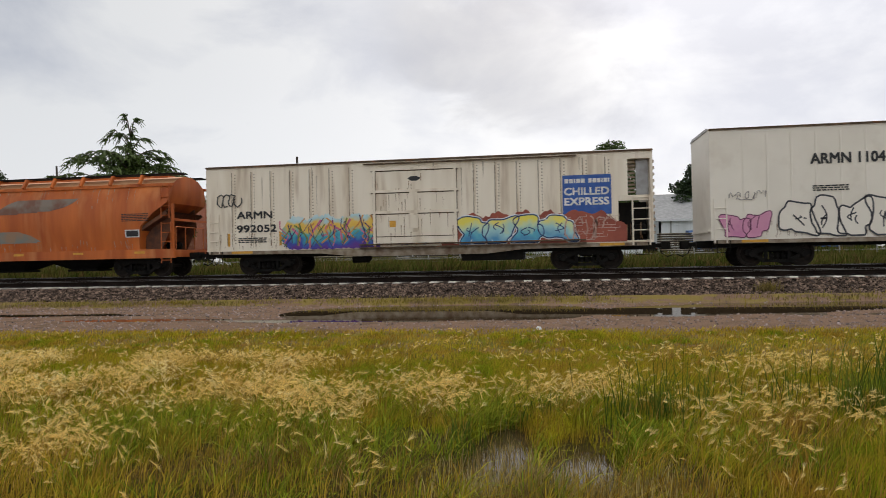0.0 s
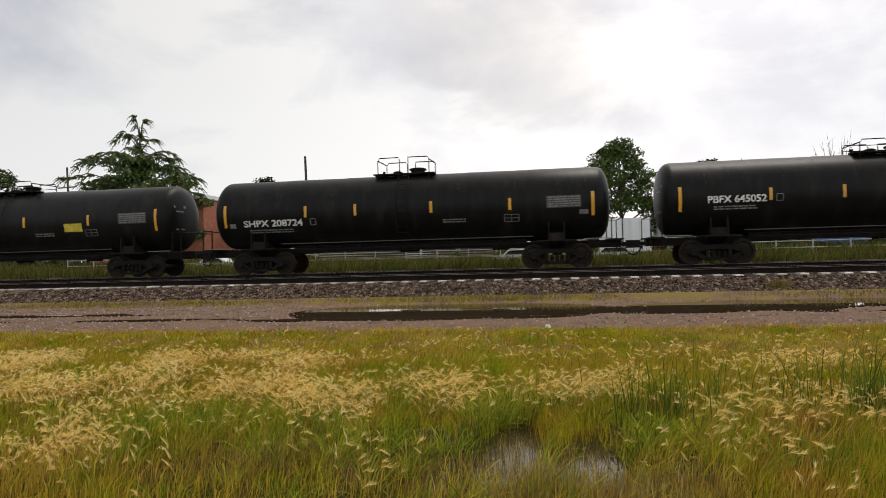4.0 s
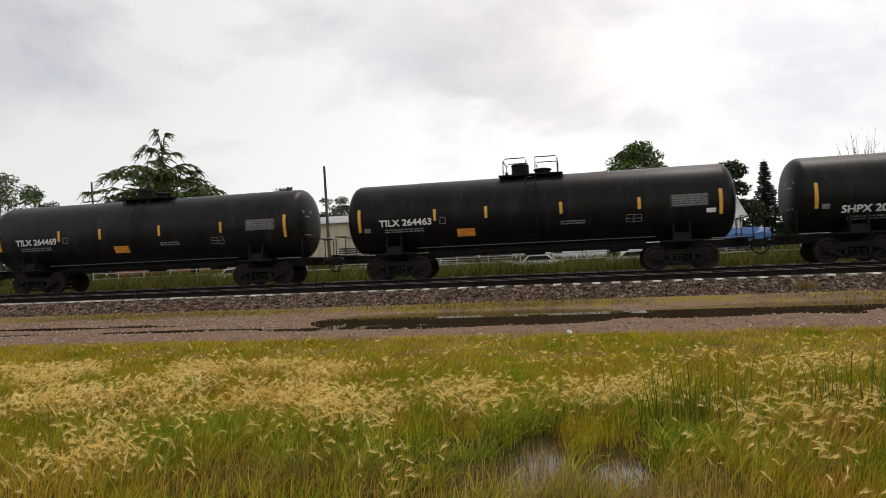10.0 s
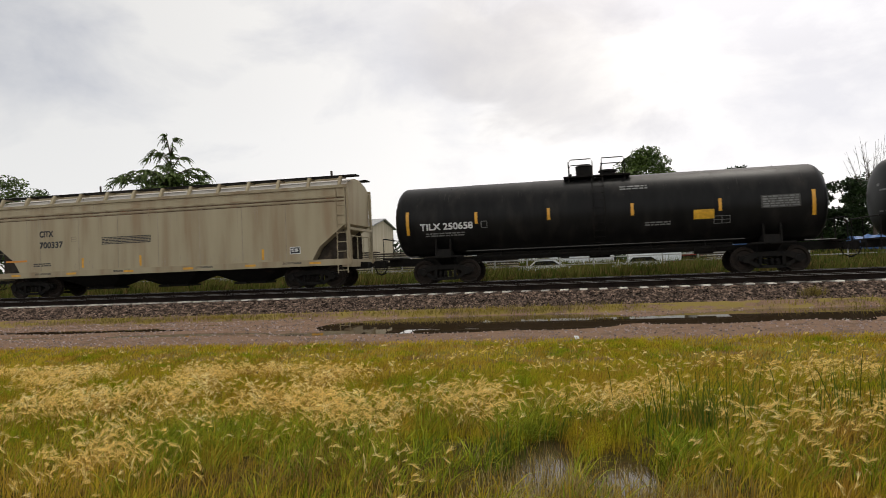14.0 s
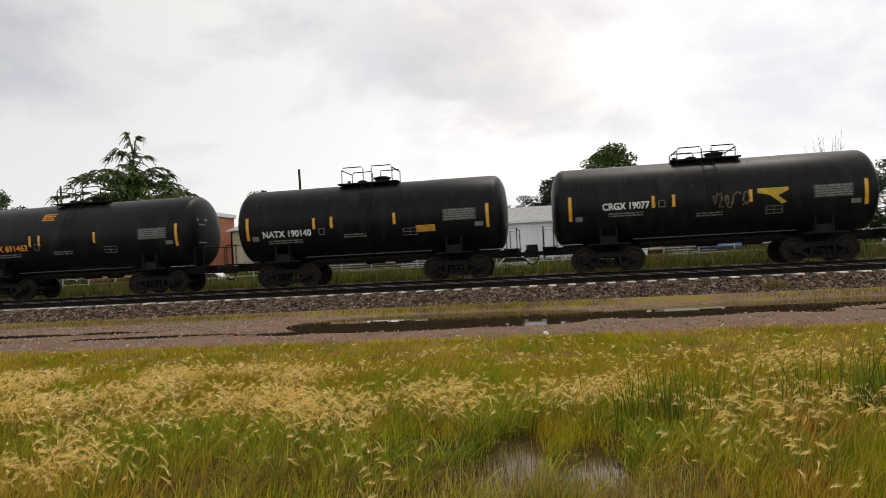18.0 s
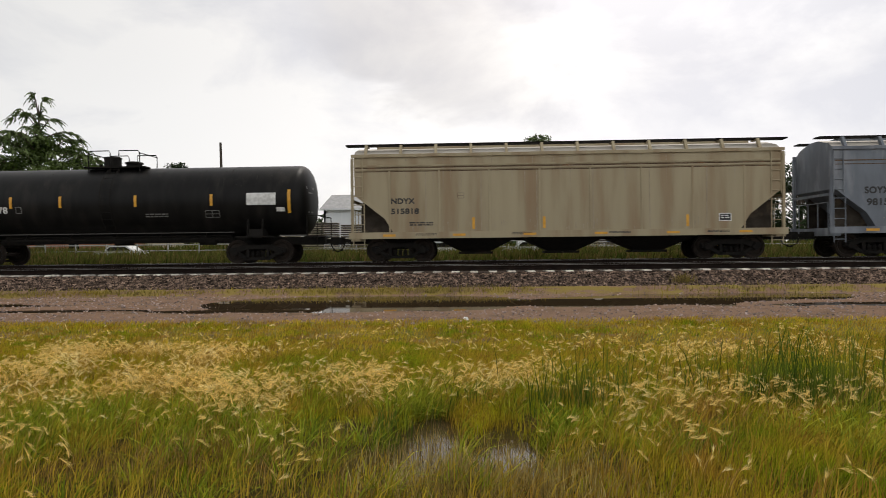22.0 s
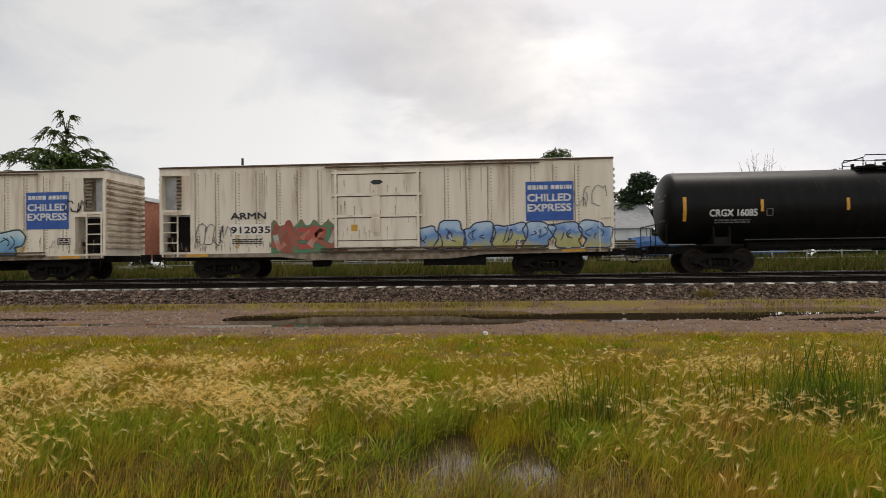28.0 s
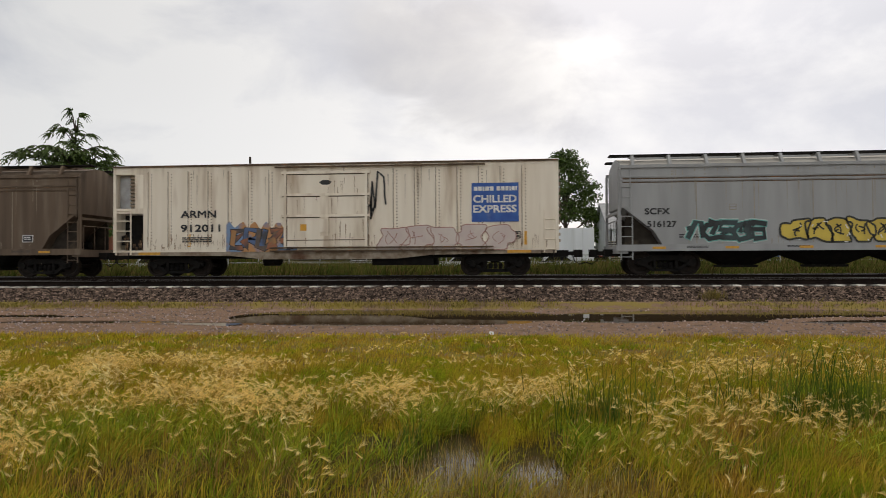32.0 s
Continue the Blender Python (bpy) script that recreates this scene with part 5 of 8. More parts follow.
    part("door_sign", Shape().prism([(dm - 0.26, roof - 0.72), (dm - 0.12, roof - 0.64), (dm + 0.12, roof - 0.64), (dm + 0.26, roof - 0.72), (dm + 0.12, roof - 0.82), (dm - 0.12, roof - 0.82)], -W - 0.065, -W - 0.062), BLACK, d, "small black plate on the door")
    part("door_placard", Shape().box(dm - 1.0, dm - 0.75, -W - 0.066, -W - 0.062, sill + 0.8, sill + 1.05), YELLOW, d, "small yellow placard")
    rails = Shape()
    for z, xx0, xx1 in ((roof - 0.12, door0 - 0.4, H - bay - 1.5), (sill + 0.02, door0 - 0.6, H - bay - 1.2), (sill + 0.14, door0 - 0.6, H - bay - 1.2)):
        rails.box(xx0, xx1, -W - 0.14, -W - 0.06, z - 0.025, z + 0.025)
    part("door_rail", rails, DIRT_AND_SHADE, car, "grimy door guide rails")
    part("side_sill", Shape().prism([(-H + 0.1, sill), (H - 0.1, sill), (H - 0.1, sill - 0.12), (H * 0.45, sill - 0.16), (H * 0.3, sill - 0.3), (-H * 0.3, sill - 0.3), (-H * 0.45, sill - 0.16), (-H + 0.1, sill - 0.12)], -W + 0.01, -W + 0.08), GRIME, car, "rust-streaked side sill")
    part("roof", Shape().prism([(-W - 0.05, roof), (W + 0.05, roof), (W - 0.3, roof + 0.1), (-W + 0.3, roof + 0.1)], -H - 0.03, H + 0.03, "x"), REEFER_ROOF, car, "low galvanised roof")
    part("roof_edge", Shape().box(-H, H, -W - 0.06, -W - 0.02, roof - 0.03, roof + 0.03), DIRT_AND_SHADE, car)
    for sx in (-1, 1):
        cor = Shape()
        z = sill + 0.3
        while z < (roof - 0.3 if not tall else sill + 0.4):
            cor.prism([(-W + 0.1, z), (W - 0.1, z), (W - 0.1, z + 0.1), (-W + 0.1, z + 0.1)], min(sx * H, sx * (H + 0.07)), max(sx * H, sx * (H + 0.07)), "x")
            z += 0.24
        part("end_corrugation", cor, paint if tall else END_DIRT, car, "" if tall else "rust-stained corrugated end")
        coupler(car, sx * (pitch / 2 - 0.22), sx)
        truck(car, sx * (H - 2.4))
        part("draft_sill", Shape().box(min(sx * (H - 3.2), sx * (pitch / 2 - 0.5)), max(sx * (H - 3.2), sx * (pitch / 2 - 0.5)), -0.25, 0.25, 0.72, 0.98), UNDER, car)
        part("stirrup", Shape().tube([(sx * (H - 0.2), -W, sill), (sx * (H - 0.2), -W, sill - 0.45), (sx * (H - 0.65), -W, sill - 0.45), (sx * (H - 0.65), -W, sill)], 0.02), UNDER, car)
        part("reflective_strip", Shape().box(sx * (H - 1.5) - 0.45, sx * (H - 1.5) + 0.45, -W - 0.004 + 0.01, -W + 0.02, sill - 0.1, sill), YELLOW, car, "yellow reflective strip")
    if not tall:
        for k in range(8):
            xs = -H + 0.95 + k * (2 * H - 2.2) / 7
            if not door0 - 0.1 < xs < door1 + 0.1 and not H - bay - 0.1 < e * xs:
                part("reflector", cached(("reflector",), lambda: Shape().box(-0.05, 0.05, -W - 0.008, -W, sill + 0.2, sill + 0.72).mesh("reflector", YELLOW)), None, car, "yellow upright reflector", at=pose(xs, 0, 0))
    ladder(car, -e * (H - 0.33) - 0.21, -W - 0.03, sill - 0.1, sill + 1.5, 0.42, paint)
    streaks(car, H, -H + 0.3, H - 0.3, sill + 0.15, sill + 0.75, 240, int(pitch * 100), lambda z: -W - 0.016, STREAK, 0.6)
    if not tall:
        streaks(car, H, -H + 1.4, H - 1.4, roof - 0.5, roof - 0.12, 14, int(pitch * 100) + 1, lambda z: -W - 0.016, STAIN, 1.8)
    streaks(car, H, door0, door1, sill + 0.5, roof - 0.5, 36, int(pitch * 100) + 2, lambda z: -W - 0.07, STREAK, 0.9)
    part("floor_frame", Shape().box(-H + 0.3, H - 0.3, -0.9, 0.9, 0.72, sill), UNDER, car)
    part("underframe_box", Shape().box(1.6, 4.0, -1.2, 1.2, 0.42, 0.75), UNDER, car, "black fuel tank")
    part("brake_cylinder", Shape().lathe([(-0.35, 0.1), (-0.35, 0.2), (0.3, 0.2), (0.4, 0.08)], 12, "x", (-2.5, -0.8, 0.62)), UNDER, car)
    sf = lambda z: surf(z) - 0.02
    if mark:
        lettering("lettering", mark, car, -H + mark_at[0], mark_at[1], mark_at[2], mark_at[3], BLACK, sf, "black reporting mark", 0.04)
        if number:
            lettering("lettering", number, car, -H + mark_at[0], mark_at[1] - 0.55, mark_at[2], mark_at[3] * 1.12, BLACK, sf, "black car number", 0.04)
        text_bars("small_lettering", car, -H + mark_at[0] + 0.05, mark_at[1] - 0.82, 1.2, 3, BLACK, sf, 5, 0.045)
    if sign:
        sx0 = H - 3.28
        b = part("sign_board", Shape().box(sx0, sx0 + 1.78, -W - 0.024, -W - 0.018, sill + 1.08, sill + 2.56), BLUE, car, "blue sign with white words")
        s2 = lambda z: -W - 0.028
        g = Shape()
        for xx, w in ((0.08, 0.14), (0.25, 0.14), (0.42, 0.06), (0.51, 0.15), (0.69, 0.14), (0.95, 0.13), (1.11, 0.14), (1.28, 0.12), (1.43, 0.06), (1.52, 0.12), (1.66, 0.06)):
            g.add([(sx0 + xx, s2(0), sill + 2.26), (sx0 + xx + w, s2(0), sill + 2.26), (sx0 + xx + w, s2(0), sill + 2.42), (sx0 + xx, s2(0), sill + 2.42)], [(0, 1, 2, 3)])
        part("sign_bars", g, WHITE, b, "row of white letter-like bars")
        lettering("sign_lettering", "CHILLED", b, sx0 + 0.07, sill + 1.82, 0.27, 1.62, WHITE, s2, "white sign lettering", 0.045)
        lettering("sign_lettering", "EXPRESS", b, sx0 + 0.07, sill + 1.44, 0.27, 1.62, WHITE, s2, "white sign lettering", 0.045)
    s = Shape()
    xb = H - 1.95
    for zz in (sill + 0.45, sill + 0.7):
        ribbon(s, [(xb, zz), (xb + 0.5, zz)], 0.03, sf)
    for xx in (xb, xb + 0.5):
        ribbon(s, [(xx, sill + 0.45), (xx, sill + 0.7)], 0.03, sf)
    part("stencil_box", s, BLACK, car)
    text_bars("small_lettering", car, xb + 0.06, sill + 0.6, 0.4, 2, BLACK, sf, 9, 0.06)
    for put in extras:
        put(car, H, sf)
    return car


def rivet_mesh(z0, z1, y):
    s = Shape()
    z = z0
    while z < z1:
        s.add([(-0.02, y, z), (0.02, y, z), (0.02, y, z + 0.045), (-0.02, y, z + 0.045), (0, y - 0.012, z + 0.022)], [(0, 1, 4), (1, 2, 4), (2, 3, 4), (3, 0, 4)])
        z += 0.12
    return s.mesh("rivet_strip", SEAM)

# ---- the train ----
# places of the couplings along the track at the start, front first
COUPLINGS = [29.2, 4.88, -14.19, -33.03, -46.76, -65.07, -83.04, -100.9, -118.87, -137.26, -155.22, -173.39, -191.58, -209.69, -226.5, -243.33, -260.26, -277.98, -294.79, -312.68,
             -331.5, -349.11, -367.5, -380.45, -393.81, -406.67, -419.74, -432.65, -450.94, -470.01, -487.97, -505.72, -523.59, -541.01, -558.12, -575.91, -593.55, -612.33, -631.93, -651.49, -669.78, -687.81, -705.55, -725.09, -743.09]


def way(t):
    """How far the train has gone after t seconds."""
    return 21.42 * t + 0.02315 * t * t


ORANGE_HOP = mat("weathered_orange_paint", (0.60, 0.155, 0.029), (0.34, 0.073, 0.014), rough=0.5, scale=1.1, stretch=V_STREAK, c3=(0.70, 0.30, 0.11), s3=1.2, lo3=0.54, hi3=0.85, bump=0.03, bscale=4, spec=0.3)
TAN_HOP = mat("weathered_tan_paint", (0.36, 0.305, 0.20), (0.30, 0.25, 0.16), rough=0.65, scale=1.6, stretch=V_STREAK, c3=(0.25, 0.165, 0.095), s3=1.6, lo3=0.48, hi3=0.8, random=0.06, bump=0.03, bscale=4, spec=0.3)
CREAM_HOP = mat("cream_hopper_paint", (0.50, 0.46, 0.355), (0.43, 0.39, 0.295), rough=0.6, scale=1.6, stretch=V_STREAK, c3=(0.36, 0.29, 0.19), s3=1.6, lo3=0.6, hi3=0.9, bump=0.03, bscale=4, spec=0.3)
BLUE_HOP = mat("faded_blue_grey_paint", (0.155, 0.175, 0.205), (0.11, 0.12, 0.14), rough=0.6, scale=1.8, stretch=(1, 1, 0.3), c3=(0.30, 0.315, 0.335), s3=1.9, lo3=0.50, hi3=0.8, bump=0.03, bscale=4, spec=0.3)
GREY_HOP = mat("light_grey_hopper_paint", (0.45, 0.46, 0.46), (0.38, 0.385, 0.385), rough=0.6, scale=1.6, stretch=V_STREAK, c3=(0.30, 0.265, 0.22), s3=1.5, lo3=0.58, hi3=0.92, random=0.04, bump=0.03, bscale=4)
DARKGREY_HOP = mat("mid_grey_hopper_paint", (0.33, 0.33, 0.325), (0.27, 0.27, 0.265), rough=0.6, scale=1.6, stretch=V_STREAK, c3=(0.36, 0.36, 0.35), s3=1.8, lo3=0.58, hi3=0.92, bump=0.03, bscale=4)
PALE_ROOF = mat("pale_roof_paint", (0.52, 0.48, 0.42), (0.42, 0.38, 0.33), rough=0.7, scale=2.0, stretch=(0.4, 1, 1), c3=(0.25, 0.18, 0.13), s3=1.6, lo3=0.6, hi3=0.9, bump=0.03, bscale=4)
# orange made paler, with the light from above put into the roof's colour
PEACH_ROOF = mat("top_lit_orange_roof_paint", (0.68, 0.36, 0.19), (0.56, 0.25, 0.11), rough=0.6, scale=1.6, stretch=(0.4, 1, 1), bump=0.03, bscale=4)
DARKBROWN_HOP = mat("grimy_dark_brown_paint", (0.15, 0.105, 0.07), (0.09, 0.062, 0.042), rough=0.75, scale=1.6, stretch=V_STREAK, c3=(0.24, 0.19, 0.14), s3=1.4, lo3=0.55, hi3=0.85, bump=0.03, bscale=4, spec=0.3)
BROWN_HOP = mat("grimy_grey_brown_paint", (0.42, 0.375, 0.275), (0.32, 0.28, 0.20), rough=0.7, scale=1.6, stretch=V_STREAK, c3=(0.46, 0.41, 0.32), s3=1.4, lo3=0.52, hi3=0.8, bump=0.03, bscale=4, spec=0.3)


def placard(frac, z=2.3, w=0.85, h=0.36, m=None, label="orange placard"):
    return lambda car, H, sf: plate("placard", car, -H + 2 * H * frac - w / 2, -H + 2 * H * frac + w / 2, z - h / 2, z + h / 2, m or YELLOW, sf, label)


def words(body, frac, z, h, w, m, label="painted words"):
    return lambda car, H, sf: lettering("lettering", body, car, -H + 2 * H * frac, z, h, w, m, sf, label, 0.045 if h < 0.45 else 0.06)


def piece(f0, f1, z0, z1, seed, fills, line, **k):
    return lambda car, H, sf: graffiti(car, -H + 2 * H * f0, -H + 2 * H * f1, z0, z1, seed, fills, line, surf=sf, **k)


def door_piece(f0, f1, z0, z1, seed, fills, line, **k):
    """A spray-painted piece on the door's face, which stands proud of the side."""
    return lambda car, H, sf: graffiti(car, -H + 2 * H * f0, -H + 2 * H * f1, z0, z1, seed, fills, line, surf=lambda z: sf(z) - 0.038, **k)


def tag(f0, f1, z0, z1, seed, colour, **k):
    return lambda car, H, sf: scribble(car, -H + 2 * H * f0, -H + 2 * H * f1, z0, z1, seed, colour, sf, **k)


def bars(f, z, w, rows, m, seed, size=0.055):
    return lambda car, H, sf: text_bars("small_lettering", car, -H + 2 * H * f, z, w, rows, m, sf, seed, size)


def swatch(f0, f1, z0, z1, m, label):
    return lambda car, H, sf: plate("paint_patch", car, -H + 2 * H * f0, -H + 2 * H * f1, z0, z1, m, sf, label)


def blade(points, m, label, name="logo_shape"):
    """A flat painted shape of (fraction along, height) points."""
    def put(car, H, sf):
        # laid in level bands, so that it follows the side's curve
        s = Shape()
        lo, hi = min(p[1] for p in points), max(p[1] for p in points)
        n = max(2, int((hi - lo) / 0.05))
        for k in range(n):
            z0, z1 = lo + (hi - lo) * k / n, lo + (hi - lo) * (k + 1) / n
            zm = (z0 + z1) / 2
            cuts = []
            for (fa, za), (fb, zb) in zip(points, points[1:] + points[:1]):
                if (za > zm) != (zb > zm):
                    slope = (fb - fa) / (zb - za)
                    cuts.append((fa + (zm - za) * slope, slope if abs(slope) * (z1 - z0) < 0.02 else 0.0))
            cuts.sort()
            for (f0, m0), (f1, m1) in zip(cuts[0::2], cuts[1::2]):
                q = [(f0 + m0 * (z0 - zm), z0), (f1 + m1 * (z0 - zm), z0), (f1 + m1 * (z1 - zm), z1), (f0 + m0 * (z1 - zm), z1)]
                s.add([(-H + 2 * H * f, sf(z) - 0.003, z) for f, z in q], [(0, 1, 2, 3)])
        part(name, s, m, car, label)
    return put


CARS = []


def build_train():
    P = [COUPLINGS[i] - COUPLINGS[i + 1] for i in range(44)]
    C = [(COUPLINGS[i] + COUPLINGS[i + 1]) / 2 for i in range(44)]

    def tank(i, mark, ink=WHITE, **k):
        CARS.append((tank_car(mark, round(P[i] - 1.8, 1), P[i], ink, **k), C[i] - (0.25 if i == 31 else 0.0)))

    def hop(i, paint, label, **k):
        CARS.append((hopper_car(round(P[i] - (1.65 if i == 2 else 1.4), 2), P[i], paint, label, spread=P[i] - 0.55, **k), C[i] - (0.23 if i == 39 else 0.0)))

    def reef(i, label, mark, at, number, **k):
        slack = {0: 0.3, 1: -0.2, 37: -0.08, 38: -0.37, 42: -0.4}[i]        # how far the body rides off the middle of its couplings
        CARS.append((reefer_car(round(P[i] - (1.5 if i < 2 else 1.95), 2), P[i], label, mark, at, number, **k), C[i] + slack))

    reef(0, "tall cream refrigerator car with black lettering and outlined graffiti", "ARMN 1104", (3.42, 3.63, 0.36, 2.45), "", roof=5.0, sign=False, open_end=0, tall=True, extras=(
        piece(0.112, 0.312, 1.05, 2.35, 3, [((0.80, 0.74, 0.64), (0.77, 0.71, 0.61))], (0.05, 0.05, 0.06), letters=5, shine=False, weight=0.06),
        piece(0.02, 0.085, 1.05, 1.95, 4, [((0.62, 0.27, 0.40), (0.55, 0.20, 0.36))], (0.16, 0.04, 0.10), letters=2, weight=0.035, shine=False), tag(0.03, 0.08, 2.4, 2.75, 6, (0.3, 0.27, 0.25), weight=0.03, strokes=4)))
    reef(1, "white refrigerator car with bright rainbow graffiti and a blue sign", "ARMN", (1.32, 2.29, 0.28, 1.49), "992052", extras=(
        burner(0.182, 0.412, 0.98, 2.42, 11, ((0.10, 0.025, 0.24), (0.035, 0.06, 0.36), (0.04, 0.30, 0.44), (0.10, 0.42, 0.42), (0.74, 0.46, 0.06), (0.78, 0.52, 0.10), (0.42, 0.62, 0.66), (0.58, 0.70, 0.72)),
               (((0.62, 0.16, 0.26), 9, 0.07), ((0.70, 0.30, 0.06), 9, 0.06), ((0.05, 0.03, 0.14), 20, 0.035), ((0.16, 0.24, 0.05), 9, 0.05))),
        brick_cloud(0.55, 0.945, 1.0, 2.16, 12),
        piece(0.59, 0.83, 1.06, 2.02, 12, [((0.05, 0.22, 0.45), (0.10, 0.40, 0.52), (0.55, 0.66, 0.42), (0.78, 0.68, 0.10)), ((0.06, 0.26, 0.48), (0.36, 0.60, 0.60), (0.80, 0.70, 0.14))], (0.02, 0.05, 0.16), halo=(0.80, 0.84, 0.86), letters=4, weight=0.045),
        piece(0.42, 0.545, 1.05, 1.75, 18, [((0.42, 0.34, 0.46), (0.3, 0.36, 0.30)), ((0.50, 0.44, 0.36), (0.24, 0.3, 0.42))], (0.12, 0.13, 0.28), letters=4, weight=0.02, wild=True),
        tag(0.82, 0.92, 1.1, 2.0, 13, (0.5, 0.3, 0.24), strokes=5), tag(0.03, 0.085, 2.75, 3.3, 14, (0.03, 0.03, 0.03), strokes=4), tag(0.42, 0.56, 1.15, 1.7, 15, (0.2, 0.24, 0.45), strokes=6, weight=0.03)))
    hop(2, ORANGE_HOP, "rust-orange covered hopper car with rounded sides", rounded=True, cut=1.4, roof=4.25, roof_paint=PEACH_ROOF, extras=(
        words("SHPX", 0.105, 2.50, 0.22, 0.86, BLACK), words("450695", 0.105, 2.09, 0.22, 1.3, BLACK), bars(0.84, 2.6, 1.2, 5, BLACK, 3, 0.04),
        blade([(0.30, 2.80), (0.40, 2.79), (0.49, 2.82), (0.525, 2.95), (0.55, 3.22), (0.57, 3.34), (0.73, 3.36), (0.715, 3.15), (0.695, 3.0), (0.66, 2.86), (0.56, 2.76), (0.46, 2.73), (0.32, 2.70)], spray((0.16, 0.065, 0.035), (0.20, 0.155, 0.12)), "faded dark paint streak"),
        blade([(0.275, 1.93), (0.40, 1.97), (0.46, 2.02), (0.58, 2.00), (0.61, 1.83), (0.635, 1.56), (0.50, 1.53), (0.475, 1.62), (0.455, 1.80), (0.42, 1.87), (0.28, 1.87)], spray((0.20, 0.20, 0.175), (0.30, 0.19, 0.12)), "faded teal paint streak"),
        swatch(0.847, 0.882, 1.66, 1.98, WHITE, "white border of a data plate"),
        blade([(0.85, 1.70), (0.85, 1.94), (0.879, 1.94), (0.879, 1.70)], BLACK, "small black data plate", "data_plate")))
    tank(3, "NATX 17459", text_x=2.24, text_w=1.85, text_z=1.89, dia=2.84, strips=4, rail="low", extras=(placard(0.7, 2.25, 0.8, 0.25, spray((0.34, 0.3, 0.06)), "faded yellow placard"), swatch(0.83, 0.93, 2.25, 2.75, WHITE, "white data panel")), panel="")
    tank(4, "SHPX 209190", text_x=1.80, text_w=2.30, text_z=1.87, dia=2.92, rail="box")
    tank(5, "PBFX 645052", text_x=1.80, text_w=2.00, text_z=2.24, rail="low", extras=(placard(0.8, 2.15, 0.8, 0.3, spray((0.42, 0.34, 0.03)), "yellow placard"),))
    tank(6, "SHPX 208724", text_x=1.63, text_w=2.50, text_z=1.96)
    tank(7, "IBPX 25064", text_x=1.66, text_w=2.00, text_z=2.04, rail="low", extras=(placard(0.72, 2.2, 0.85, 0.35, spray((0.6, 0.48, 0.04)), "yellow placard"),))
    tank(8, "SHPX 208734", strips=0, ends=False, text_x=1.83, text_w=2.54, text_z=1.76, extras=(placard(0.52, 1.74, 0.94, 0.34, spray((0.60, 0.46, 0.03)), "yellow placard"),))
    tank(9, "SHPX 208752", text_x=1.95, text_w=2.45, text_z=1.83, extras=(placard(0.5, 2.3, 0.9, 0.36, spray((0.60, 0.46, 0.03)), "yellow placard"),))
    tank(10, "PBFX 645094", text_x=1.63, text_w=2.45, text_z=2.25, rail="hoop", extras=(tag(0.29, 0.345, 1.95, 2.25, 5, (0.16, 0.16, 0.15), strokes=5, weight=0.03), tag(0.40, 0.46, 1.95, 2.25, 7, (0.16, 0.16, 0.15), strokes=4, weight=0.03)))
    tank(11, "SHPX 208787", text_x=1.72, text_w=2.50, text_z=1.93)
    tank(12, "SHPX 208704", text_x=1.66, text_w=2.28, text_z=1.76)
    tank(13, "TILX 264463", text_x=1.65, text_w=2.11, text_z=2.14, rail="box", extras=(placard(0.33, 1.76, 0.7, 0.3, ORANGETXT),))
    tank(14, "TILX 264469", text_x=1.69, text_w=2.06, text_z=2.16, rail="box", dia=2.95, extras=(placard(0.447, 1.79, 0.7, 0.3, ORANGETXT),))
    tank(15, "GATX 3761", text_x=1.67, text_w=1.76, text_z=1.96, extras=(bars(0.52, 2.45, 0.6, 6, GREYTXT, 4, 0.05),))
    tank(16, "IBPX 25054", text_x=1.53, text_w=1.75, text_z=2.34, rail="low")
    tank(17, "TILX 264447", text_x=1.55, text_w=2.03, text_z=2.23, rail="box", extras=(placard(0.42, 1.75, 0.75, 0.34, spray((0.45, 0.17, 0.03)), "faded orange placard"), tag(0.25, 0.31, 1.55, 1.95, 8, (0.35, 0.42, 0.46), strokes=5, weight=0.06), tag(0.33, 0.38, 1.55, 1.9, 9, (0.38, 0.27, 0.03), strokes=4, weight=0.06)))
    tank(18, "TILX 250658", text_x=1.33, text_w=2.09, text_z=2.11, rail="box", extras=(placard(0.73, 2.18, 0.71, 0.34, spray((0.66, 0.36, 0.02)), "orange placard"), bars(0.55, 3.35, 1.0, 2, GREYTXT, 6)))
    hop(19, TAN_HOP, "weathered tan covered hopper car with open ladder ends", roof_paint=PALE_ROOF, bulge=True, ribs=0, extras=(words("CITX", 0.178, 2.69, 0.26, 0.68, BLACK), words("700337", 0.178, 2.2, 0.26, 1.17, BLACK), bars(0.35, 2.5, 2.4, 5, BLACK, 3, 0.04), swatch(0.08, 0.14, 1.62, 1.7, ORANGETXT, "orange stripe")))
    tank(20, "UTLX 682596", ORANGETXT, text_x=1.63, text_w=2.18, text_z=2.13, rail="box", extras=(tag(0.62, 0.83, 2.0, 2.35, 21, (0.3, 0.3, 0.29), strokes=8, weight=0.04),))
    tank(21, "TILX 290957", text_x=1.46, text_w=2.07, text_z=2.12, dia=2.96, rail="box")
    tank(22, "UTLX 601684", ORANGETXT, dia=3.08, text_x=1.65, text_w=2.18, text_z=2.10, strips=3, extras=(bars(0.53, 3.3, 0.6, 5, ORANGETXT, 4, 0.05),))
    tank(23, "CRGX 19077", dia=3.04, text_x=2.02, text_w=1.67, text_z=2.29, strips=3, rail="low", extras=(blade([(0.63, 2.72), (0.72, 2.74), (0.72, 2.62), (0.69, 2.45), (0.715, 2.2), (0.70, 2.15), (0.665, 2.48), (0.63, 2.58)], spray((0.50, 0.33, 0.02)), "yellow spray-painted letter", "graffiti_tag"), tag(0.5, 0.6, 2.1, 2.7, 22, (0.12, 0.10, 0.04), strokes=5, weight=0.04)))
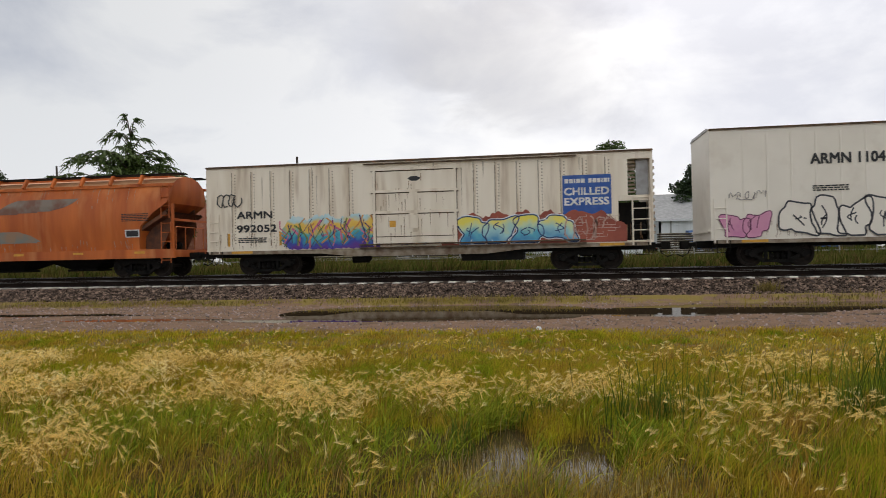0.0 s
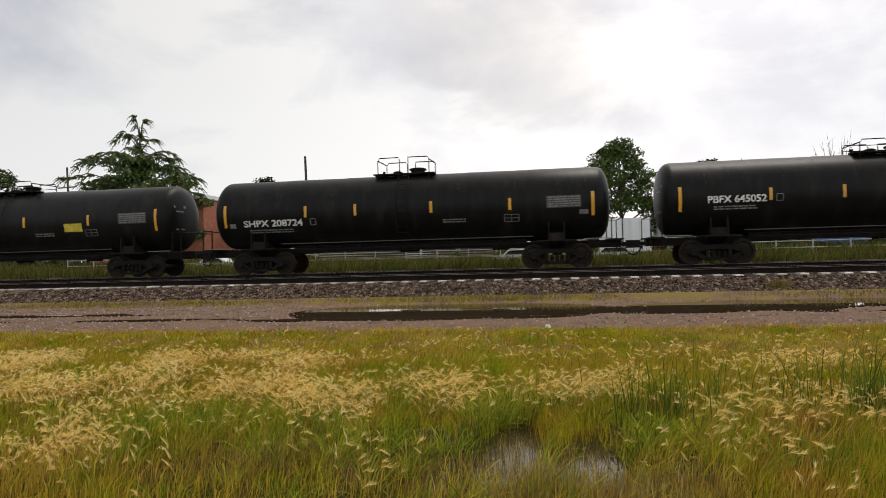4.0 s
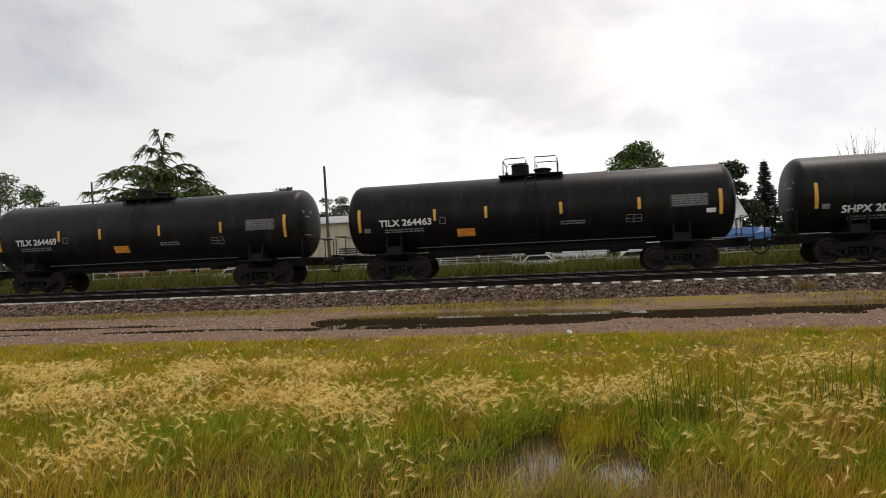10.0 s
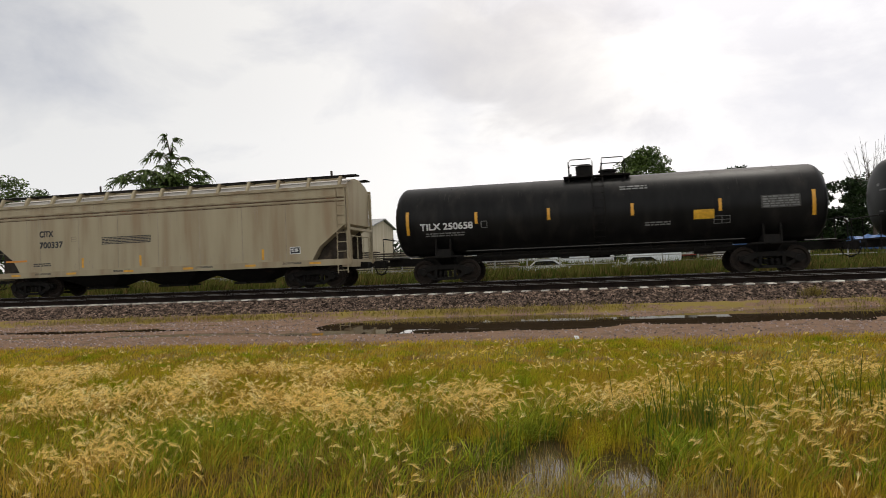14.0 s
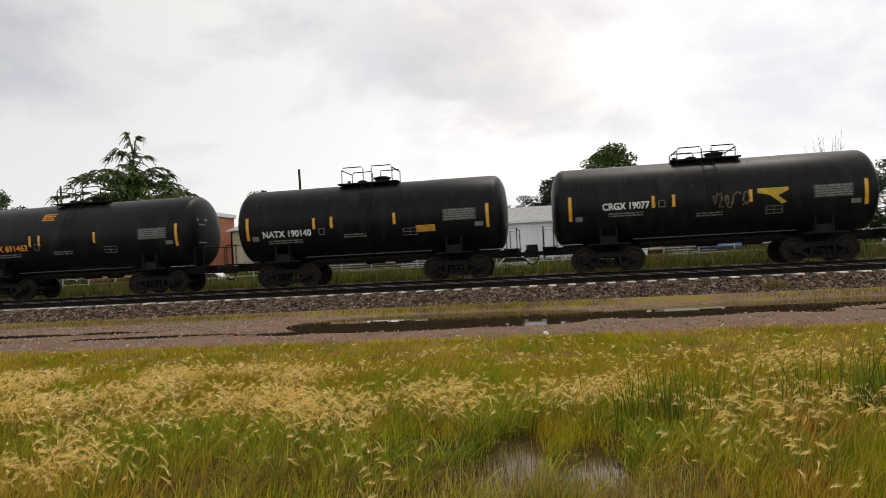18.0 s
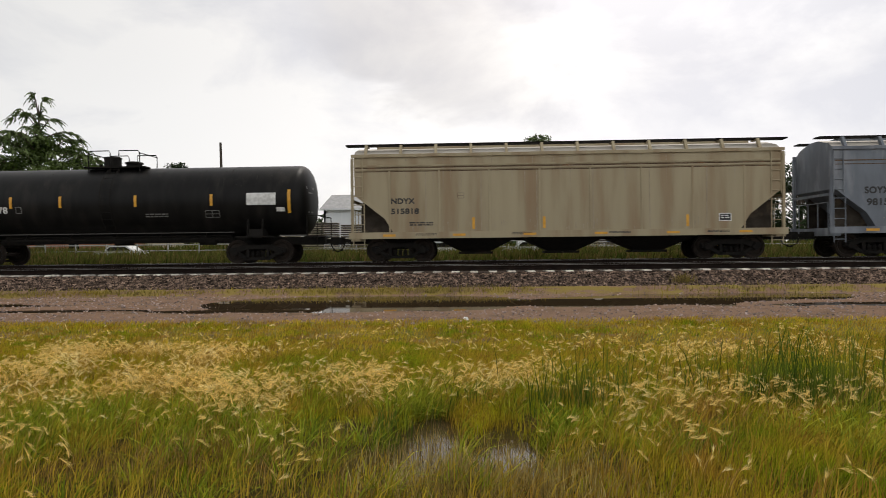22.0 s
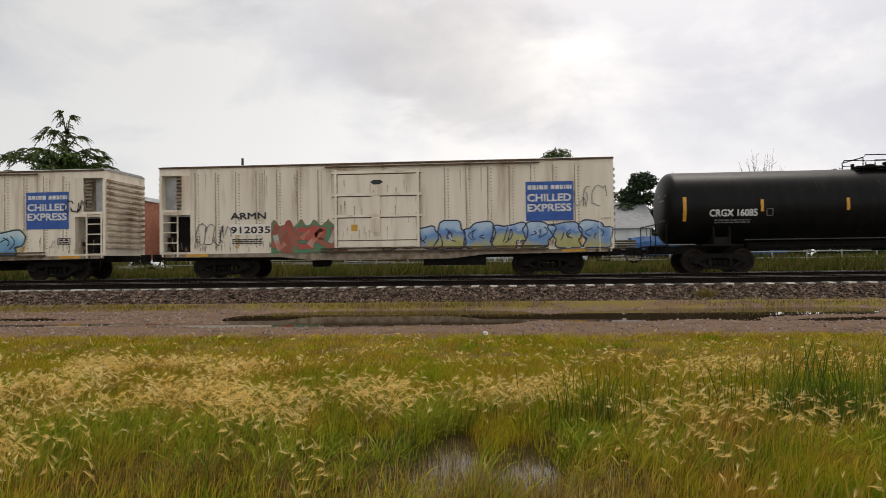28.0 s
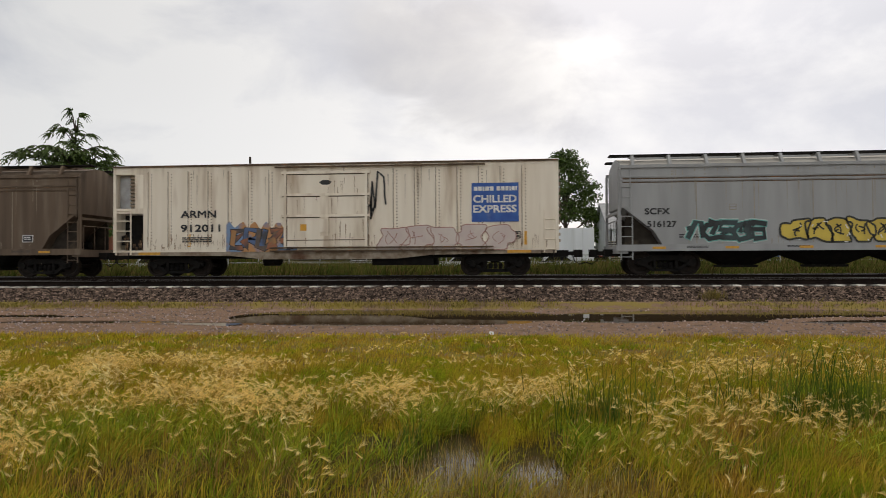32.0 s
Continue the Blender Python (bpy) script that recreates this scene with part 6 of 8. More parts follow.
    tank(24, "NATX 190140", dia=3.06, text_x=1.47, text_w=2.02, text_z=2.03, strips=3, extras=(placard(0.72, 2.05, 0.75, 0.26, spray((0.5, 0.26, 0.03)), "orange placard"),))
    tank(25, "UTLX 691462", ORANGETXT, dia=3.1, text_x=1.79, text_w=2.07, text_z=2.11, strips=3, extras=(bars(0.38, 3.6, 0.6, 4, ORANGETXT, 4, 0.05),))
    tank(26, "CRGX 6707", dia=2.88, text_x=1.11, text_w=1.72, text_z=1.92, strips=3, rail="low")
    hop(27, TAN_HOP, "weathered tan covered hopper car with faint stencils", roof_paint=PALE_ROOF, bulge=True, extras=(words("NDYX", 0.116, 2.21, 0.22, 0.78, BLACK), words("516037", 0.117, 1.78, 0.22, 1.08, BLACK), swatch(0.865, 0.90, 1.85, 2.15, BLACK, "small black data plate")))
    hop(28, BLUE_HOP, "faded blue-grey covered hopper car with a yellow and black emblem", roof_paint=PALE_ROOF, bins=4, bin_paint=BLUE_HOP, extras=(words("SOYX", 0.096, 2.38, 0.24, 0.9, BLACK), words("98154", 0.1, 1.94, 0.24, 1.0, BLACK),
        blade([(0.615, 3.06), (0.62, 3.35), (0.64, 3.56), (0.655, 3.5), (0.645, 3.3), (0.66, 3.17), (0.69, 3.1), (0.69, 3.06)], spray((0.60, 0.38, 0.05), (0.66, 0.46, 0.1)), "yellow emblem disc"),
        blade([(0.652, 3.3), (0.662, 3.54), (0.68, 3.62), (0.704, 3.45), (0.70, 3.14), (0.67, 3.2)], BLACK, "black emblem wing"), *(blade([(0.607 + 0.023 * k, 2.74), (0.607 + 0.023 * k, 3.04), (0.626 + 0.023 * k, 3.04), (0.626 + 0.023 * k, 2.74)], BLACK, "black emblem block") for k in range(4))))
    hop(29, TAN_HOP, "weathered tan covered hopper car with ribbed sides", roof_paint=PALE_ROOF, bulge=True, ribs=8, extras=(words("NDYX", 0.121, 2.24, 0.2, 0.89, BLACK), words("515818", 0.121, 1.85, 0.2, 1.05, BLACK)))
    tank(30, "CTCX 725178", text_x=1.71, text_w=2.41, text_z=2.08, rail="box", panel="white")
    tank(31, "CTCX 725184", text_x=1.16, text_w=2.18, text_z=2.06, rail="box", panel="white")
    hop(32, CREAM_HOP, "cream covered hopper car with black lettering and a shield emblem", bulge=True, roof_paint=PALE_ROOF, extras=(words("CMO", 0.099, 2.77, 0.34, 1.1, BLACK), words("22524", 0.1, 2.26, 0.34, 1.45, BLACK), words("BUILDING", 0.773, 3.21, 0.16, 1.05, BLACK), words("AMERICA", 0.773, 3.0, 0.16, 1.0, BLACK),
        blade([(0.724, 3.5), (0.76, 3.5), (0.76, 3.1), (0.742, 2.88), (0.724, 3.1)], spray((0.5, 0.09, 0.08), (0.52, 0.20, 0.18)), "red and white shield"), blade([(0.722, 3.5), (0.727, 3.6), (0.757, 3.6), (0.762, 3.5), (0.76, 3.36), (0.724, 3.36)], spray((0.06, 0.09, 0.2)), "dark blue shield top")), bins=3)
    hop(33, TAN_HOP, "weathered tan covered hopper car with a blue emblem", roof_paint=PALE_ROOF, ribs=7, extras=(words("CMO", 0.125, 2.58, 0.24, 0.8, BLACK), words("22315", 0.127, 2.12, 0.24, 0.95, BLACK),
        *(blade([(0.785 + 0.027 * k, 3.45), (0.791 + 0.027 * k, 3.88), (0.812 + 0.027 * k, 3.88), (0.806 + 0.027 * k, 3.45)], spray((0.04, 0.13, 0.42), (0.06, 0.17, 0.46)), "blue block emblem") for k in range(4)), tag(0.54, 0.66, 1.35, 1.85, 31, (0.5, 0.11, 0.07), strokes=5, weight=0.05)))
    tank(34, "ACFX 79640", text_x=2.00, text_w=2.19, text_z=2.01, rail="box", strips=4)
    tank(35, "", rail="low", strips=5, label="black tank car with a big yellow slanted emblem", extras=(
        blade([(0.725, 2.1), (0.765, 2.75), (0.80, 2.75), (0.80, 2.1), (0.775, 2.1), (0.772, 2.25), (0.755, 2.25), (0.75, 2.1)], YELLOW, "yellow emblem shape"),
        blade([(0.81, 2.15), (0.815, 2.7), (0.86, 2.75), (0.862, 2.55), (0.835, 2.5), (0.834, 2.3), (0.86, 2.35), (0.855, 2.1)], YELLOW, "yellow emblem shape"),
        blade([(0.865, 2.1), (0.875, 2.75), (0.915, 2.72), (0.915, 2.45), (0.89, 2.35), (0.885, 2.1)], YELLOW, "yellow emblem shape")))
    tank(36, "CRGX 16085", text_x=1.74, text_w=1.72, text_z=2.12, rail="low")
    reef(37, "white refrigerator car with blue and red graffiti and a blue sign", "ARMN", (2.9, 2.32, 0.25, 1.4), "912035", open_end=-1, extras=(
        piece(0.262, 0.42, 1.0, 2.0, 41, [((0.42, 0.07, 0.05), (0.32, 0.10, 0.06)), ((0.5, 0.16, 0.1), (0.42, 0.42, 0.36))], (0.09, 0.18, 0.10), letters=4, cloud=((0.08, 0.22, 0.11), (0.30, 0.07, 0.04)), wild=True, weight=0.03),
        piece(0.50, 0.99, 1.02, 1.98, 42, [((0.36, 0.33, 0.10), (0.42, 0.40, 0.18), (0.10, 0.22, 0.50), (0.40, 0.52, 0.66)), ((0.40, 0.36, 0.12), (0.12, 0.26, 0.52), (0.45, 0.56, 0.66))], (0.02, 0.03, 0.08), letters=8, weight=0.05),
        under_patch(0.160, 0.262, 1.70, 2.12), tag(0.09, 0.16, 1.3, 2.2, 43, (0.06, 0.06, 0.06), strokes=4, weight=0.03), tag(0.92, 0.98, 2.5, 3.4, 44, (0.2, 0.19, 0.18), strokes=3, weight=0.03)))
    reef(38, "white refrigerator car with pink and blue graffiti and a blue sign", "ARMN   912092", (1.24, 3.42, 0.22, 2.09), "", extras=(
        door_piece(0.425, 0.535, 2.22, 2.9, 47, [((0.60, 0.27, 0.20), (0.66, 0.40, 0.32))], (0.36, 0.10, 0.06), letters=3, wild=True, weight=0.025),
        blade([(0.32, 1.0), (0.315, 1.5), (0.33, 1.85), (0.35, 1.95), (0.375, 1.9), (0.392, 1.6), (0.392, 1.0)], spray((0.22, 0.44, 0.32), (0.36, 0.52, 0.42)), "sea-green sprayed cloud", "graffiti_cloud"),
        blade([(0.392, 1.02), (0.392, 1.3), (0.42, 1.36), (0.45, 1.18), (0.45, 1.02)], spray((0.22, 0.44, 0.32), (0.36, 0.52, 0.42)), "sea-green sprayed cloud", "graffiti_cloud"),
        tag(0.02, 0.085, 2.45, 2.95, 50, (0.33, 0.45, 0.36), strokes=5, weight=0.03),
        piece(0.14, 0.325, 1.0, 1.85, 45, [((0.60, 0.36, 0.33), (0.5, 0.24, 0.2))], (0.22, 0.05, 0.04), letters=5, cloud=((0.24, 0.42, 0.35), (0.55, 0.52, 0.44)), wild=True, weight=0.02),
        piece(0.585, 0.80, 1.02, 1.98, 46, [((0.08, 0.20, 0.36), (0.22, 0.42, 0.55), (0.50, 0.60, 0.62)), ((0.10, 0.24, 0.42), (0.34, 0.52, 0.60), (0.55, 0.56, 0.30))], (0.02, 0.025, 0.03), letters=3, halo=(0.58, 0.56, 0.36), weight=0.06),
        under_patch(0.085, 0.165, 1.75, 2.45), tag(0.36, 0.41, 2.4, 2.8, 48, (0.22, 0.32, 0.45), strokes=4), tag(0.91, 0.955, 2.7, 3.2, 49, (0.03, 0.03, 0.03), strokes=3)))
    hop(39, GREY_HOP, "light grey covered hopper car with slogan and black graffiti", bulge=True, roof_paint=PALE_ROOF, extras=(words("UP", 0.097, 2.48, 0.3, 0.61, BLACK), words("91419", 0.098, 1.92, 0.3, 1.2, BLACK), words("We will", 0.558, 2.65, 0.5, 2.87, BLACK), words("deliver.", 0.57, 2.04, 0.5, 2.82, BLACK),
        blade([(0.738, 2.7), (0.738, 3.05), (0.742, 3.1), (0.766, 3.1), (0.77, 3.05), (0.77, 2.7), (0.764, 2.56), (0.744, 2.56)], WHITE, "white shield emblem"), blade([(0.736, 3.1), (0.742, 3.2), (0.766, 3.2), (0.772, 3.1), (0.769, 2.96), (0.739, 2.96)], BLACK, "black shield top"),
        piece(0.22, 0.48, 1.15, 2.25, 51, [((0.012, 0.012, 0.013), (0.03, 0.03, 0.033))], (0.02, 0.02, 0.022), letters=7, weight=0.03, wild=True), tag(0.24, 0.47, 1.35, 2.1, 58, (0.34, 0.35, 0.36), strokes=8, weight=0.03)))
    hop(40, BROWN_HOP, "grimy grey-brown covered hopper car with pale patches", bulge=True, roof_paint=PALE_ROOF, extras=(swatch(0.106, 0.209, 1.75, 2.76, GREY_HOP, "pale grey repainted square"), words("HKRX", 0.112, 2.32, 0.27, 1.12, BLACK), words("500376", 0.112, 1.86, 0.27, 1.36, BLACK), swatch(0.36, 0.378, 2.6, 3.6, CREAM_HOP, "pale paint patch"), swatch(0.43, 0.445, 3.3, 3.62, CREAM_HOP, "pale paint patch"),
        tag(0.38, 0.58, 1.2, 2.0, 52, (0.60, 0.55, 0.49), strokes=9, weight=0.035), tag(0.6, 0.75, 1.3, 1.9, 53, (0.5, 0.2, 0.13), strokes=5, weight=0.03)))
    hop(41, DARKGREY_HOP, "mid grey covered hopper car with teal and yellow graffiti", bulge=True, roof_paint=PALE_ROOF, extras=(words("SCFX", 0.089, 2.28, 0.22, 0.9, BLACK), words("516127", 0.094, 1.8, 0.22, 1.05, BLACK),
        piece(0.178, 0.335, 1.2, 2.05, 54, [((0.012, 0.016, 0.016), (0.03, 0.05, 0.05))], (0.14, 0.42, 0.37), letters=5, halo=(0.5, 0.56, 0.53), weight=0.035, wild=True), piece(0.385, 0.60, 1.2, 2.05, 55, [((0.60, 0.44, 0.06), (0.5, 0.36, 0.05))], (0.03, 0.03, 0.02), letters=5, weight=0.07),
        tag(0.63, 0.69, 1.3, 1.8, 56, (0.1, 0.13, 0.16), strokes=4, weight=0.035), piece(0.72, 0.87, 1.45, 2.0, 57, [((0.27, 0.30, 0.25), (0.30, 0.33, 0.26))], (0.40, 0.44, 0.30), letters=4, shine=False, weight=0.05), swatch(0.06, 0.13, 1.0, 1.08, ORANGETXT, "orange stripe")))
    reef(42, "white refrigerator car with dark brown graffiti and a blue sign", "ARMN", (2.82, 2.34, 0.27, 1.42), "912011", open_end=-1, extras=(
        piece(0.272, 0.42, 1.0, 1.9, 61, [((0.06, 0.05, 0.05), (0.30, 0.11, 0.05)), ((0.10, 0.075, 0.06), (0.34, 0.17, 0.06)), ((0.08, 0.13, 0.26), (0.05, 0.05, 0.06))], (0.02, 0.018, 0.016), letters=5, cloud=((0.45, 0.22, 0.08), (0.16, 0.24, 0.38)), wild=True, weight=0.03),
        piece(0.61, 0.9, 1.0, 1.9, 62, [((0.58, 0.50, 0.44), (0.54, 0.44, 0.40))], (0.40, 0.22, 0.18), letters=5, shine=False, weight=0.035),
        tag(0.575, 0.62, 2.1, 4.1, 63, (0.03, 0.03, 0.03), strokes=2, weight=0.07), tag(0.42, 0.5, 3.2, 3.7, 64, (0.5, 0.28, 0.2), strokes=5), tag(0.5, 0.56, 1.2, 1.7, 65, (0.06, 0.05, 0.05), strokes=4, weight=0.035)))
    hop(43, DARKBROWN_HOP, "grimy dark brown covered hopper car", bulge=True)


build_train()
for car, c in CARS:
    car.matrix_basis = pose(c, FAR_Y, FAR_Z)

# ---- beyond the tracks ----


LEAF_MID = mat("feathery_green_leaf", (0.082, 0.120, 0.024), (0.050, 0.080, 0.016), rough=0.6, scale=0.6, island=0.5, spec=0.2)


def leaf_cloud(centres, radii, n, size, seed, flat=0.6, droop=0.0):
    """n leaf quads scattered in clumps of given centres and radii."""
    g = np.random.RandomState(seed)
    centres, radii = np.array(centres), np.array(radii)
    w = radii ** 2
    pick = g.choice(len(centres), n, p=w / w.sum())
    d = g.normal(size=(n, 3))
    d /= np.linalg.norm(d, axis=1)[:, None]
    p = centres[pick] + d * (radii[pick] * g.uniform(0.25, 1.0, n) ** 0.5)[:, None] * np.array([1, 1, flat])
    u = g.normal(size=(n, 3))
    u[:, 2] = u[:, 2] * 0.5 - droop
    u /= np.linalg.norm(u, axis=1)[:, None]
    t = np.cross(u, g.normal(size=(n, 3)))
    t /= np.linalg.norm(t, axis=1)[:, None]
    s = (size * g.uniform(0.6, 1.4, n))[:, None]
    v = np.stack([p, p + u * s * 0.5 + t * s * 0.28, p + u * s, p + u * s * 0.5 - t * s * 0.28], 1)
    return v.reshape(-1, 3), np.arange(4 * n).reshape(-1, 4)


def leaf_mesh(name, v, f, material):
    me = bpy.data.meshes.new(name)
    me.from_pydata(v.tolist(), [], f.tolist())
    me.materials.append(material)
    return me


def broad_tree(label, x, y, height, width, seed, leaf=LEAF, n=9000, size=0.28, low=0.3, clumps=46):
    """A round-crowned tree: trunk, limbs and leaf clumps."""
    g = random.Random(seed)
    z0 = float(ground_height(x, y))
    t = thing("tree", label, "tree", "trees beyond the tracks", at=pose(x, y, z0))
    part("trunk", Shape().tube([(0, 0, -0.1), (0.1, 0, height * 0.3), (-0.1, 0.1, height * 0.55), (0, 0, height * 0.85)], [0.32, 0.24, 0.16, 0.05], 9), BARK, t)
    cs, rs = [], []
    for k in range(clumps):
        h = g.uniform(low, 0.95)
        prof = math.sin(math.pi * min(1, (h - low + 0.12) / (1.12 - low))) ** 0.6
        a, r = g.uniform(0, 6.28), width / 2 * prof * g.uniform(0.35, 0.95)
        c = (r * math.cos(a), r * math.sin(a), h * height)
        cs.append(c)
        rs.append(g.uniform(0.09, 0.18) * width)
        if k % 3 == 0:
            part("limb", Shape().tube([(0, 0, c[2] * 0.62), (c[0] * 0.5, c[1] * 0.5, c[2] * 0.85), c], [0.1, 0.06, 0.02], 5), BARK, t)
    part("crown", leaf_mesh("crown", *leaf_cloud(cs, rs, n, size, seed), leaf), None, t)
    return t


def feather_tree(label, x, y, height, seed):
    """A tall tree with an open spire over a broad dense skirt, of long drooping plumes on upswept limbs."""
    g = random.Random(seed)
    t = thing("tree", label, "tree", "trees beyond the tracks", at=pose(x, y, float(ground_height(x, y))))
    part("trunk", Shape().tube([(0, 0, -0.1), (0.15, 0, height * 0.35), (0, 0.1, height * 0.7), (0.1, 0, height * 0.97)], [0.4, 0.28, 0.14, 0.03], 9), BARK, t)
    fv, ff = [], []

    def plume(p, out, ln, sag):
        """A fuzzy tail of leaflets that leaves p outwards and bends down."""
        side = out.cross(Vector((0, 0, 1))).normalized()
        up = side.cross(out)
        n = int(ln / 0.055)
        for j in range(n):
            f = j / n
            c = p + out * ln * f + Vector((0, 0, -sag * ln * f * f))
            along = (out + Vector((0, 0, -2 * sag * f))).normalized()
            for _ in range(3):
                a = g.uniform(0, 6.28)
                tip = c + (side * math.cos(a) + up * math.sin(a)) * g.uniform(0.10, 0.21) * (1.1 - 0.55 * f) + along * g.uniform(0.05, 0.2) - Vector((0, 0, 0.05))
                w = along * 0.06
                i = len(fv)
                fv.extend((tuple(c - w), tuple(c + w), tuple(tip)))
                ff.append((i, i + 1, i + 2))
    # main limbs: height of the fork, reach to the east, height of the arch, height of the drooping end
    for fork, reach, arch, end in ((13.4, -0.45, 15.1, 15.3), (13.3, 0.5, 14.9, 14.9), (12.2, -2.7, 14.3, 12.8), (12.6, -1.5, 13.9, 13.3), (12.0, 1.7, 13.2, 12.8), (11.4, 3.0, 12.2, 11.5), (10.6, -2.4, 11.8, 11.0),
                                   (9.6, -5.6, 11.9, 10.2), (9.0, -4.2, 11.3, 10.5), (9.8, 4.8, 11.2, 10.6), (10.4, 3.4, 11.4, 10.6), (8.4, 5.9, 9.8, 8.8), (8.0, 4.9, 10.0, 9.2), (7.6, -5.0, 9.6, 8.6), (6.6, 6.2, 8.4, 7.2), (6.0, -5.4, 8.0, 6.8)):
        for dup in range(1 if arch > 12.5 else 3):
            turn = g.uniform(-0.35, 0.35) if dup == 0 else g.choice((-1, 1)) * g.uniform(0.7, 1.4)
            flat = Vector((math.copysign(math.cos(turn), reach), math.sin(turn), 0))
            r = abs(reach) / max(math.cos(turn), 0.6) * (1 if dup == 0 else g.uniform(0.6, 0.9))
            b = Vector((0.1, 0, fork))
            mid = b + flat * r * 0.6 + Vector((0, 0, (arch - fork) * 0.95))
            tip = b + flat * r + Vector((0, 0, end + 0.3 - fork))
            part("limb", Shape().tube([b, mid, tip], [0.08, 0.05, 0.015], 5), BARK, t)
            for q in range(int((9 if arch > 12.5 else 5) + 2.6 * r)):
                f = g.uniform(0.25, 1.0)
                p = b + (mid - b) * 2 * f if f < 0.5 else mid + (tip - mid) * (2 * f - 1)
                sway = g.uniform(-1.2, 1.2)
                out = Vector((flat.x * math.cos(sway) - flat.y * math.sin(sway), flat.x * math.sin(sway) + flat.y * math.cos(sway), g.uniform(0.15, 0.9))).normalized()
                plume(p, out, g.uniform(0.7, 1.35), g.uniform(0.5, 1.1))
            plume(tip - flat * 0.2, (flat + Vector((0, 0, -0.1))).normalized(), g.uniform(0.7, 1.1), 0.9)
    for q in range(44):
        a = g.uniform(0, 6.28)
        plume(Vector((0.15, 0, g.uniform(11.6, 13.6))), Vector((math.cos(a), math.sin(a), g.uniform(0.2, 0.9))).normalized(), g.uniform(0.8, 1.5), g.uniform(0.4, 0.9))
    part("crown", leaf_mesh("crown", np.array(fv), np.array(ff), LEAF_MID), None, t)
    cs = []
    for z in (4.0, 4.8, 5.6, 6.4, 7.2, 8.0, 8.6, 9.2, 9.8, 10.4, 11.0):
        half = float(np.interp(z, [4.0, 8.0, 9.5, 11.2], [4.8, 5.0, 4.0, 1.9]))
        cs += [(0.3 + g.uniform(-1.0, 1.0) * half, g.uniform(-0.8, 0.8) * half, z) for _ in range(9 if z < 9 else 8)]
    part("inner_crown", leaf_mesh("inner_crown", *leaf_cloud(cs, [0.85] * len(cs), 15000, 0.30, seed + 1, droop=0.4), LEAF_MID), None, t)
    return t


def spruce(label, x, y, height, width, seed):
    g = random.Random(seed)
    z0 = float(ground_height(x, y))
    t = thing("conifer", label, "tree", "trees beyond the tracks", at=pose(x, y, z0))
    part("trunk", Shape().tube([(0, 0, -0.1), (0, 0, height * 0.98)], [0.22, 0.02], 8), BARK, t)
    fv, ff = [], []
    for k in range(40):
        h = 0.1 + 0.88 * k / 40
        r = width / 2 * (1 - h) ** 0.85 * g.uniform(0.8, 1.1) + 0.1
        for q in range(13):
            a = g.uniform(0, 6.28)
            rr = r * g.uniform(0.7, 1.1)
            for s in range(9):
                f = (s + 0.5) / 9
                c = Vector((math.cos(a) * rr * f, math.sin(a) * rr * f, h * height - 0.32 * rr * f + 0.12 * rr * f * f))
                side = Vector((-math.sin(a), math.cos(a), 0)) * 0.36 * (1 - 0.55 * f) * min(1, rr)
                o = Vector((math.cos(a), math.sin(a), -0.15)) * 0.2
                i = len(fv)
                fv += [tuple(c + side - Vector((0, 0, g.uniform(0.05, 0.3)))), tuple(c + o), tuple(c - side - Vector((0, 0, g.uniform(0.05, 0.3)))), tuple(c - o * 0.5)]
                ff.append((i, i + 1, i + 2, i + 3))
    me = bpy.data.meshes.new("crown")
    me.from_pydata(fv, [], ff)
    me.materials.append(NEEDLE)
    part("crown", me, None, t)
    return t


def bare_tree(label, x, y, height, seed):
    g = random.Random(seed)
    t = thing("bare_tree", label, "tree", "trees beyond the tracks", at=pose(x, y, float(ground_height(x, y))))
    part("trunk", Shape().tube([(0, 0, -0.1), (0.1, 0, height * 0.6)], [0.25, 0.1], 8), BARK, t)
    tw = Shape()
    for k in range(26):
        a, r = g.uniform(0, 6.28), g.uniform(0.3, 2.3)
        h0 = g.uniform(0.3, 0.6) * height
        e = Vector((math.cos(a) * r, math.sin(a) * r, height * g.uniform(0.75, 1.0)))
        m = Vector((math.cos(a) * r * 0.6, math.sin(a) * r * 0.6, (h0 + e.z) / 2))
        tw.tube([(0.05, 0, h0), m, e], [0.05, 0.022, 0.008], 5)
        for q in range(4):
            s = m + (e - m) * g.uniform(0.1, 0.8)
            tw.tube([s, s + Vector((g.uniform(-0.5, 0.5), g.uniform(-0.5, 0.5), g.uniform(0.3, 0.9)))], [0.012, 0.004], 4)
    part("branch", tw, BARK, t, "leafless upright branches")
    cs = [(g.uniform(-2.4, 2.4), g.uniform(-1, 1), g.uniform(0.35, 0.68) * height) for _ in range(26)]
    part("crown", leaf_mesh("crown", *leaf_cloud(cs, [0.6] * 26, 4500, 0.25, seed), LEAF_DARK), None, t)
    return t


feather_tree("tall feathery green tree with drooping leaf sprays", -39.9, 60, 15.0, 4)
broad_tree("round green tree with a dense crown", -61.0, 62, 13.0, 9, 5)
broad_tree("tall green tree with an uneven crown", 7.2, 75, 13.0, 9.2, 6, n=26000, low=0.18, clumps=80)
broad_tree("dark green tree beside the taller tree", 1.7, 78, 10.6, 6.6, 7, LEAF_DARK, n=14000, clumps=60)
broad_tree("low green tree behind sheds", -7.0, 95, 10.2, 8.0, 8, LEAF_DARK)
broad_tree("low green tree behind sheds", -1.5, 95, 11.0, 8.5, 9, LEAF_DARK)
broad_tree("dark rounded tree behind a pole", -32.5, 88, 11.0, 7.5, 10, LEAF_DARK)
broad_tree("small green tree against the sky", -40.5, 90, 13.2, 5.0, 11, LEAF_DARK, n=5000)
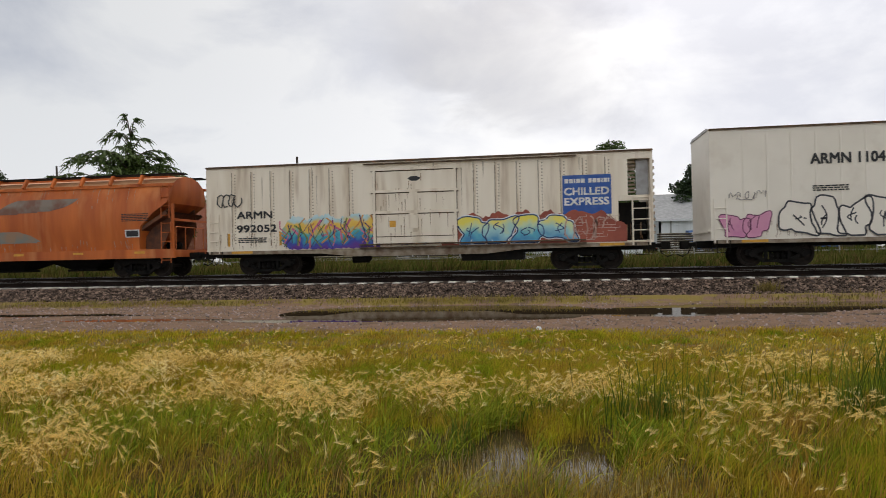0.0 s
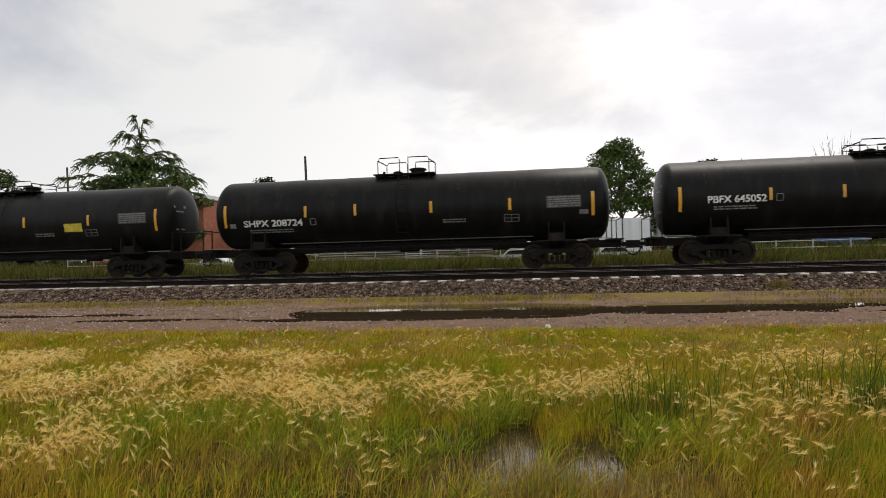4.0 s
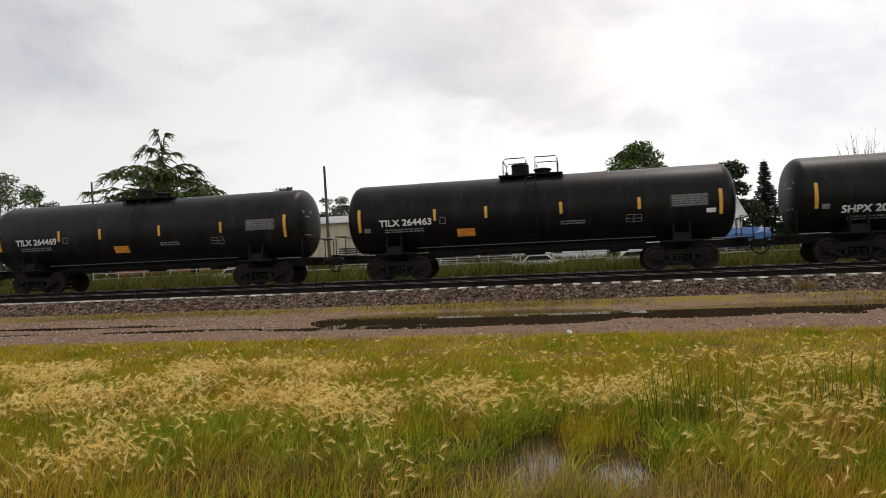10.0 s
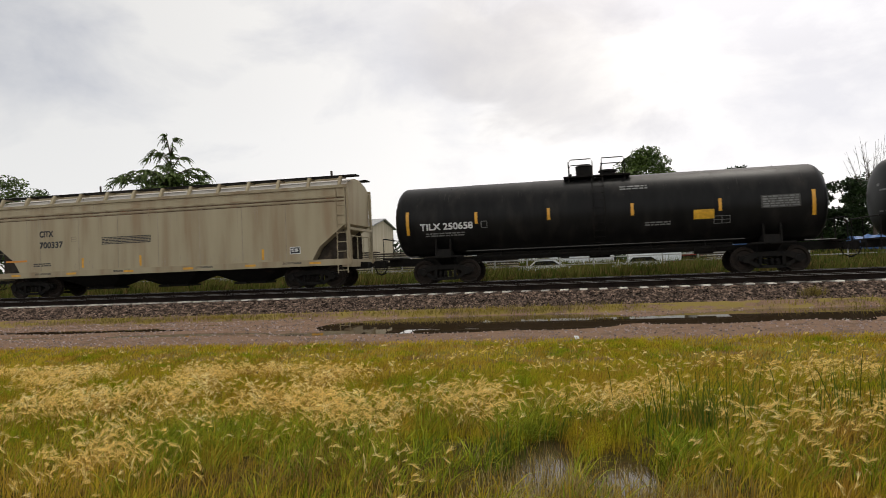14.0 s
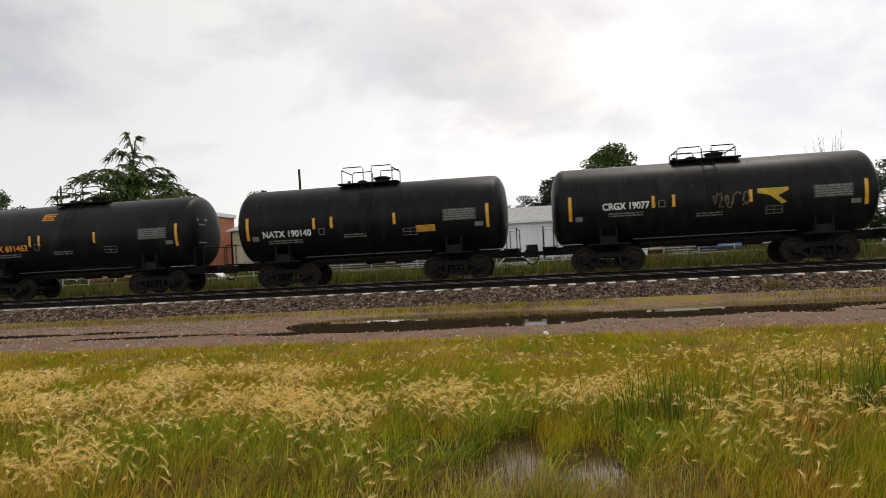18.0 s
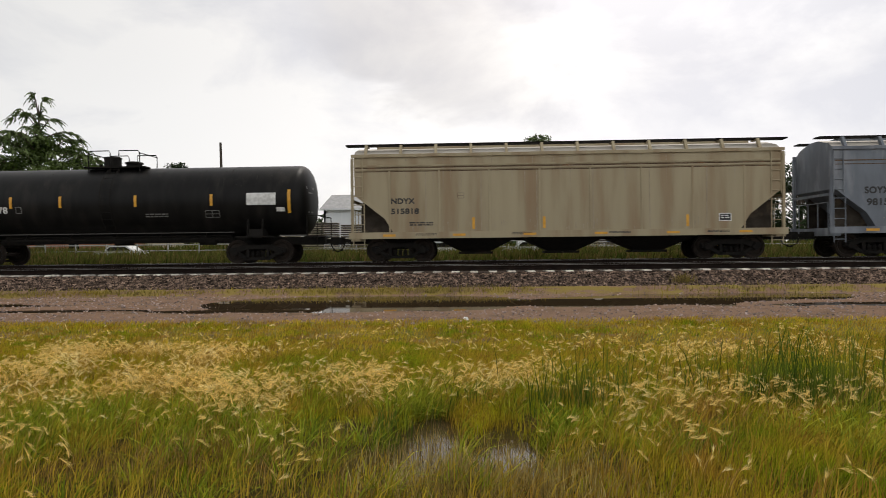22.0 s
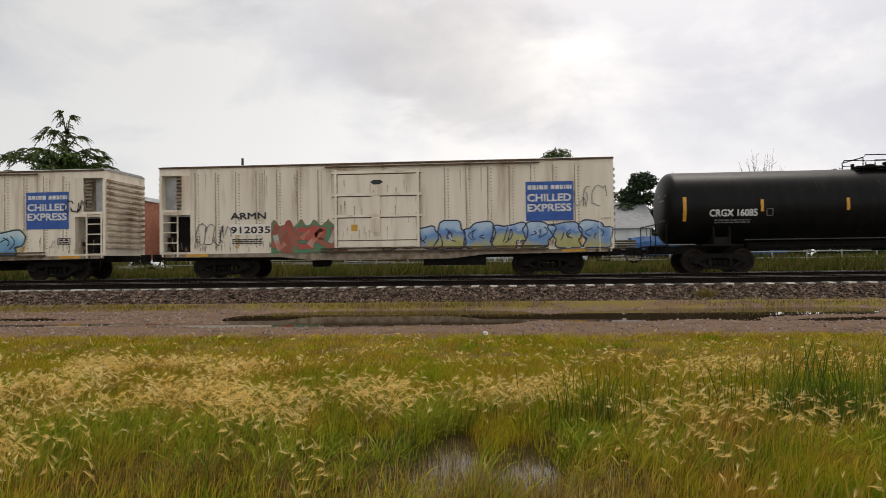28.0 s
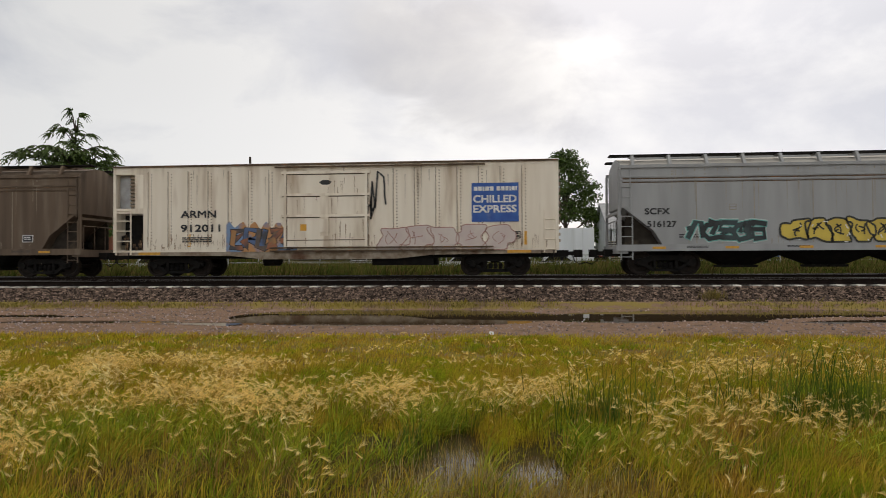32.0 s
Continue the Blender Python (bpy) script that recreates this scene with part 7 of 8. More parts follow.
broad_tree("dark green shade tree", 15.5, 72, 10.3, 6.5, 12, LEAF_DARK, low=0.15, n=17000)
broad_tree("dark bushy tree at the lot's edge", 26.5, 74, 8.6, 6.0, 13, LEAF_DARK, low=0.1, n=15000)
broad_tree("dark bushy tree at the lot's edge", 22.6, 73, 9.7, 5.2, 19, LEAF_DARK, low=0.1, n=14000)
broad_tree("dark green roadside tree", -72, 80, 14.0, 9.0, 14, LEAF_DARK)
broad_tree("dark green tree at the far end", 38, 80, 11.0, 9.0, 15, LEAF_DARK, low=0.1)
broad_tree("dark green tree in a belt beyond the lot", 33.0, 82, 10.5, 9.0, 16, LEAF_DARK, low=0.08, n=12000)
broad_tree("dark green tree in a belt beyond the lot", 46.0, 86, 11.0, 10.0, 17, LEAF_DARK, low=0.08, n=12000)
broad_tree("dark green tree in a belt beyond the lot", 58.0, 88, 11.5, 11.0, 18, LEAF_DARK, low=0.08, n=12000)
spruce("dark pointed spruce tree", 21.0, 80, 11.4, 5.2, 3)
bare_tree("half-dead tree with bare upright twigs", 27.0, 70, 12.0, 5)


def far_woods():
    """Low belt of woods along the horizon."""
    g = np.random.RandomState(77)
    n = 420
    x, y = g.uniform(-260, 190, n), g.uniform(135, 175, n)
    h = 3.5 + 2.2 * value_noise(x * 0.05, y * 0.02, 71) + g.uniform(-1, 2.0, n)
    cs = np.stack([x, y, 0.4 + np.maximum(h, 1.2) * 0.6], -1)
    v, f = leaf_cloud(cs, np.maximum(h, 1.5) * 0.85, 26000, 1.5, 78, flat=0.8)
    tagged(new("far_woods", leaf_mesh("far_woods", v, f, LEAF_DARK)), "low dark green belt of distant woods", "woods", kind="stuff")


far_woods()


def utility_pole(label, x, y, height, arms, lean=0.0):
    t = thing("utility_pole", label, "utility pole", "poles along the line", at=pose(x, y, float(ground_height(x, y)), 0, lean, 0))
    part("post", Shape().tube([(0, 0, -0.2), (0, 0, height)], [0.17, 0.11], 10), WOODPOLE, t)
    for z, w in arms:
        part("crossarm", Shape().box(-w / 2, w / 2, -0.16, -0.06, height - z - 0.07, height - z + 0.07), WOODPOLE, t)
        for k in range(4):
            xx = -w / 2 + 0.15 + (w - 0.3) * k / 3
            part("insulator", Shape().lathe([(0, 0.03), (0.06, 0.06), (0.14, 0.06), (0.2, 0.02)], 8, "z", (xx, -0.11, height - z + 0.07)), CONCRETE, t)
    return t


utility_pole("wooden utility pole with two crossarms", -59.4, 75, 13.4, ((1.3, 2.6), (2.5, 2.6)), -1.8)
utility_pole("plain dark wooden pole", -23.4, 62, 11.1, ((7.2, 0.9),), -1.2)


def shed(name, label, x0, x1, y0, y1, eave, ridge, wall, roof_m, z=0.44, posts=0, opening=None, category="building"):
    """A gabled building with its ridge along the track, wall panels, roof, downpipe, door and eaves."""
    t = thing(name, label, category, "buildings beyond the tracks", at=pose((x0 + x1) / 2, (y0 + y1) / 2, z))
    w, d = (x1 - x0) / 2, (y1 - y0) / 2
    part("wall", Shape().box(-w, w, -d, -d + 0.2, -0.3, eave).box(-w, w, d - 0.2, d, -0.3, eave).prism([(-d, -0.3), (d, -0.3), (d, eave), (0, ridge - 0.1), (-d, eave)], -w, -w + 0.2, "x").prism([(-d, -0.3), (d, -0.3), (d, eave), (0, ridge - 0.1), (-d, eave)], w - 0.2, w, "x"), wall, t)
    part("roof", Shape().prism([(-d - 0.35, eave - 0.12), (0, ridge), (d + 0.35, eave - 0.12), (d + 0.35, eave - 0.02), (0, ridge + 0.12), (-d - 0.35, eave - 0.02)], -w - 0.3, w + 0.3, "x"), roof_m, t)
    part("gutter", Shape().box(-w - 0.3, w + 0.3, -d - 0.45, -d - 0.34, eave - 0.16, eave - 0.04), WHITEWALL, t)
    for k in range(int(2 * w // 1.1)):
        x = -w + 0.55 + 1.1 * k
        part("panel_rib", Shape().box(x - 0.03, x + 0.03, -d - 0.03, -d, -0.2, eave - 0.1), wall, t)
    for x in (-w * 0.55, w * 0.72):
        part("downpipe", Shape().tube([(x, -d - 0.08, 0), (x, -d - 0.08, eave - 0.1)], 0.06), CONCRETE, t)
    part("door", Shape().box(w * 0.25 - 0.5, w * 0.25 + 0.5, -d - 0.04, -d + 0.02, -0.2, 2.1), CONCRETE, t, "grey steel door")
    for x in (-w * 0.25, w * 0.45):
        part("window", Shape().box(x - 0.5, x + 0.5, -d - 0.03, -d + 0.02, 1.6, 2.5), UNDER, t, "dark window")
    return t


shed("shed", "long white metal shed with a grey gabled roof", -13.5, 2.9, 60, 70, 4.62, 6.15, WHITEWALL, GREYROOF)
shed("shed", "tan board shed with a pale roof", -33.0, -21.0, 66, 74, 5.9, 6.7, TANWALL, GREYROOF)


def brick_building():
    t = thing("brick_building", "orange brick building with a flat white roof edge", "building", "buildings beyond the tracks", at=pose(-42.0, 68, 0.44))
    part("wall", Shape().box(-6.5, 6.5, -4, 4, -0.3, 7.65), BRICK, t)
    part("roof_edge", Shape().box(-6.7, 6.7, -4.2, 4.2, 7.65, 8.05), WHITEWALL, t, "white roof edge")
    for k in range(4):
        x = -5 + 3.2 * k
        w = part("window", Shape().box(x - 0.55, x + 0.55, -4.03, -3.9, 3.6, 5.0), UNDER, t, "dark window")
        part("sill", Shape().box(x - 0.65, x + 0.65, -4.12, -3.98, 3.48, 3.6), CONCRETE, w)
    part("door", Shape().box(2.4, 3.4, -4.04, -3.9, -0.2, 2.1), UNDER, t)
    return t


brick_building()


def box_trailer(label, x, y, w, paint, z=0.44):
    t = thing("box_trailer", label, "trailer", "parked trailers", at=pose(x, y, z))
    part("box", Shape().box(-w / 2, w / 2, -1.2, 1.2, 1.05, 3.7), paint, t)
    part("frame", Shape().box(-w / 2, w / 2, -0.5, 0.5, 0.85, 1.05), UNDER, t)
    for k in range(int(w // 1.2)):
        xx = -w / 2 + 0.6 + 1.2 * k
        part("side_post", Shape().box(xx - 0.03, xx + 0.03, -1.23, -1.2, 1.1, 3.65), paint, t)
    for xx in (w / 2 - 0.9, w / 2 - 2.0):
        part("wheel", Shape().lathe([(-0.15, 0.2), (-0.15, 0.48), (-0.1, 0.5), (0.1, 0.5), (0.15, 0.48), (0.15, 0.2)], 18, "y", (xx, -1.0, 0.5)), UNDER, t)
        part("wheel", Shape().lathe([(-0.15, 0.2), (-0.15, 0.48), (-0.1, 0.5), (0.1, 0.5), (0.15, 0.48), (0.15, 0.2)], 18, "y", (xx, 1.0, 0.5)), UNDER, t)
    part("landing_leg", Shape().box(-w / 2 + 1.0, -w / 2 + 1.15, -0.8, 0.8, 0.0, 0.9), UNDER, t)
    return t


BLUE_TARP = mat("blue_tarpaulin", (0.016, 0.065, 0.20), (0.024, 0.10, 0.27), rough=0.5, scale=2, bump=0.3, bscale=3)
box_trailer("white box trailer parked behind the line", 5.6, 56, 3.9, WHITEWALL)


shed("house", "white house with a tall grey shingle roof", 10.6, 15.4, 66, 76, 4.2, 6.9, WHITEWALL, GREYROOF, category="house")


def pallet_stack(label, x, y, w, rows):
    """A stack of slatted wooden pallets."""
    t = thing("pallet_stack", label, "pallets", "stacks in the lot", at=pose(x, y, 0.44))
    for k in range(rows):
        p = part("pallet", cached(("bearer", w), lambda: Shape().box(-w / 2, w / 2, -0.05, 0.05, 0, 0.09).mesh("pallet", WOODPOLE)), None, t, at=pose(0, 0, 0.17 * k))
        for q in (-0.5, 0.5):
            part("bearer", cached(("bearer", w), None), None, p, at=pose(0, q, 0))
        part("deck", cached(("deck", w), lambda: Shape().box(-w / 2, w / 2, -0.58, 0.58, 0.094, 0.12).mesh("deck", TANWALL)), None, p)
    return t


pallet_stack("tall stack of weathered wooden pallets", -5.9, 50.8, 2.3, 20)
# guessed stacks, added to keep the white shed out of puddle reflections
for _x, _r in ((-8.8, 17), (-11.6, 18), (-14.2, 15), (-17.0, 16)):
    pallet_stack("stack of weathered wooden pallets", _x, 50.9, 2.5, _r)
pallet_stack("stack of weathered wooden pallets", 9.4, 51.5, 2.4, 15)


def tarp_stack(label, x, y, w, h, seed):
    g = random.Random(seed)
    t = thing("tarp_stack", label, "covered stack", "covered stacks", at=pose(x, y, 0.44))
    for k in range(4):
        part("timber", Shape().box(-w / 2, w / 2, -0.9, 0.9, 0.42 * k, 0.42 * k + 0.36), WOODPOLE, t, "dark stacked timber")
    s = Shape()
    n = 10
    prof = []
    for i in range(n + 1):
        xx = -w / 2 - 0.05 + (w + 0.1) * i / n
        prof.append([(xx, -1.0 + g.uniform(-0.05, 0.05), 1.35 + g.uniform(-0.12, 0.12)), (xx, -0.95, h * 0.85 + g.uniform(-0.1, 0.1)), (xx, -0.6, h + g.uniform(-0.12, 0.12)), (xx, 0.6, h + g.uniform(-0.12, 0.12)), (xx, 1.0, h * 0.8), (xx, 1.05, 1.3)])
    v = [p for r in prof for p in r]
    s.add(v, [(i * 6 + k, i * 6 + k + 1, i * 6 + k + 7, i * 6 + k + 6) for i in range(n) for k in range(5)] + [tuple(range(6)), tuple(range(n * 6 + 5, n * 6 - 1, -1))])
    part("tarpaulin", s, BLUE_TARP, t, "creased blue tarpaulin")
    return t


for k, (x, y, w, h) in enumerate(((13.4, 58, 3.6, 2.9), (22.3, 58, 3.2, 2.4))):
    tarp_stack("stack under a creased blue tarpaulin", x, y, w, h, k)


def parked_car(label, x, y, paint, rz=0):
    t = thing("parked_car", label, "car", "parked cars", at=pose(x, y, 0.44, 0, 0, rz))
    prof = [(-2.2, 0.35), (-2.25, 0.8), (-1.9, 0.95), (-1.2, 1.0), (-0.7, 1.45), (0.8, 1.48), (1.5, 1.0), (2.1, 0.9), (2.25, 0.6), (2.2, 0.35)]
    part("body", Shape().prism(prof, -0.85, 0.85), paint, t)
    part("side_window", Shape().prism([(-1.0, 1.03), (-0.62, 1.38), (0.72, 1.4), (1.25, 1.03)], -0.865, -0.852), UNDER, t, "dark glass")
    for xx in (-1.4, 1.4):
        for yy in (-0.8, 0.8):
            part("wheel", Shape().lathe([(-0.1, 0.15), (-0.1, 0.32), (0.1, 0.32), (0.1, 0.15)], 16, "y", (xx, yy, 0.32)), UNDER, t)
    for xx in (-2.26, 2.2):
        part("bumper", Shape().box(xx, xx + 0.06, -0.8, 0.8, 0.4, 0.6), UNDER, t)
    return t


CAR_WHITE = mat("white_car_paint", (0.7, 0.7, 0.7), (0.62, 0.62, 0.62), rough=0.25)
CAR_RED = mat("dark_red_car_paint", (0.3, 0.05, 0.035), (0.25, 0.04, 0.03), rough=0.25)
parked_car("white parked car behind the weeds", -3.0, 55, CAR_WHITE)
parked_car("white parked car behind the weeds", 4.5, 55, CAR_WHITE)
parked_car("dark red parked car behind the weeds", 8.2, 56, CAR_RED)
parked_car("white parked car behind the weeds", -30.0, 56, CAR_WHITE)


def pipe_fence(x0, x1, y):
    t = thing("pipe_fence", "low pale pipe fence along the lot", "fence", at=pose(0, y, 0.42))
    for z in (0.6, 1.05, 1.5):
        part("rail", Shape().tube([(x0, 0, z), (x1, 0, z)], 0.035), CONCRETE, t)
    x = x0
    while x <= x1:
        part("post", cached("fence_post", lambda: Shape().tube([(0, 0, -0.1), (0, 0, 1.6)], 0.055).mesh("post", CONCRETE)), None, t, at=pose(x, 0, 0))
        x += 2.4
    return t


pipe_fence(-40, 30, 50)

# ---- grass ----


def blades(x, y, z, height, width, lean_x, lean_y, seed, segs=2):
    """Tapered bent blades as one vertex block: returns vertices and faces."""
    g = np.random.RandomState(seed)
    n = len(x)
    a = g.uniform(0, 3.1416, n)
    wx, wy = np.cos(a) * width / 2, np.sin(a) * width / 2
    rows = []
    for s in range(segs):
        f = s / segs
        k = 1 - 0.35 * f
        cx, cy, cz = x + lean_x * f * f, y + lean_y * f * f, z + height * f
        rows += [np.stack([cx - wx * k, cy - wy * k, cz], -1), np.stack([cx + wx * k, cy + wy * k, cz], -1)]
    rows.append(np.stack([x + lean_x, y + lean_y, z + height * (1 - 0.25 * np.minimum(1, np.hypot(lean_x, lean_y) / height))], -1))
    m = 2 * segs + 1
    v = np.stack(rows, 1).reshape(-1, 3)
    base = (np.arange(n) * m)[:, None]
    quads = [base + np.array([[2 * s, 2 * s + 1, 2 * s + 3, 2 * s + 2]]) for s in range(segs - 1)]
    tris = base + np.array([[m - 3, m - 2, m - 1]])
    return v, (np.concatenate(quads) if quads else np.zeros((0, 4), int)), tris


def grass_object(name, label, v, quads, tris, material):
    me = bpy.data.meshes.new(name)
    me.vertices.add(len(v))
    me.vertices.foreach_set("co", v.ravel())
    nq, nt = len(quads), len(tris)
    me.loops.add(4 * nq + 3 * nt)
    me.loops.foreach_set("vertex_index", np.concatenate([quads.ravel(), tris.ravel()]).astype(np.int32))
    me.polygons.add(nq + nt)
    me.polygons.foreach_set("loop_start", np.concatenate([np.arange(nq) * 4, 4 * nq + np.arange(nt) * 3]).astype(np.int32))
    me.update(calc_edges=True)
    me.materials.append(material)
    return tagged(new(name, me), label, "grass", kind="stuff")


def grass_material(name, c1, c2, c3, scale=0.8, through_light=0.4, island=0.4):
    """Blade paint whose thin leaf also lets light through."""
    m = mat(name, c1, c2, rough=0.9, scale=scale, lo=0.40, hi=0.60, c3=c3, s3=3.2, lo3=0.47, hi3=0.64, island=island, spec=0.04)
    nt = m.node_tree
    p, out = nt.nodes["Principled BSDF"], nt.nodes["Material Output"]
    tr, mx = nt.nodes.new("ShaderNodeBsdfTranslucent"), nt.nodes.new("ShaderNodeMixShader")
    mx.inputs[0].default_value = through_light
    nt.links.new(p.inputs["Base Color"].links[0].from_socket, tr.inputs[0])
    nt.links.new(p.outputs[0], mx.inputs[1])
    nt.links.new(tr.outputs[0], mx.inputs[2])
    nt.links.new(mx.outputs[0], out.inputs[0])
    return m


GRASS = grass_material("green_grass_blade", (0.195, 0.255, 0.011), (0.37, 0.34, 0.016), (0.40, 0.24, 0.035), 2.0, 0.35, 0.7)
GRASS_DRY = grass_material("dry_yellow_grass", (0.50, 0.36, 0.04), (0.37, 0.27, 0.025), (0.30, 0.17, 0.03), 1.1, 0.3)
GRASS_DARK = grass_material("deep_green_reed", (0.060, 0.105, 0.014), (0.095, 0.140, 0.018), (0.15, 0.16, 0.022))
LEAFY = grass_material("soft_green_grass_leaf", (0.165, 0.225, 0.018), (0.24, 0.265, 0.022), (0.32, 0.30, 0.03), 2.8, 0.35, 0.6)
RUSSET = grass_material("russet_grass_stem", (0.27, 0.165, 0.045), (0.19, 0.11, 0.03), (0.34, 0.24, 0.08), 2.8, 0.3, 0.6)
PLUME = grass_material("cream_foxtail_plume", (0.88, 0.69, 0.26), (0.74, 0.52, 0.15), (0.92, 0.80, 0.42), 3.0, 0.5, 0.45)
GOLD_STEM = grass_material("golden_foxtail_stem", (0.54, 0.35, 0.10), (0.42, 0.25, 0.07), (0.40, 0.30, 0.07), 2.8, 0.3, 0.5)
VERGE = grass_material("dull_verge_grass", (0.24, 0.185, 0.035), (0.17, 0.15, 0.03), (0.20, 0.15, 0.06), 0.8, 0.2)
STRAW = grass_material("dead_straw_stem", (0.36, 0.27, 0.085), (0.24, 0.17, 0.05), (0.42, 0.35, 0.16), 2.0, 0.3, 0.6)
WEED = grass_material("rank_green_weed", (0.060, 0.085, 0.016), (0.105, 0.12, 0.024), (0.19, 0.13, 0.05), 0.5, 0.4, 0.6)


def field_points(n, seed, y0, y1, az0=-1.06, az1=0.66):
    """Places spread over the wedge of meadow before the road."""
    g = np.random.RandomState(seed)
    y = np.sqrt(g.uniform(y0 ** 2, y1 ** 2, n))
    return y * g.uniform(az0, az1, n), y, g


def in_pool(x, y):
    m = np.zeros(len(x), bool)
    for cx, cy, rx, ry in POOLS:
        m |= ((x - cx) / rx) ** 2 + ((y - cy) / ry) ** 2 < 0.9
    return m


# bands of foxtail: azimuth range, distance range, share
PLUME_BANDS = [(-1.04, -0.36, 6.4, 9.2, 3100), (-1.04, -0.50, 5.6, 6.8, 560), (-0.42, -0.15, 5.9, 7.4, 720), (-1.0, -0.74, 4.3, 5.3, 300), (-0.66, -0.30, 4.6, 6.2, 150), (-0.06, 0.12, 6.4, 7.8, 380), (0.08, 0.66, 4.2, 6.6, 420),
               (0.10, 0.66, 6.4, 10.0, 520), (-0.9, 0.5, 7.5, 11.6, 520), (-0.7, -0.2, 3.8, 5.0, 40)]
# wet hollow round the pools, and a strip of bare ground
HOLLOW = (-0.05, 4.55, 0.85, 1.15)
BARE = [(-2.9, 9.75, 1.5, 0.24), (-5.4, 10.1, 1.2, 0.18), (-0.6, 10.6, 1.8, 0.2), (2.4, 10.9, 1.6, 0.22)]


def tussock(x, y):
    """Uneven clumping of the sward at hand's and arm's breadth."""
    return 0.55 * value_noise(x * 3.2, y * 3.2, 34) + 0.45 * value_noise(x * 8.5, y * 7.0, 36) + 0.3 * value_noise(x * 17, y * 14, 38)


def build_meadow():
    # main sward
    x, y, g = field_points(560000, 21, 3.3, 12.2)
    patch = value_noise(x * 0.9, y * 0.9, 31)
    tuft = tussock(x, y)
    wet = dip(x, y, *HOLLOW)
    bare = sum(dip(x + 0.3 * value_noise(x * 2, y * 2, 45), y + 0.12 * value_noise(x * 3, y * 3, 46), *p) for p in BARE)
    keep = ~(in_pool(x, y) & (g.uniform(0, 1, len(x)) > 0.14)) & (g.uniform(0, 1, len(x)) < np.clip(0.66 + 0.22 * patch + 0.85 * tuft - 0.4 * smooth_step(8.5, 11.8, y) - 0.3 * wet - 0.9 * bare - 0.16 * (1 - smooth_step(4.4, 6.0, y)), 0.04, 1))
    x, y, patch, tuft, wet = (c[keep] for c in (x, y, patch, tuft, wet))
    n = len(x)
    h = (0.135 + 0.045 * patch + 0.115 * np.maximum(tuft, -0.8) + g.uniform(-0.07, 0.09, n)) * (1 - 0.62 * smooth_step(7.0, 10.5, y)) * (1 - 0.5 * wet) * (0.58 + 0.42 * smooth_step(4.4, 6.4, y))
    h = np.clip(h, 0.035, 0.6)
    v, q, t = blades(x, y, ground_height(x, y) - 0.01, h, g.uniform(0.002, 0.0052, n) * (0.55 + 0.11 * y), h * g.normal(0.16, 0.26, n), h * g.normal(0, 0.22, n), 22)
    grass_object("meadow_grass", "green and yellow meadow grass bent by wind", nearer(v), q, t, GRASS)
    # russet and dead stems in patches and round the wet hollow
    x, y, g = field_points(80000, 64, 3.3, 9.5)
    patch = value_noise(x * 1.3 + 5, y * 1.5, 65) + 0.5 * value_noise(x * 4, y * 4, 66) - 0.25 + 1.5 * dip(x, y, 0.25, 4.25, 1.0, 0.6) + 0.35 * (1 - smooth_step(4.2, 5.2, y)) + 0.8 * dip(x, y, -2.6, 4.6, 1.0, 0.5) + 0.7 * dip(x, y, -3.4, 6.6, 1.3, 0.5)
    keep = (patch > g.uniform(0.1, 1.3, len(x))) & ~(in_pool(x, y) & (g.uniform(0, 1, len(x)) > 0.1))
    x, y = x[keep], y[keep]
    n = len(x)
    h = g.uniform(0.06, 0.24, n) * (1 - 0.3 * dip(x, y, *HOLLOW))
    v, q, t = blades(x, y, np.maximum(ground_height(x, y), -0.06) - 0.01, h, g.uniform(0.003, 0.006, n) * (0.6 + 0.09 * y), h * g.normal(0.12, 0.25, n), h * g.normal(0, 0.22, n), 67)
    grass_object("russet_grass", "russet and dead grass stems in patches", nearer(v), q, t, RUSSET)
    # coarser turf to the sides and behind
    x, y, g = np.random.RandomState(20).uniform(-26, 20, 45000), np.random.RandomState(19).uniform(-9, 12.3, 45000), np.random.RandomState(18)
    far = np.maximum(y, 2.9)
    keep = (y < 2.9) | (x < -1.06 * far) | (x > 0.66 * far)
    keep &= np.hypot(x, y) > 0.5
    x, y = x[keep], y[keep]
    n = len(x)
    h = np.clip(0.16 + 0.08 * value_noise(x * 3, y * 3, 34) + g.uniform(-0.05, 0.12, n), 0.05, 0.4)
    v, q, t = blades(x, y, ground_height(x, y) - 0.01, h, g.uniform(0.012, 0.022, n), h * g.normal(0.2, 0.28, n), h * g.normal(0, 0.2, n), 17)
    grass_object("side_turf", "coarse green and yellow turf", nearer(v), q, t, GRASS)
    # tussocks of broader arching leaves
    x, y, g = field_points(420, 61, 3.7, 8.8)
    wide = value_noise(x * 1.1 + 2, y * 1.3, 63) > -0.25
    x, y = np.concatenate([x[wide], g.normal(-3.6, 0.6, 60), g.normal(-2.2, 0.5, 40), g.normal(-0.5, 0.35, 40), g.normal(0.75, 0.3, 24)]), np.concatenate([y[wide], g.normal(5.5, 0.45, 60), g.normal(5.2, 0.4, 40), g.normal(6.3, 0.3, 40), g.normal(5.4, 0.25, 24)])
    k = 34
    cx, cy = np.repeat(x, k), np.repeat(y, k)
    n = len(cx)
    px, py = cx + g.normal(0, 0.05, n), cy + g.normal(0, 0.05, n)
    keep = ~in_pool(px, py)
    px, py, cx, cy = px[keep], py[keep], cx[keep], cy[keep]
    n = len(px)
    h = g.uniform(0.10, 0.30, n) * (1 - 0.35 * smooth_step(7.0, 9.0, py))
    v, q, t = blades(px, py, ground_height(px, py) - 0.01, h, g.uniform(0.005, 0.011, n), (px - cx) * 2.6 + g.normal(0.06, 0.07, n), (py - cy) * 2.6 + g.normal(0, 0.06, n), 62, 4)
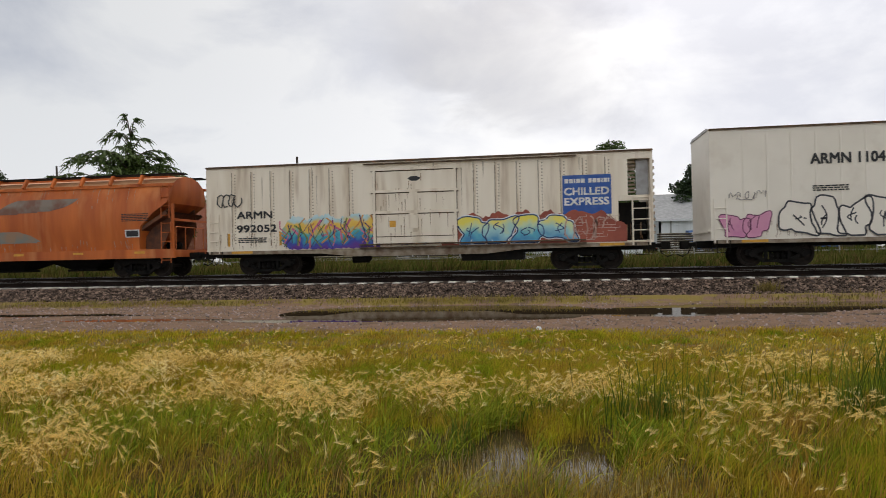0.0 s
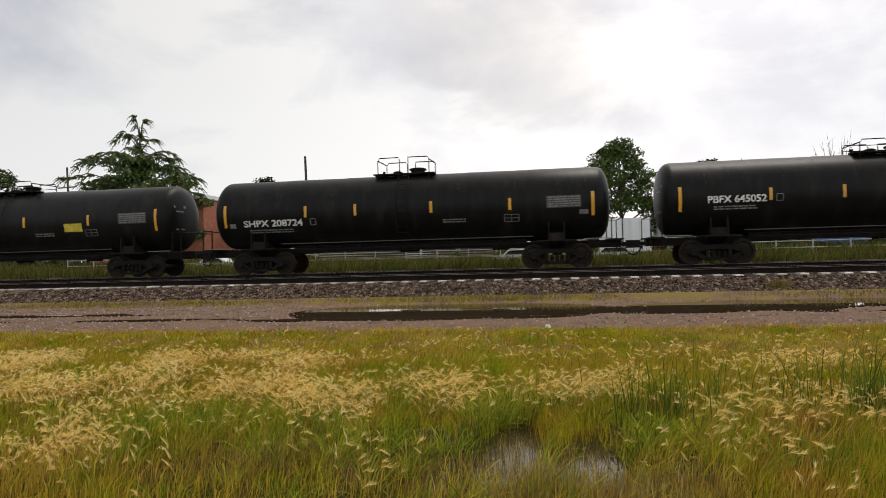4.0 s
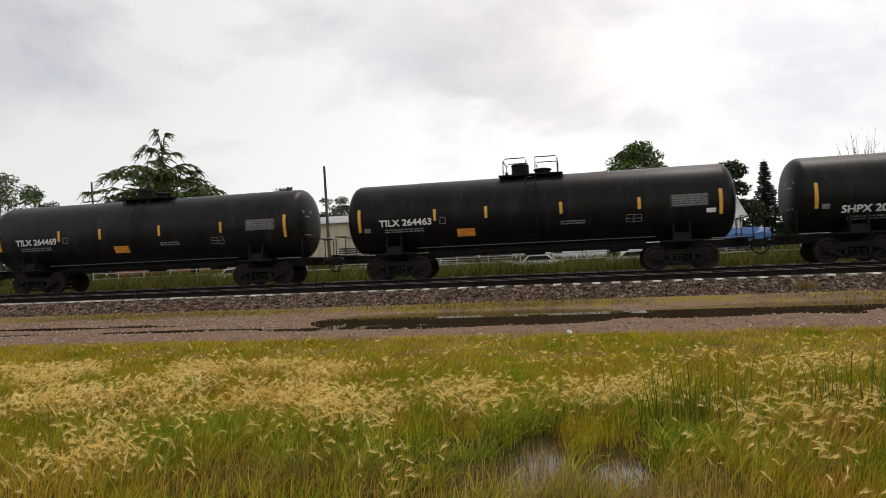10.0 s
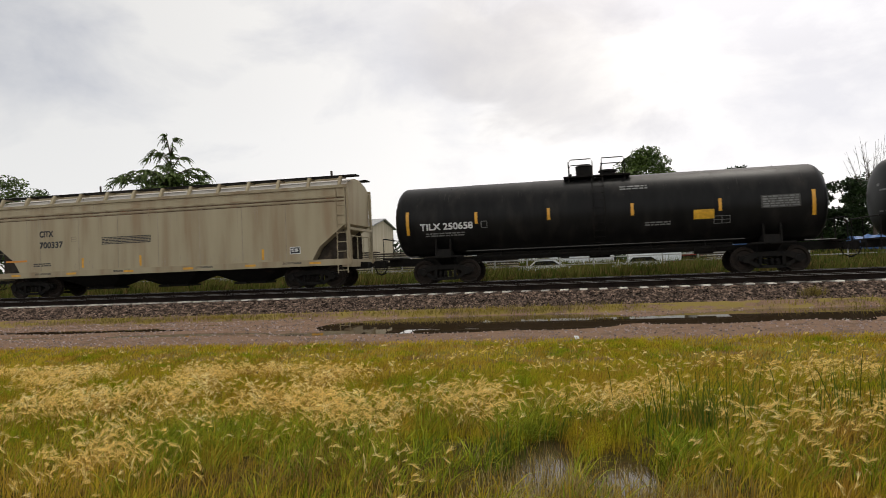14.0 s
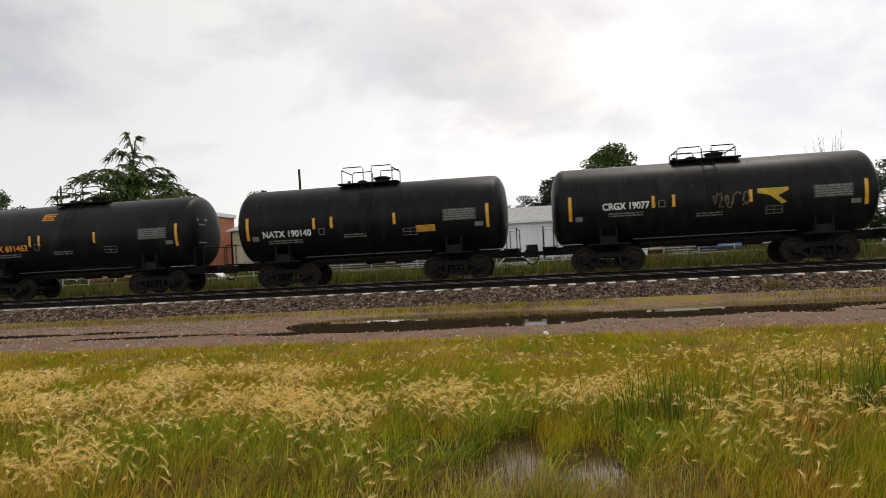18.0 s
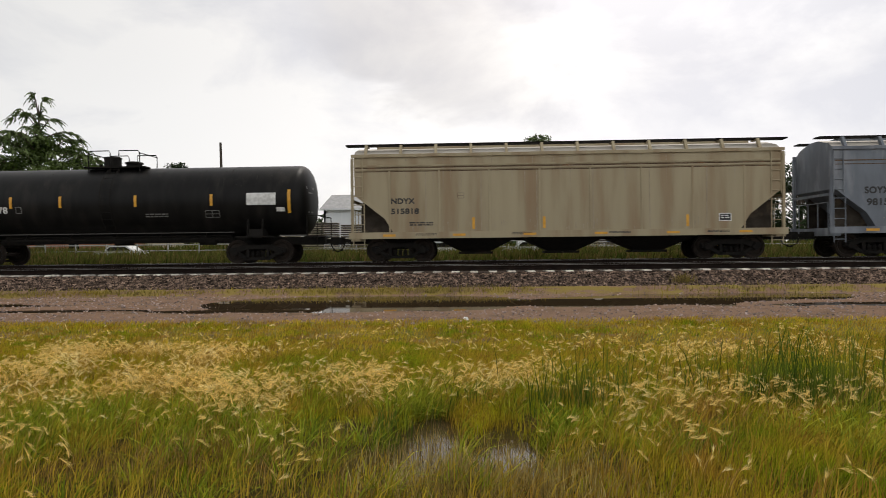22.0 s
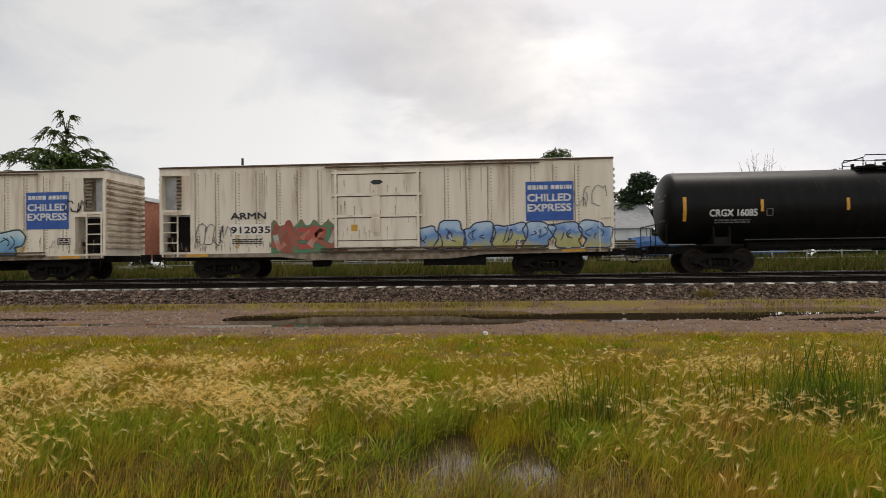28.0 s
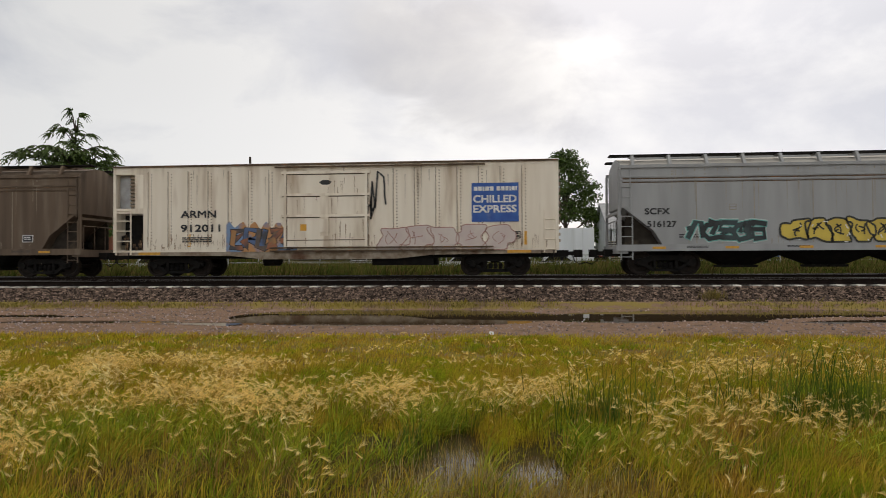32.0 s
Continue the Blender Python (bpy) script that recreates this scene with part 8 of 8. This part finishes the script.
    grass_object("leafy_grass", "broad blue-green grass leaves in tussocks", nearer(v), q, t, LEAFY)
    # dry and yellow stalks
    x, y, g = field_points(80000, 23, 2.9, 12.6)
    patch = value_noise(x * 0.7 + 3, y * 1.1, 33)
    keep = (patch + 0.6 * smooth_step(8, 11, y) > g.uniform(-0.9, 1.0, len(x))) & ~(in_pool(x, y) & (g.uniform(0, 1, len(x)) > 0.2))
    x, y = x[keep], y[keep]
    n = len(x)
    h = np.clip(g.uniform(0.10, 0.34, n) * (1 - 0.68 * smooth_step(7.5, 11, y)), 0.04, 0.5)
    v, q, t = blades(x, y, ground_height(x, y) - 0.01, h, g.uniform(0.004, 0.009, n) * (0.7 + 0.08 * y), h * g.normal(0.28, 0.3, n), h * g.normal(0, 0.25, n), 24)
    grass_object("dry_grass", "dry yellow grass stalks among the green", nearer(v), q, t, GRASS_DRY)
    # dead stems round the pools
    g = np.random.RandomState(25)
    n = 2300
    x = np.concatenate([g.normal(0.15, 0.42, n), g.normal(-0.42, 0.3, 500)])
    y = np.concatenate([g.normal(4.1, 0.35, n), g.normal(4.6, 0.4, 500)])
    n = len(x)
    h = g.uniform(0.06, 0.24, n)
    v, q, t = blades(x, y, np.maximum(ground_height(x, y), -0.06) - 0.01, h, np.full(n, 0.006), h * g.normal(0.05, 0.2, n), h * g.normal(0, 0.2, n), 26)
    grass_object("dead_stems", "dead straw-coloured stems standing in shallow water", nearer(v), q, t, STRAW)
    # rushes
    g = np.random.RandomState(27)
    for cx, cy, rx, ry, m in ((0.85, 5.95, 0.34, 0.3, 300), (1.35, 6.2, 0.3, 0.3, 70), (2.95, 6.25, 0.62, 0.34, 620), (2.2, 6.7, 0.4, 0.3, 60), (-0.68, 5.3, 0.14, 0.4, 150), (-0.1, 6.2, 0.25, 0.25, 150), (4.2, 6.9, 0.5, 0.4, 120)):
        x, y = g.normal(cx, rx * 0.55, m), g.normal(cy, ry * 0.55, m)
        h = g.uniform(0.22, 1.0, m) ** 1.8 * (0.92 if cx > 2.6 else 0.34 if cx < 0.2 else 0.76)
        v, q, t = blades(x, y, ground_height(x, y) - 0.02, h, g.uniform(0.006, 0.011, m), h * g.normal(0.04, 0.16, m), h * g.normal(0, 0.14, m), 28, 3)
        clump = grass_object("rush_clump", "clump of dark green upright rushes in wet ground", nearer(v), q, t, GRASS_DARK)
        tagged(clump, "clump of dark green upright rushes in wet ground", "rushes", "rush clumps")
    # short verge grass between road and ballast, and thin tufts on the road's edge
    g = np.random.RandomState(29)
    n = 15000
    x, y = g.uniform(-30, 20, n), g.normal(19.75, 0.2, n)
    keep = value_noise(x * 0.6, y * 2, 35) > g.uniform(-0.6, 1.3, n)
    x, y = x[keep], y[keep]
    n = len(x)
    h = g.uniform(0.05, 0.16, n)
    v, q, t = blades(x, y, ground_height(x, y) - 0.01, h, np.full(n, 0.02), h * g.normal(0.2, 0.3, n), h * g.normal(0, 0.3, n), 30)
    grass_object("verge_grass", "short yellow verge grass beside the ballast", nearer(v), q, t, VERGE)
    for cx, cy in ((6.2, 20.4),):
        m = 260
        x, y = g.normal(cx, 0.16, m), g.normal(cy, 0.1, m)
        h = g.uniform(0.15, 0.42, m)
        v, q, t = blades(x, y, np.full(m, 0.3), h, np.full(m, 0.015), h * g.normal(0, 0.4, m), h * g.normal(0, 0.4, m), 31)
        tagged(grass_object("weed_tuft", "", v, q, t, VERGE), "yellow-green weed tuft at the ballast's toe", "weed", "weed tufts")
    # taller brush behind the weeds
    n = 72000
    x, y = g.uniform(-75, 45, n), g.uniform(38, 46, n)
    keep = value_noise(x * 0.5, y * 0.3, 39) > g.uniform(-1.6, 0.2, n)
    x, y = x[keep], y[keep]
    n = len(x)
    h = np.clip(0.95 + 0.35 * value_noise(x * 0.6, y * 0.4, 40) + g.uniform(-0.5, 0.15, n), 0.2, 1.4)
    v, q, t = blades(x, y, ground_height(x, y) - 0.02, h, g.uniform(0.04, 0.09, n), h * g.normal(0.1, 0.22, n), h * g.normal(0, 0.2, n), 41)
    grass_object("lot_brush", "uneven brush along the edge of the lot", v, q, t, WEED)
    # hedge along the back of the lot
    n = 30000
    x, y = g.uniform(-80, 70, n), g.uniform(56.8, 58.6, n)
    h = np.clip(1.55 + 0.45 * value_noise(x * 0.5, y * 0.3, 48) + g.uniform(-0.6, 0.2, n), 0.3, 2.3)
    v, q, t = blades(x, y, ground_height(x, y) - 0.02, h, g.uniform(0.10, 0.2, n), h * g.normal(0.05, 0.2, n), h * g.normal(0, 0.2, n), 49)
    grass_object("hedge", "low unkempt hedge behind the lot", v, q, t, WEED)
    # rank weeds beyond the far track
    n = 64000
    x, y = g.uniform(-60, 35, n), g.uniform(30.8, 37, n)
    patch = value_noise(x * 0.35, y * 0.5, 37)
    h = np.clip(1.10 + 0.2 * patch + 0.28 * value_noise(x * 1.1, y, 47) + g.uniform(-0.4, 0.15, n), 0.2, 1.5)
    v, q, t = blades(x, y, ground_height(x, y) - 0.02, h, g.uniform(0.03, 0.06, n), h * g.normal(0.12, 0.2, n), h * g.normal(0, 0.2, n), 38)
    grass_object("trackside_weeds", "rank green weeds growing behind the far track", v, q, t, WEED)


TUFTS = []


def build_foxtails():
    """Nodding foxtail heads in tufts: thin stems and brushes of fine awns, all blown one way."""
    g = np.random.RandomState(41)
    cols = [[], [], [], [], []]
    for a0, a1, y0, y1, n in PLUME_BANDS:
        y = np.sqrt(g.uniform(y0 ** 2, y1 ** 2, n * 3))
        x = (a0 + (a1 - a0) * g.uniform(0, 1, n * 3)) * y + g.normal(0, 0.16, n * 3)
        y = y + g.normal(0, 0.30, n * 3)
        patch = value_noise(x * 2.1, y * 2.1, 43) + 0.5 * value_noise(x * 5, y * 5, 44)
        keep = (patch > g.uniform(-0.45, 0.8, len(x))) & ~in_pool(x, y)
        x, y = x[keep][:n], y[keep][:n]
        m = len(x)
        h = g.uniform(0.10, 0.34, m) * (1 - 0.45 * smooth_step(7.5, 10.5, y))
        for c, q in zip(cols, (x, y, h, h * g.normal(0.38, 0.18, m), h * g.normal(-0.05, 0.18, m))):
            c.append(q)
    X, Y, Hh, LX, LY = map(np.concatenate, cols)
    cell = np.floor(X / 1.1).astype(int) * 100 + np.floor(Y / 1.1).astype(int)
    for key in np.unique(cell):
        k = cell == key
        if k.sum() < 6:
            continue
        cx, cy = float(X[k].mean()), float(Y[k].mean())
        x, y, h, lx, ly = X[k] - cx, Y[k] - cy, Hh[k], LX[k], LY[k]
        zc = float(ground_height(cx, cy))
        z = ground_height(X[k], Y[k]) - zc
        tuft = thing("foxtail_tuft", "tuft of cream feathery foxtail grass bent by wind", "grass tuft", "foxtail tufts", at=pose(*nearer((cx, cy, zc))))
        v, q, t = blades(*(np.concatenate([c, c + o, c - o]) for c, o in ((x, 0.03), (y, 0.025), (z - 0.01, 0.0))), np.concatenate([h, h * 0.9, h * 0.75]), np.full(3 * len(x), 0.005), np.concatenate([lx, lx * 0.5, lx * 0.3]), np.concatenate([ly, ly * 0.7, ly * 0.5]), 44, 3)
        stems = grass_object("stem", "", v * NEAR, q, t, GOLD_STEM)
        tipz = z + h * (1 - 0.25 * np.minimum(1, np.hypot(lx, ly) / h))
        m, per = len(x), 40
        tx, ty, tz = (np.repeat(c, per) for c in (x + lx, y + ly, tipz))
        n = m * per
        size = np.repeat(g.uniform(0.6, 1.2, m), per)
        # the ear arches over from the stem's tip; each awn leaves it forwards at a slant
        ax = np.stack([np.repeat(c, per) for c in (g.normal(0.72, 0.25, m), g.normal(0.0, 0.4, m), g.normal(0.42, 0.60, m))], -1)
        ax /= np.linalg.norm(ax, axis=1)[:, None]
        f = g.uniform(0, 1, n)
        b = np.stack([tx, ty, tz], -1) + ax * (0.06 * size * (f - 0.35))[:, None]
        b[:, 2] -= 0.028 * size * f * f
        d = ax + g.normal(0, 0.17, (n, 3)) + np.array([0, 0, -0.35]) * f[:, None]
        d /= np.linalg.norm(d, axis=1)[:, None]
        p = g.normal(size=(n, 3))
        p *= 0.0014 / np.linalg.norm(p, axis=1)[:, None]
        tip = b + d * (size * g.uniform(0.04, 0.075, n))[:, None]
        v = np.stack([b - p, b + p, tip], 1).reshape(-1, 3)
        heads = grass_object("seed_head", "", v * NEAR, np.zeros((0, 4), int), np.arange(3 * n).reshape(-1, 3), PLUME)
        for ob in (stems, heads):
            ob.parent = tuft
            del ob["category"]
        TUFTS.append((tuft, *nearer((cx, cy, zc)).tolist()))


build_meadow()
build_foxtails()


def road_pebbles():
    g = np.random.RandomState(51)
    n = 9000
    x, y = g.uniform(-20, 12, n), np.concatenate([g.uniform(12.3, 19.4, 5500), g.uniform(8.5, 12.4, 3500)])
    z = ground_height(x, y)
    keep = z > 0.07
    keep &= (y > 12.3) | (value_noise(x * 0.6, y * 0.9, 53) > 0.25)
    x, y, z = x[keep], y[keep], z[keep]
    n = len(x)
    size = g.uniform(0.008, 0.026, n)
    base = np.array([(-1, -1, -0.7), (1, -0.9, -0.8), (0.9, 1, -0.7), (-1, 0.8, -0.8), (-0.6, -0.7, 0.7), (0.8, -0.5, 0.8), (0.5, 0.7, 0.6), (-0.7, 0.6, 0.9)])
    v = base[None] * size[:, None, None] * g.uniform(0.7, 1.3, (n, 8, 3)) + np.stack([x, y, z + 0.004], -1)[:, None]
    f = np.array([(3, 2, 1, 0), (4, 5, 6, 7), (0, 1, 5, 4), (1, 2, 6, 5), (2, 3, 7, 6), (3, 0, 4, 7)])
    me = bpy.data.meshes.new("road_pebbles")
    me.from_pydata(nearer(v.reshape(-1, 3)).tolist(), [], (f[None] + 8 * np.arange(n)[:, None, None]).reshape(-1, 4).tolist())
    me.materials.append(mat("pale_pink_pebble", (0.30, 0.24, 0.22), (0.2, 0.15, 0.14), rough=0.9, scale=9, island=0.6))
    tagged(new("road_pebbles", me), "small pale pebbles scattered on the dirt road", "gravel", kind="stuff")
    s = Shape().add(*_stone(0.04, 3))
    tagged(new("white_stone", s.mesh("white_stone", WHITEWALL)), "single pale stone lying in short grass", "stone").matrix_basis = pose(-0.12, 8.9, 0.55)


def _stone(r, seed):
    g = random.Random(seed)
    base = [(-1, -1, -0.5), (1, -0.9, -0.5), (0.9, 1, -0.5), (-1, 0.8, -0.5), (-0.6, -0.7, 0.4), (0.8, -0.5, 0.5), (0.5, 0.7, 0.4), (-0.7, 0.6, 0.5)]
    return [tuple(c * r * g.uniform(0.8, 1.2) for c in p) for p in base], [(3, 2, 1, 0), (4, 5, 6, 7), (0, 1, 5, 4), (1, 2, 6, 5), (2, 3, 7, 6), (3, 0, 4, 7)]


road_pebbles()


def motions():
    """The whole train rolls along the far track at one slowly growing speed; the foxtails rock in the wind."""
    for car, c in CARS:
        walk(car, [(t, pose(c + way(t), FAR_Y, FAR_Z)) for t in (0.0, 4.0, 8.0, 12.0, 16.0, 20.0, 24.0, 28.0, 32.0)])

    for k, (tuft, cx, cy, zc) in enumerate(TUFTS):
        rows = []
        for i in range(65):
            t = 0.5 * i
            gust = 0.6 + 0.4 * math.sin(0.55 * t - 0.5 * cx)
            rows.append((t, pose(cx, cy, zc, 0.5 * math.sin(2.3 * t + k), 1.6 * gust * math.sin(3.4 * t - 0.9 * cx + 0.7 * k), 0)))
        walk(tuft, rows)


motions()
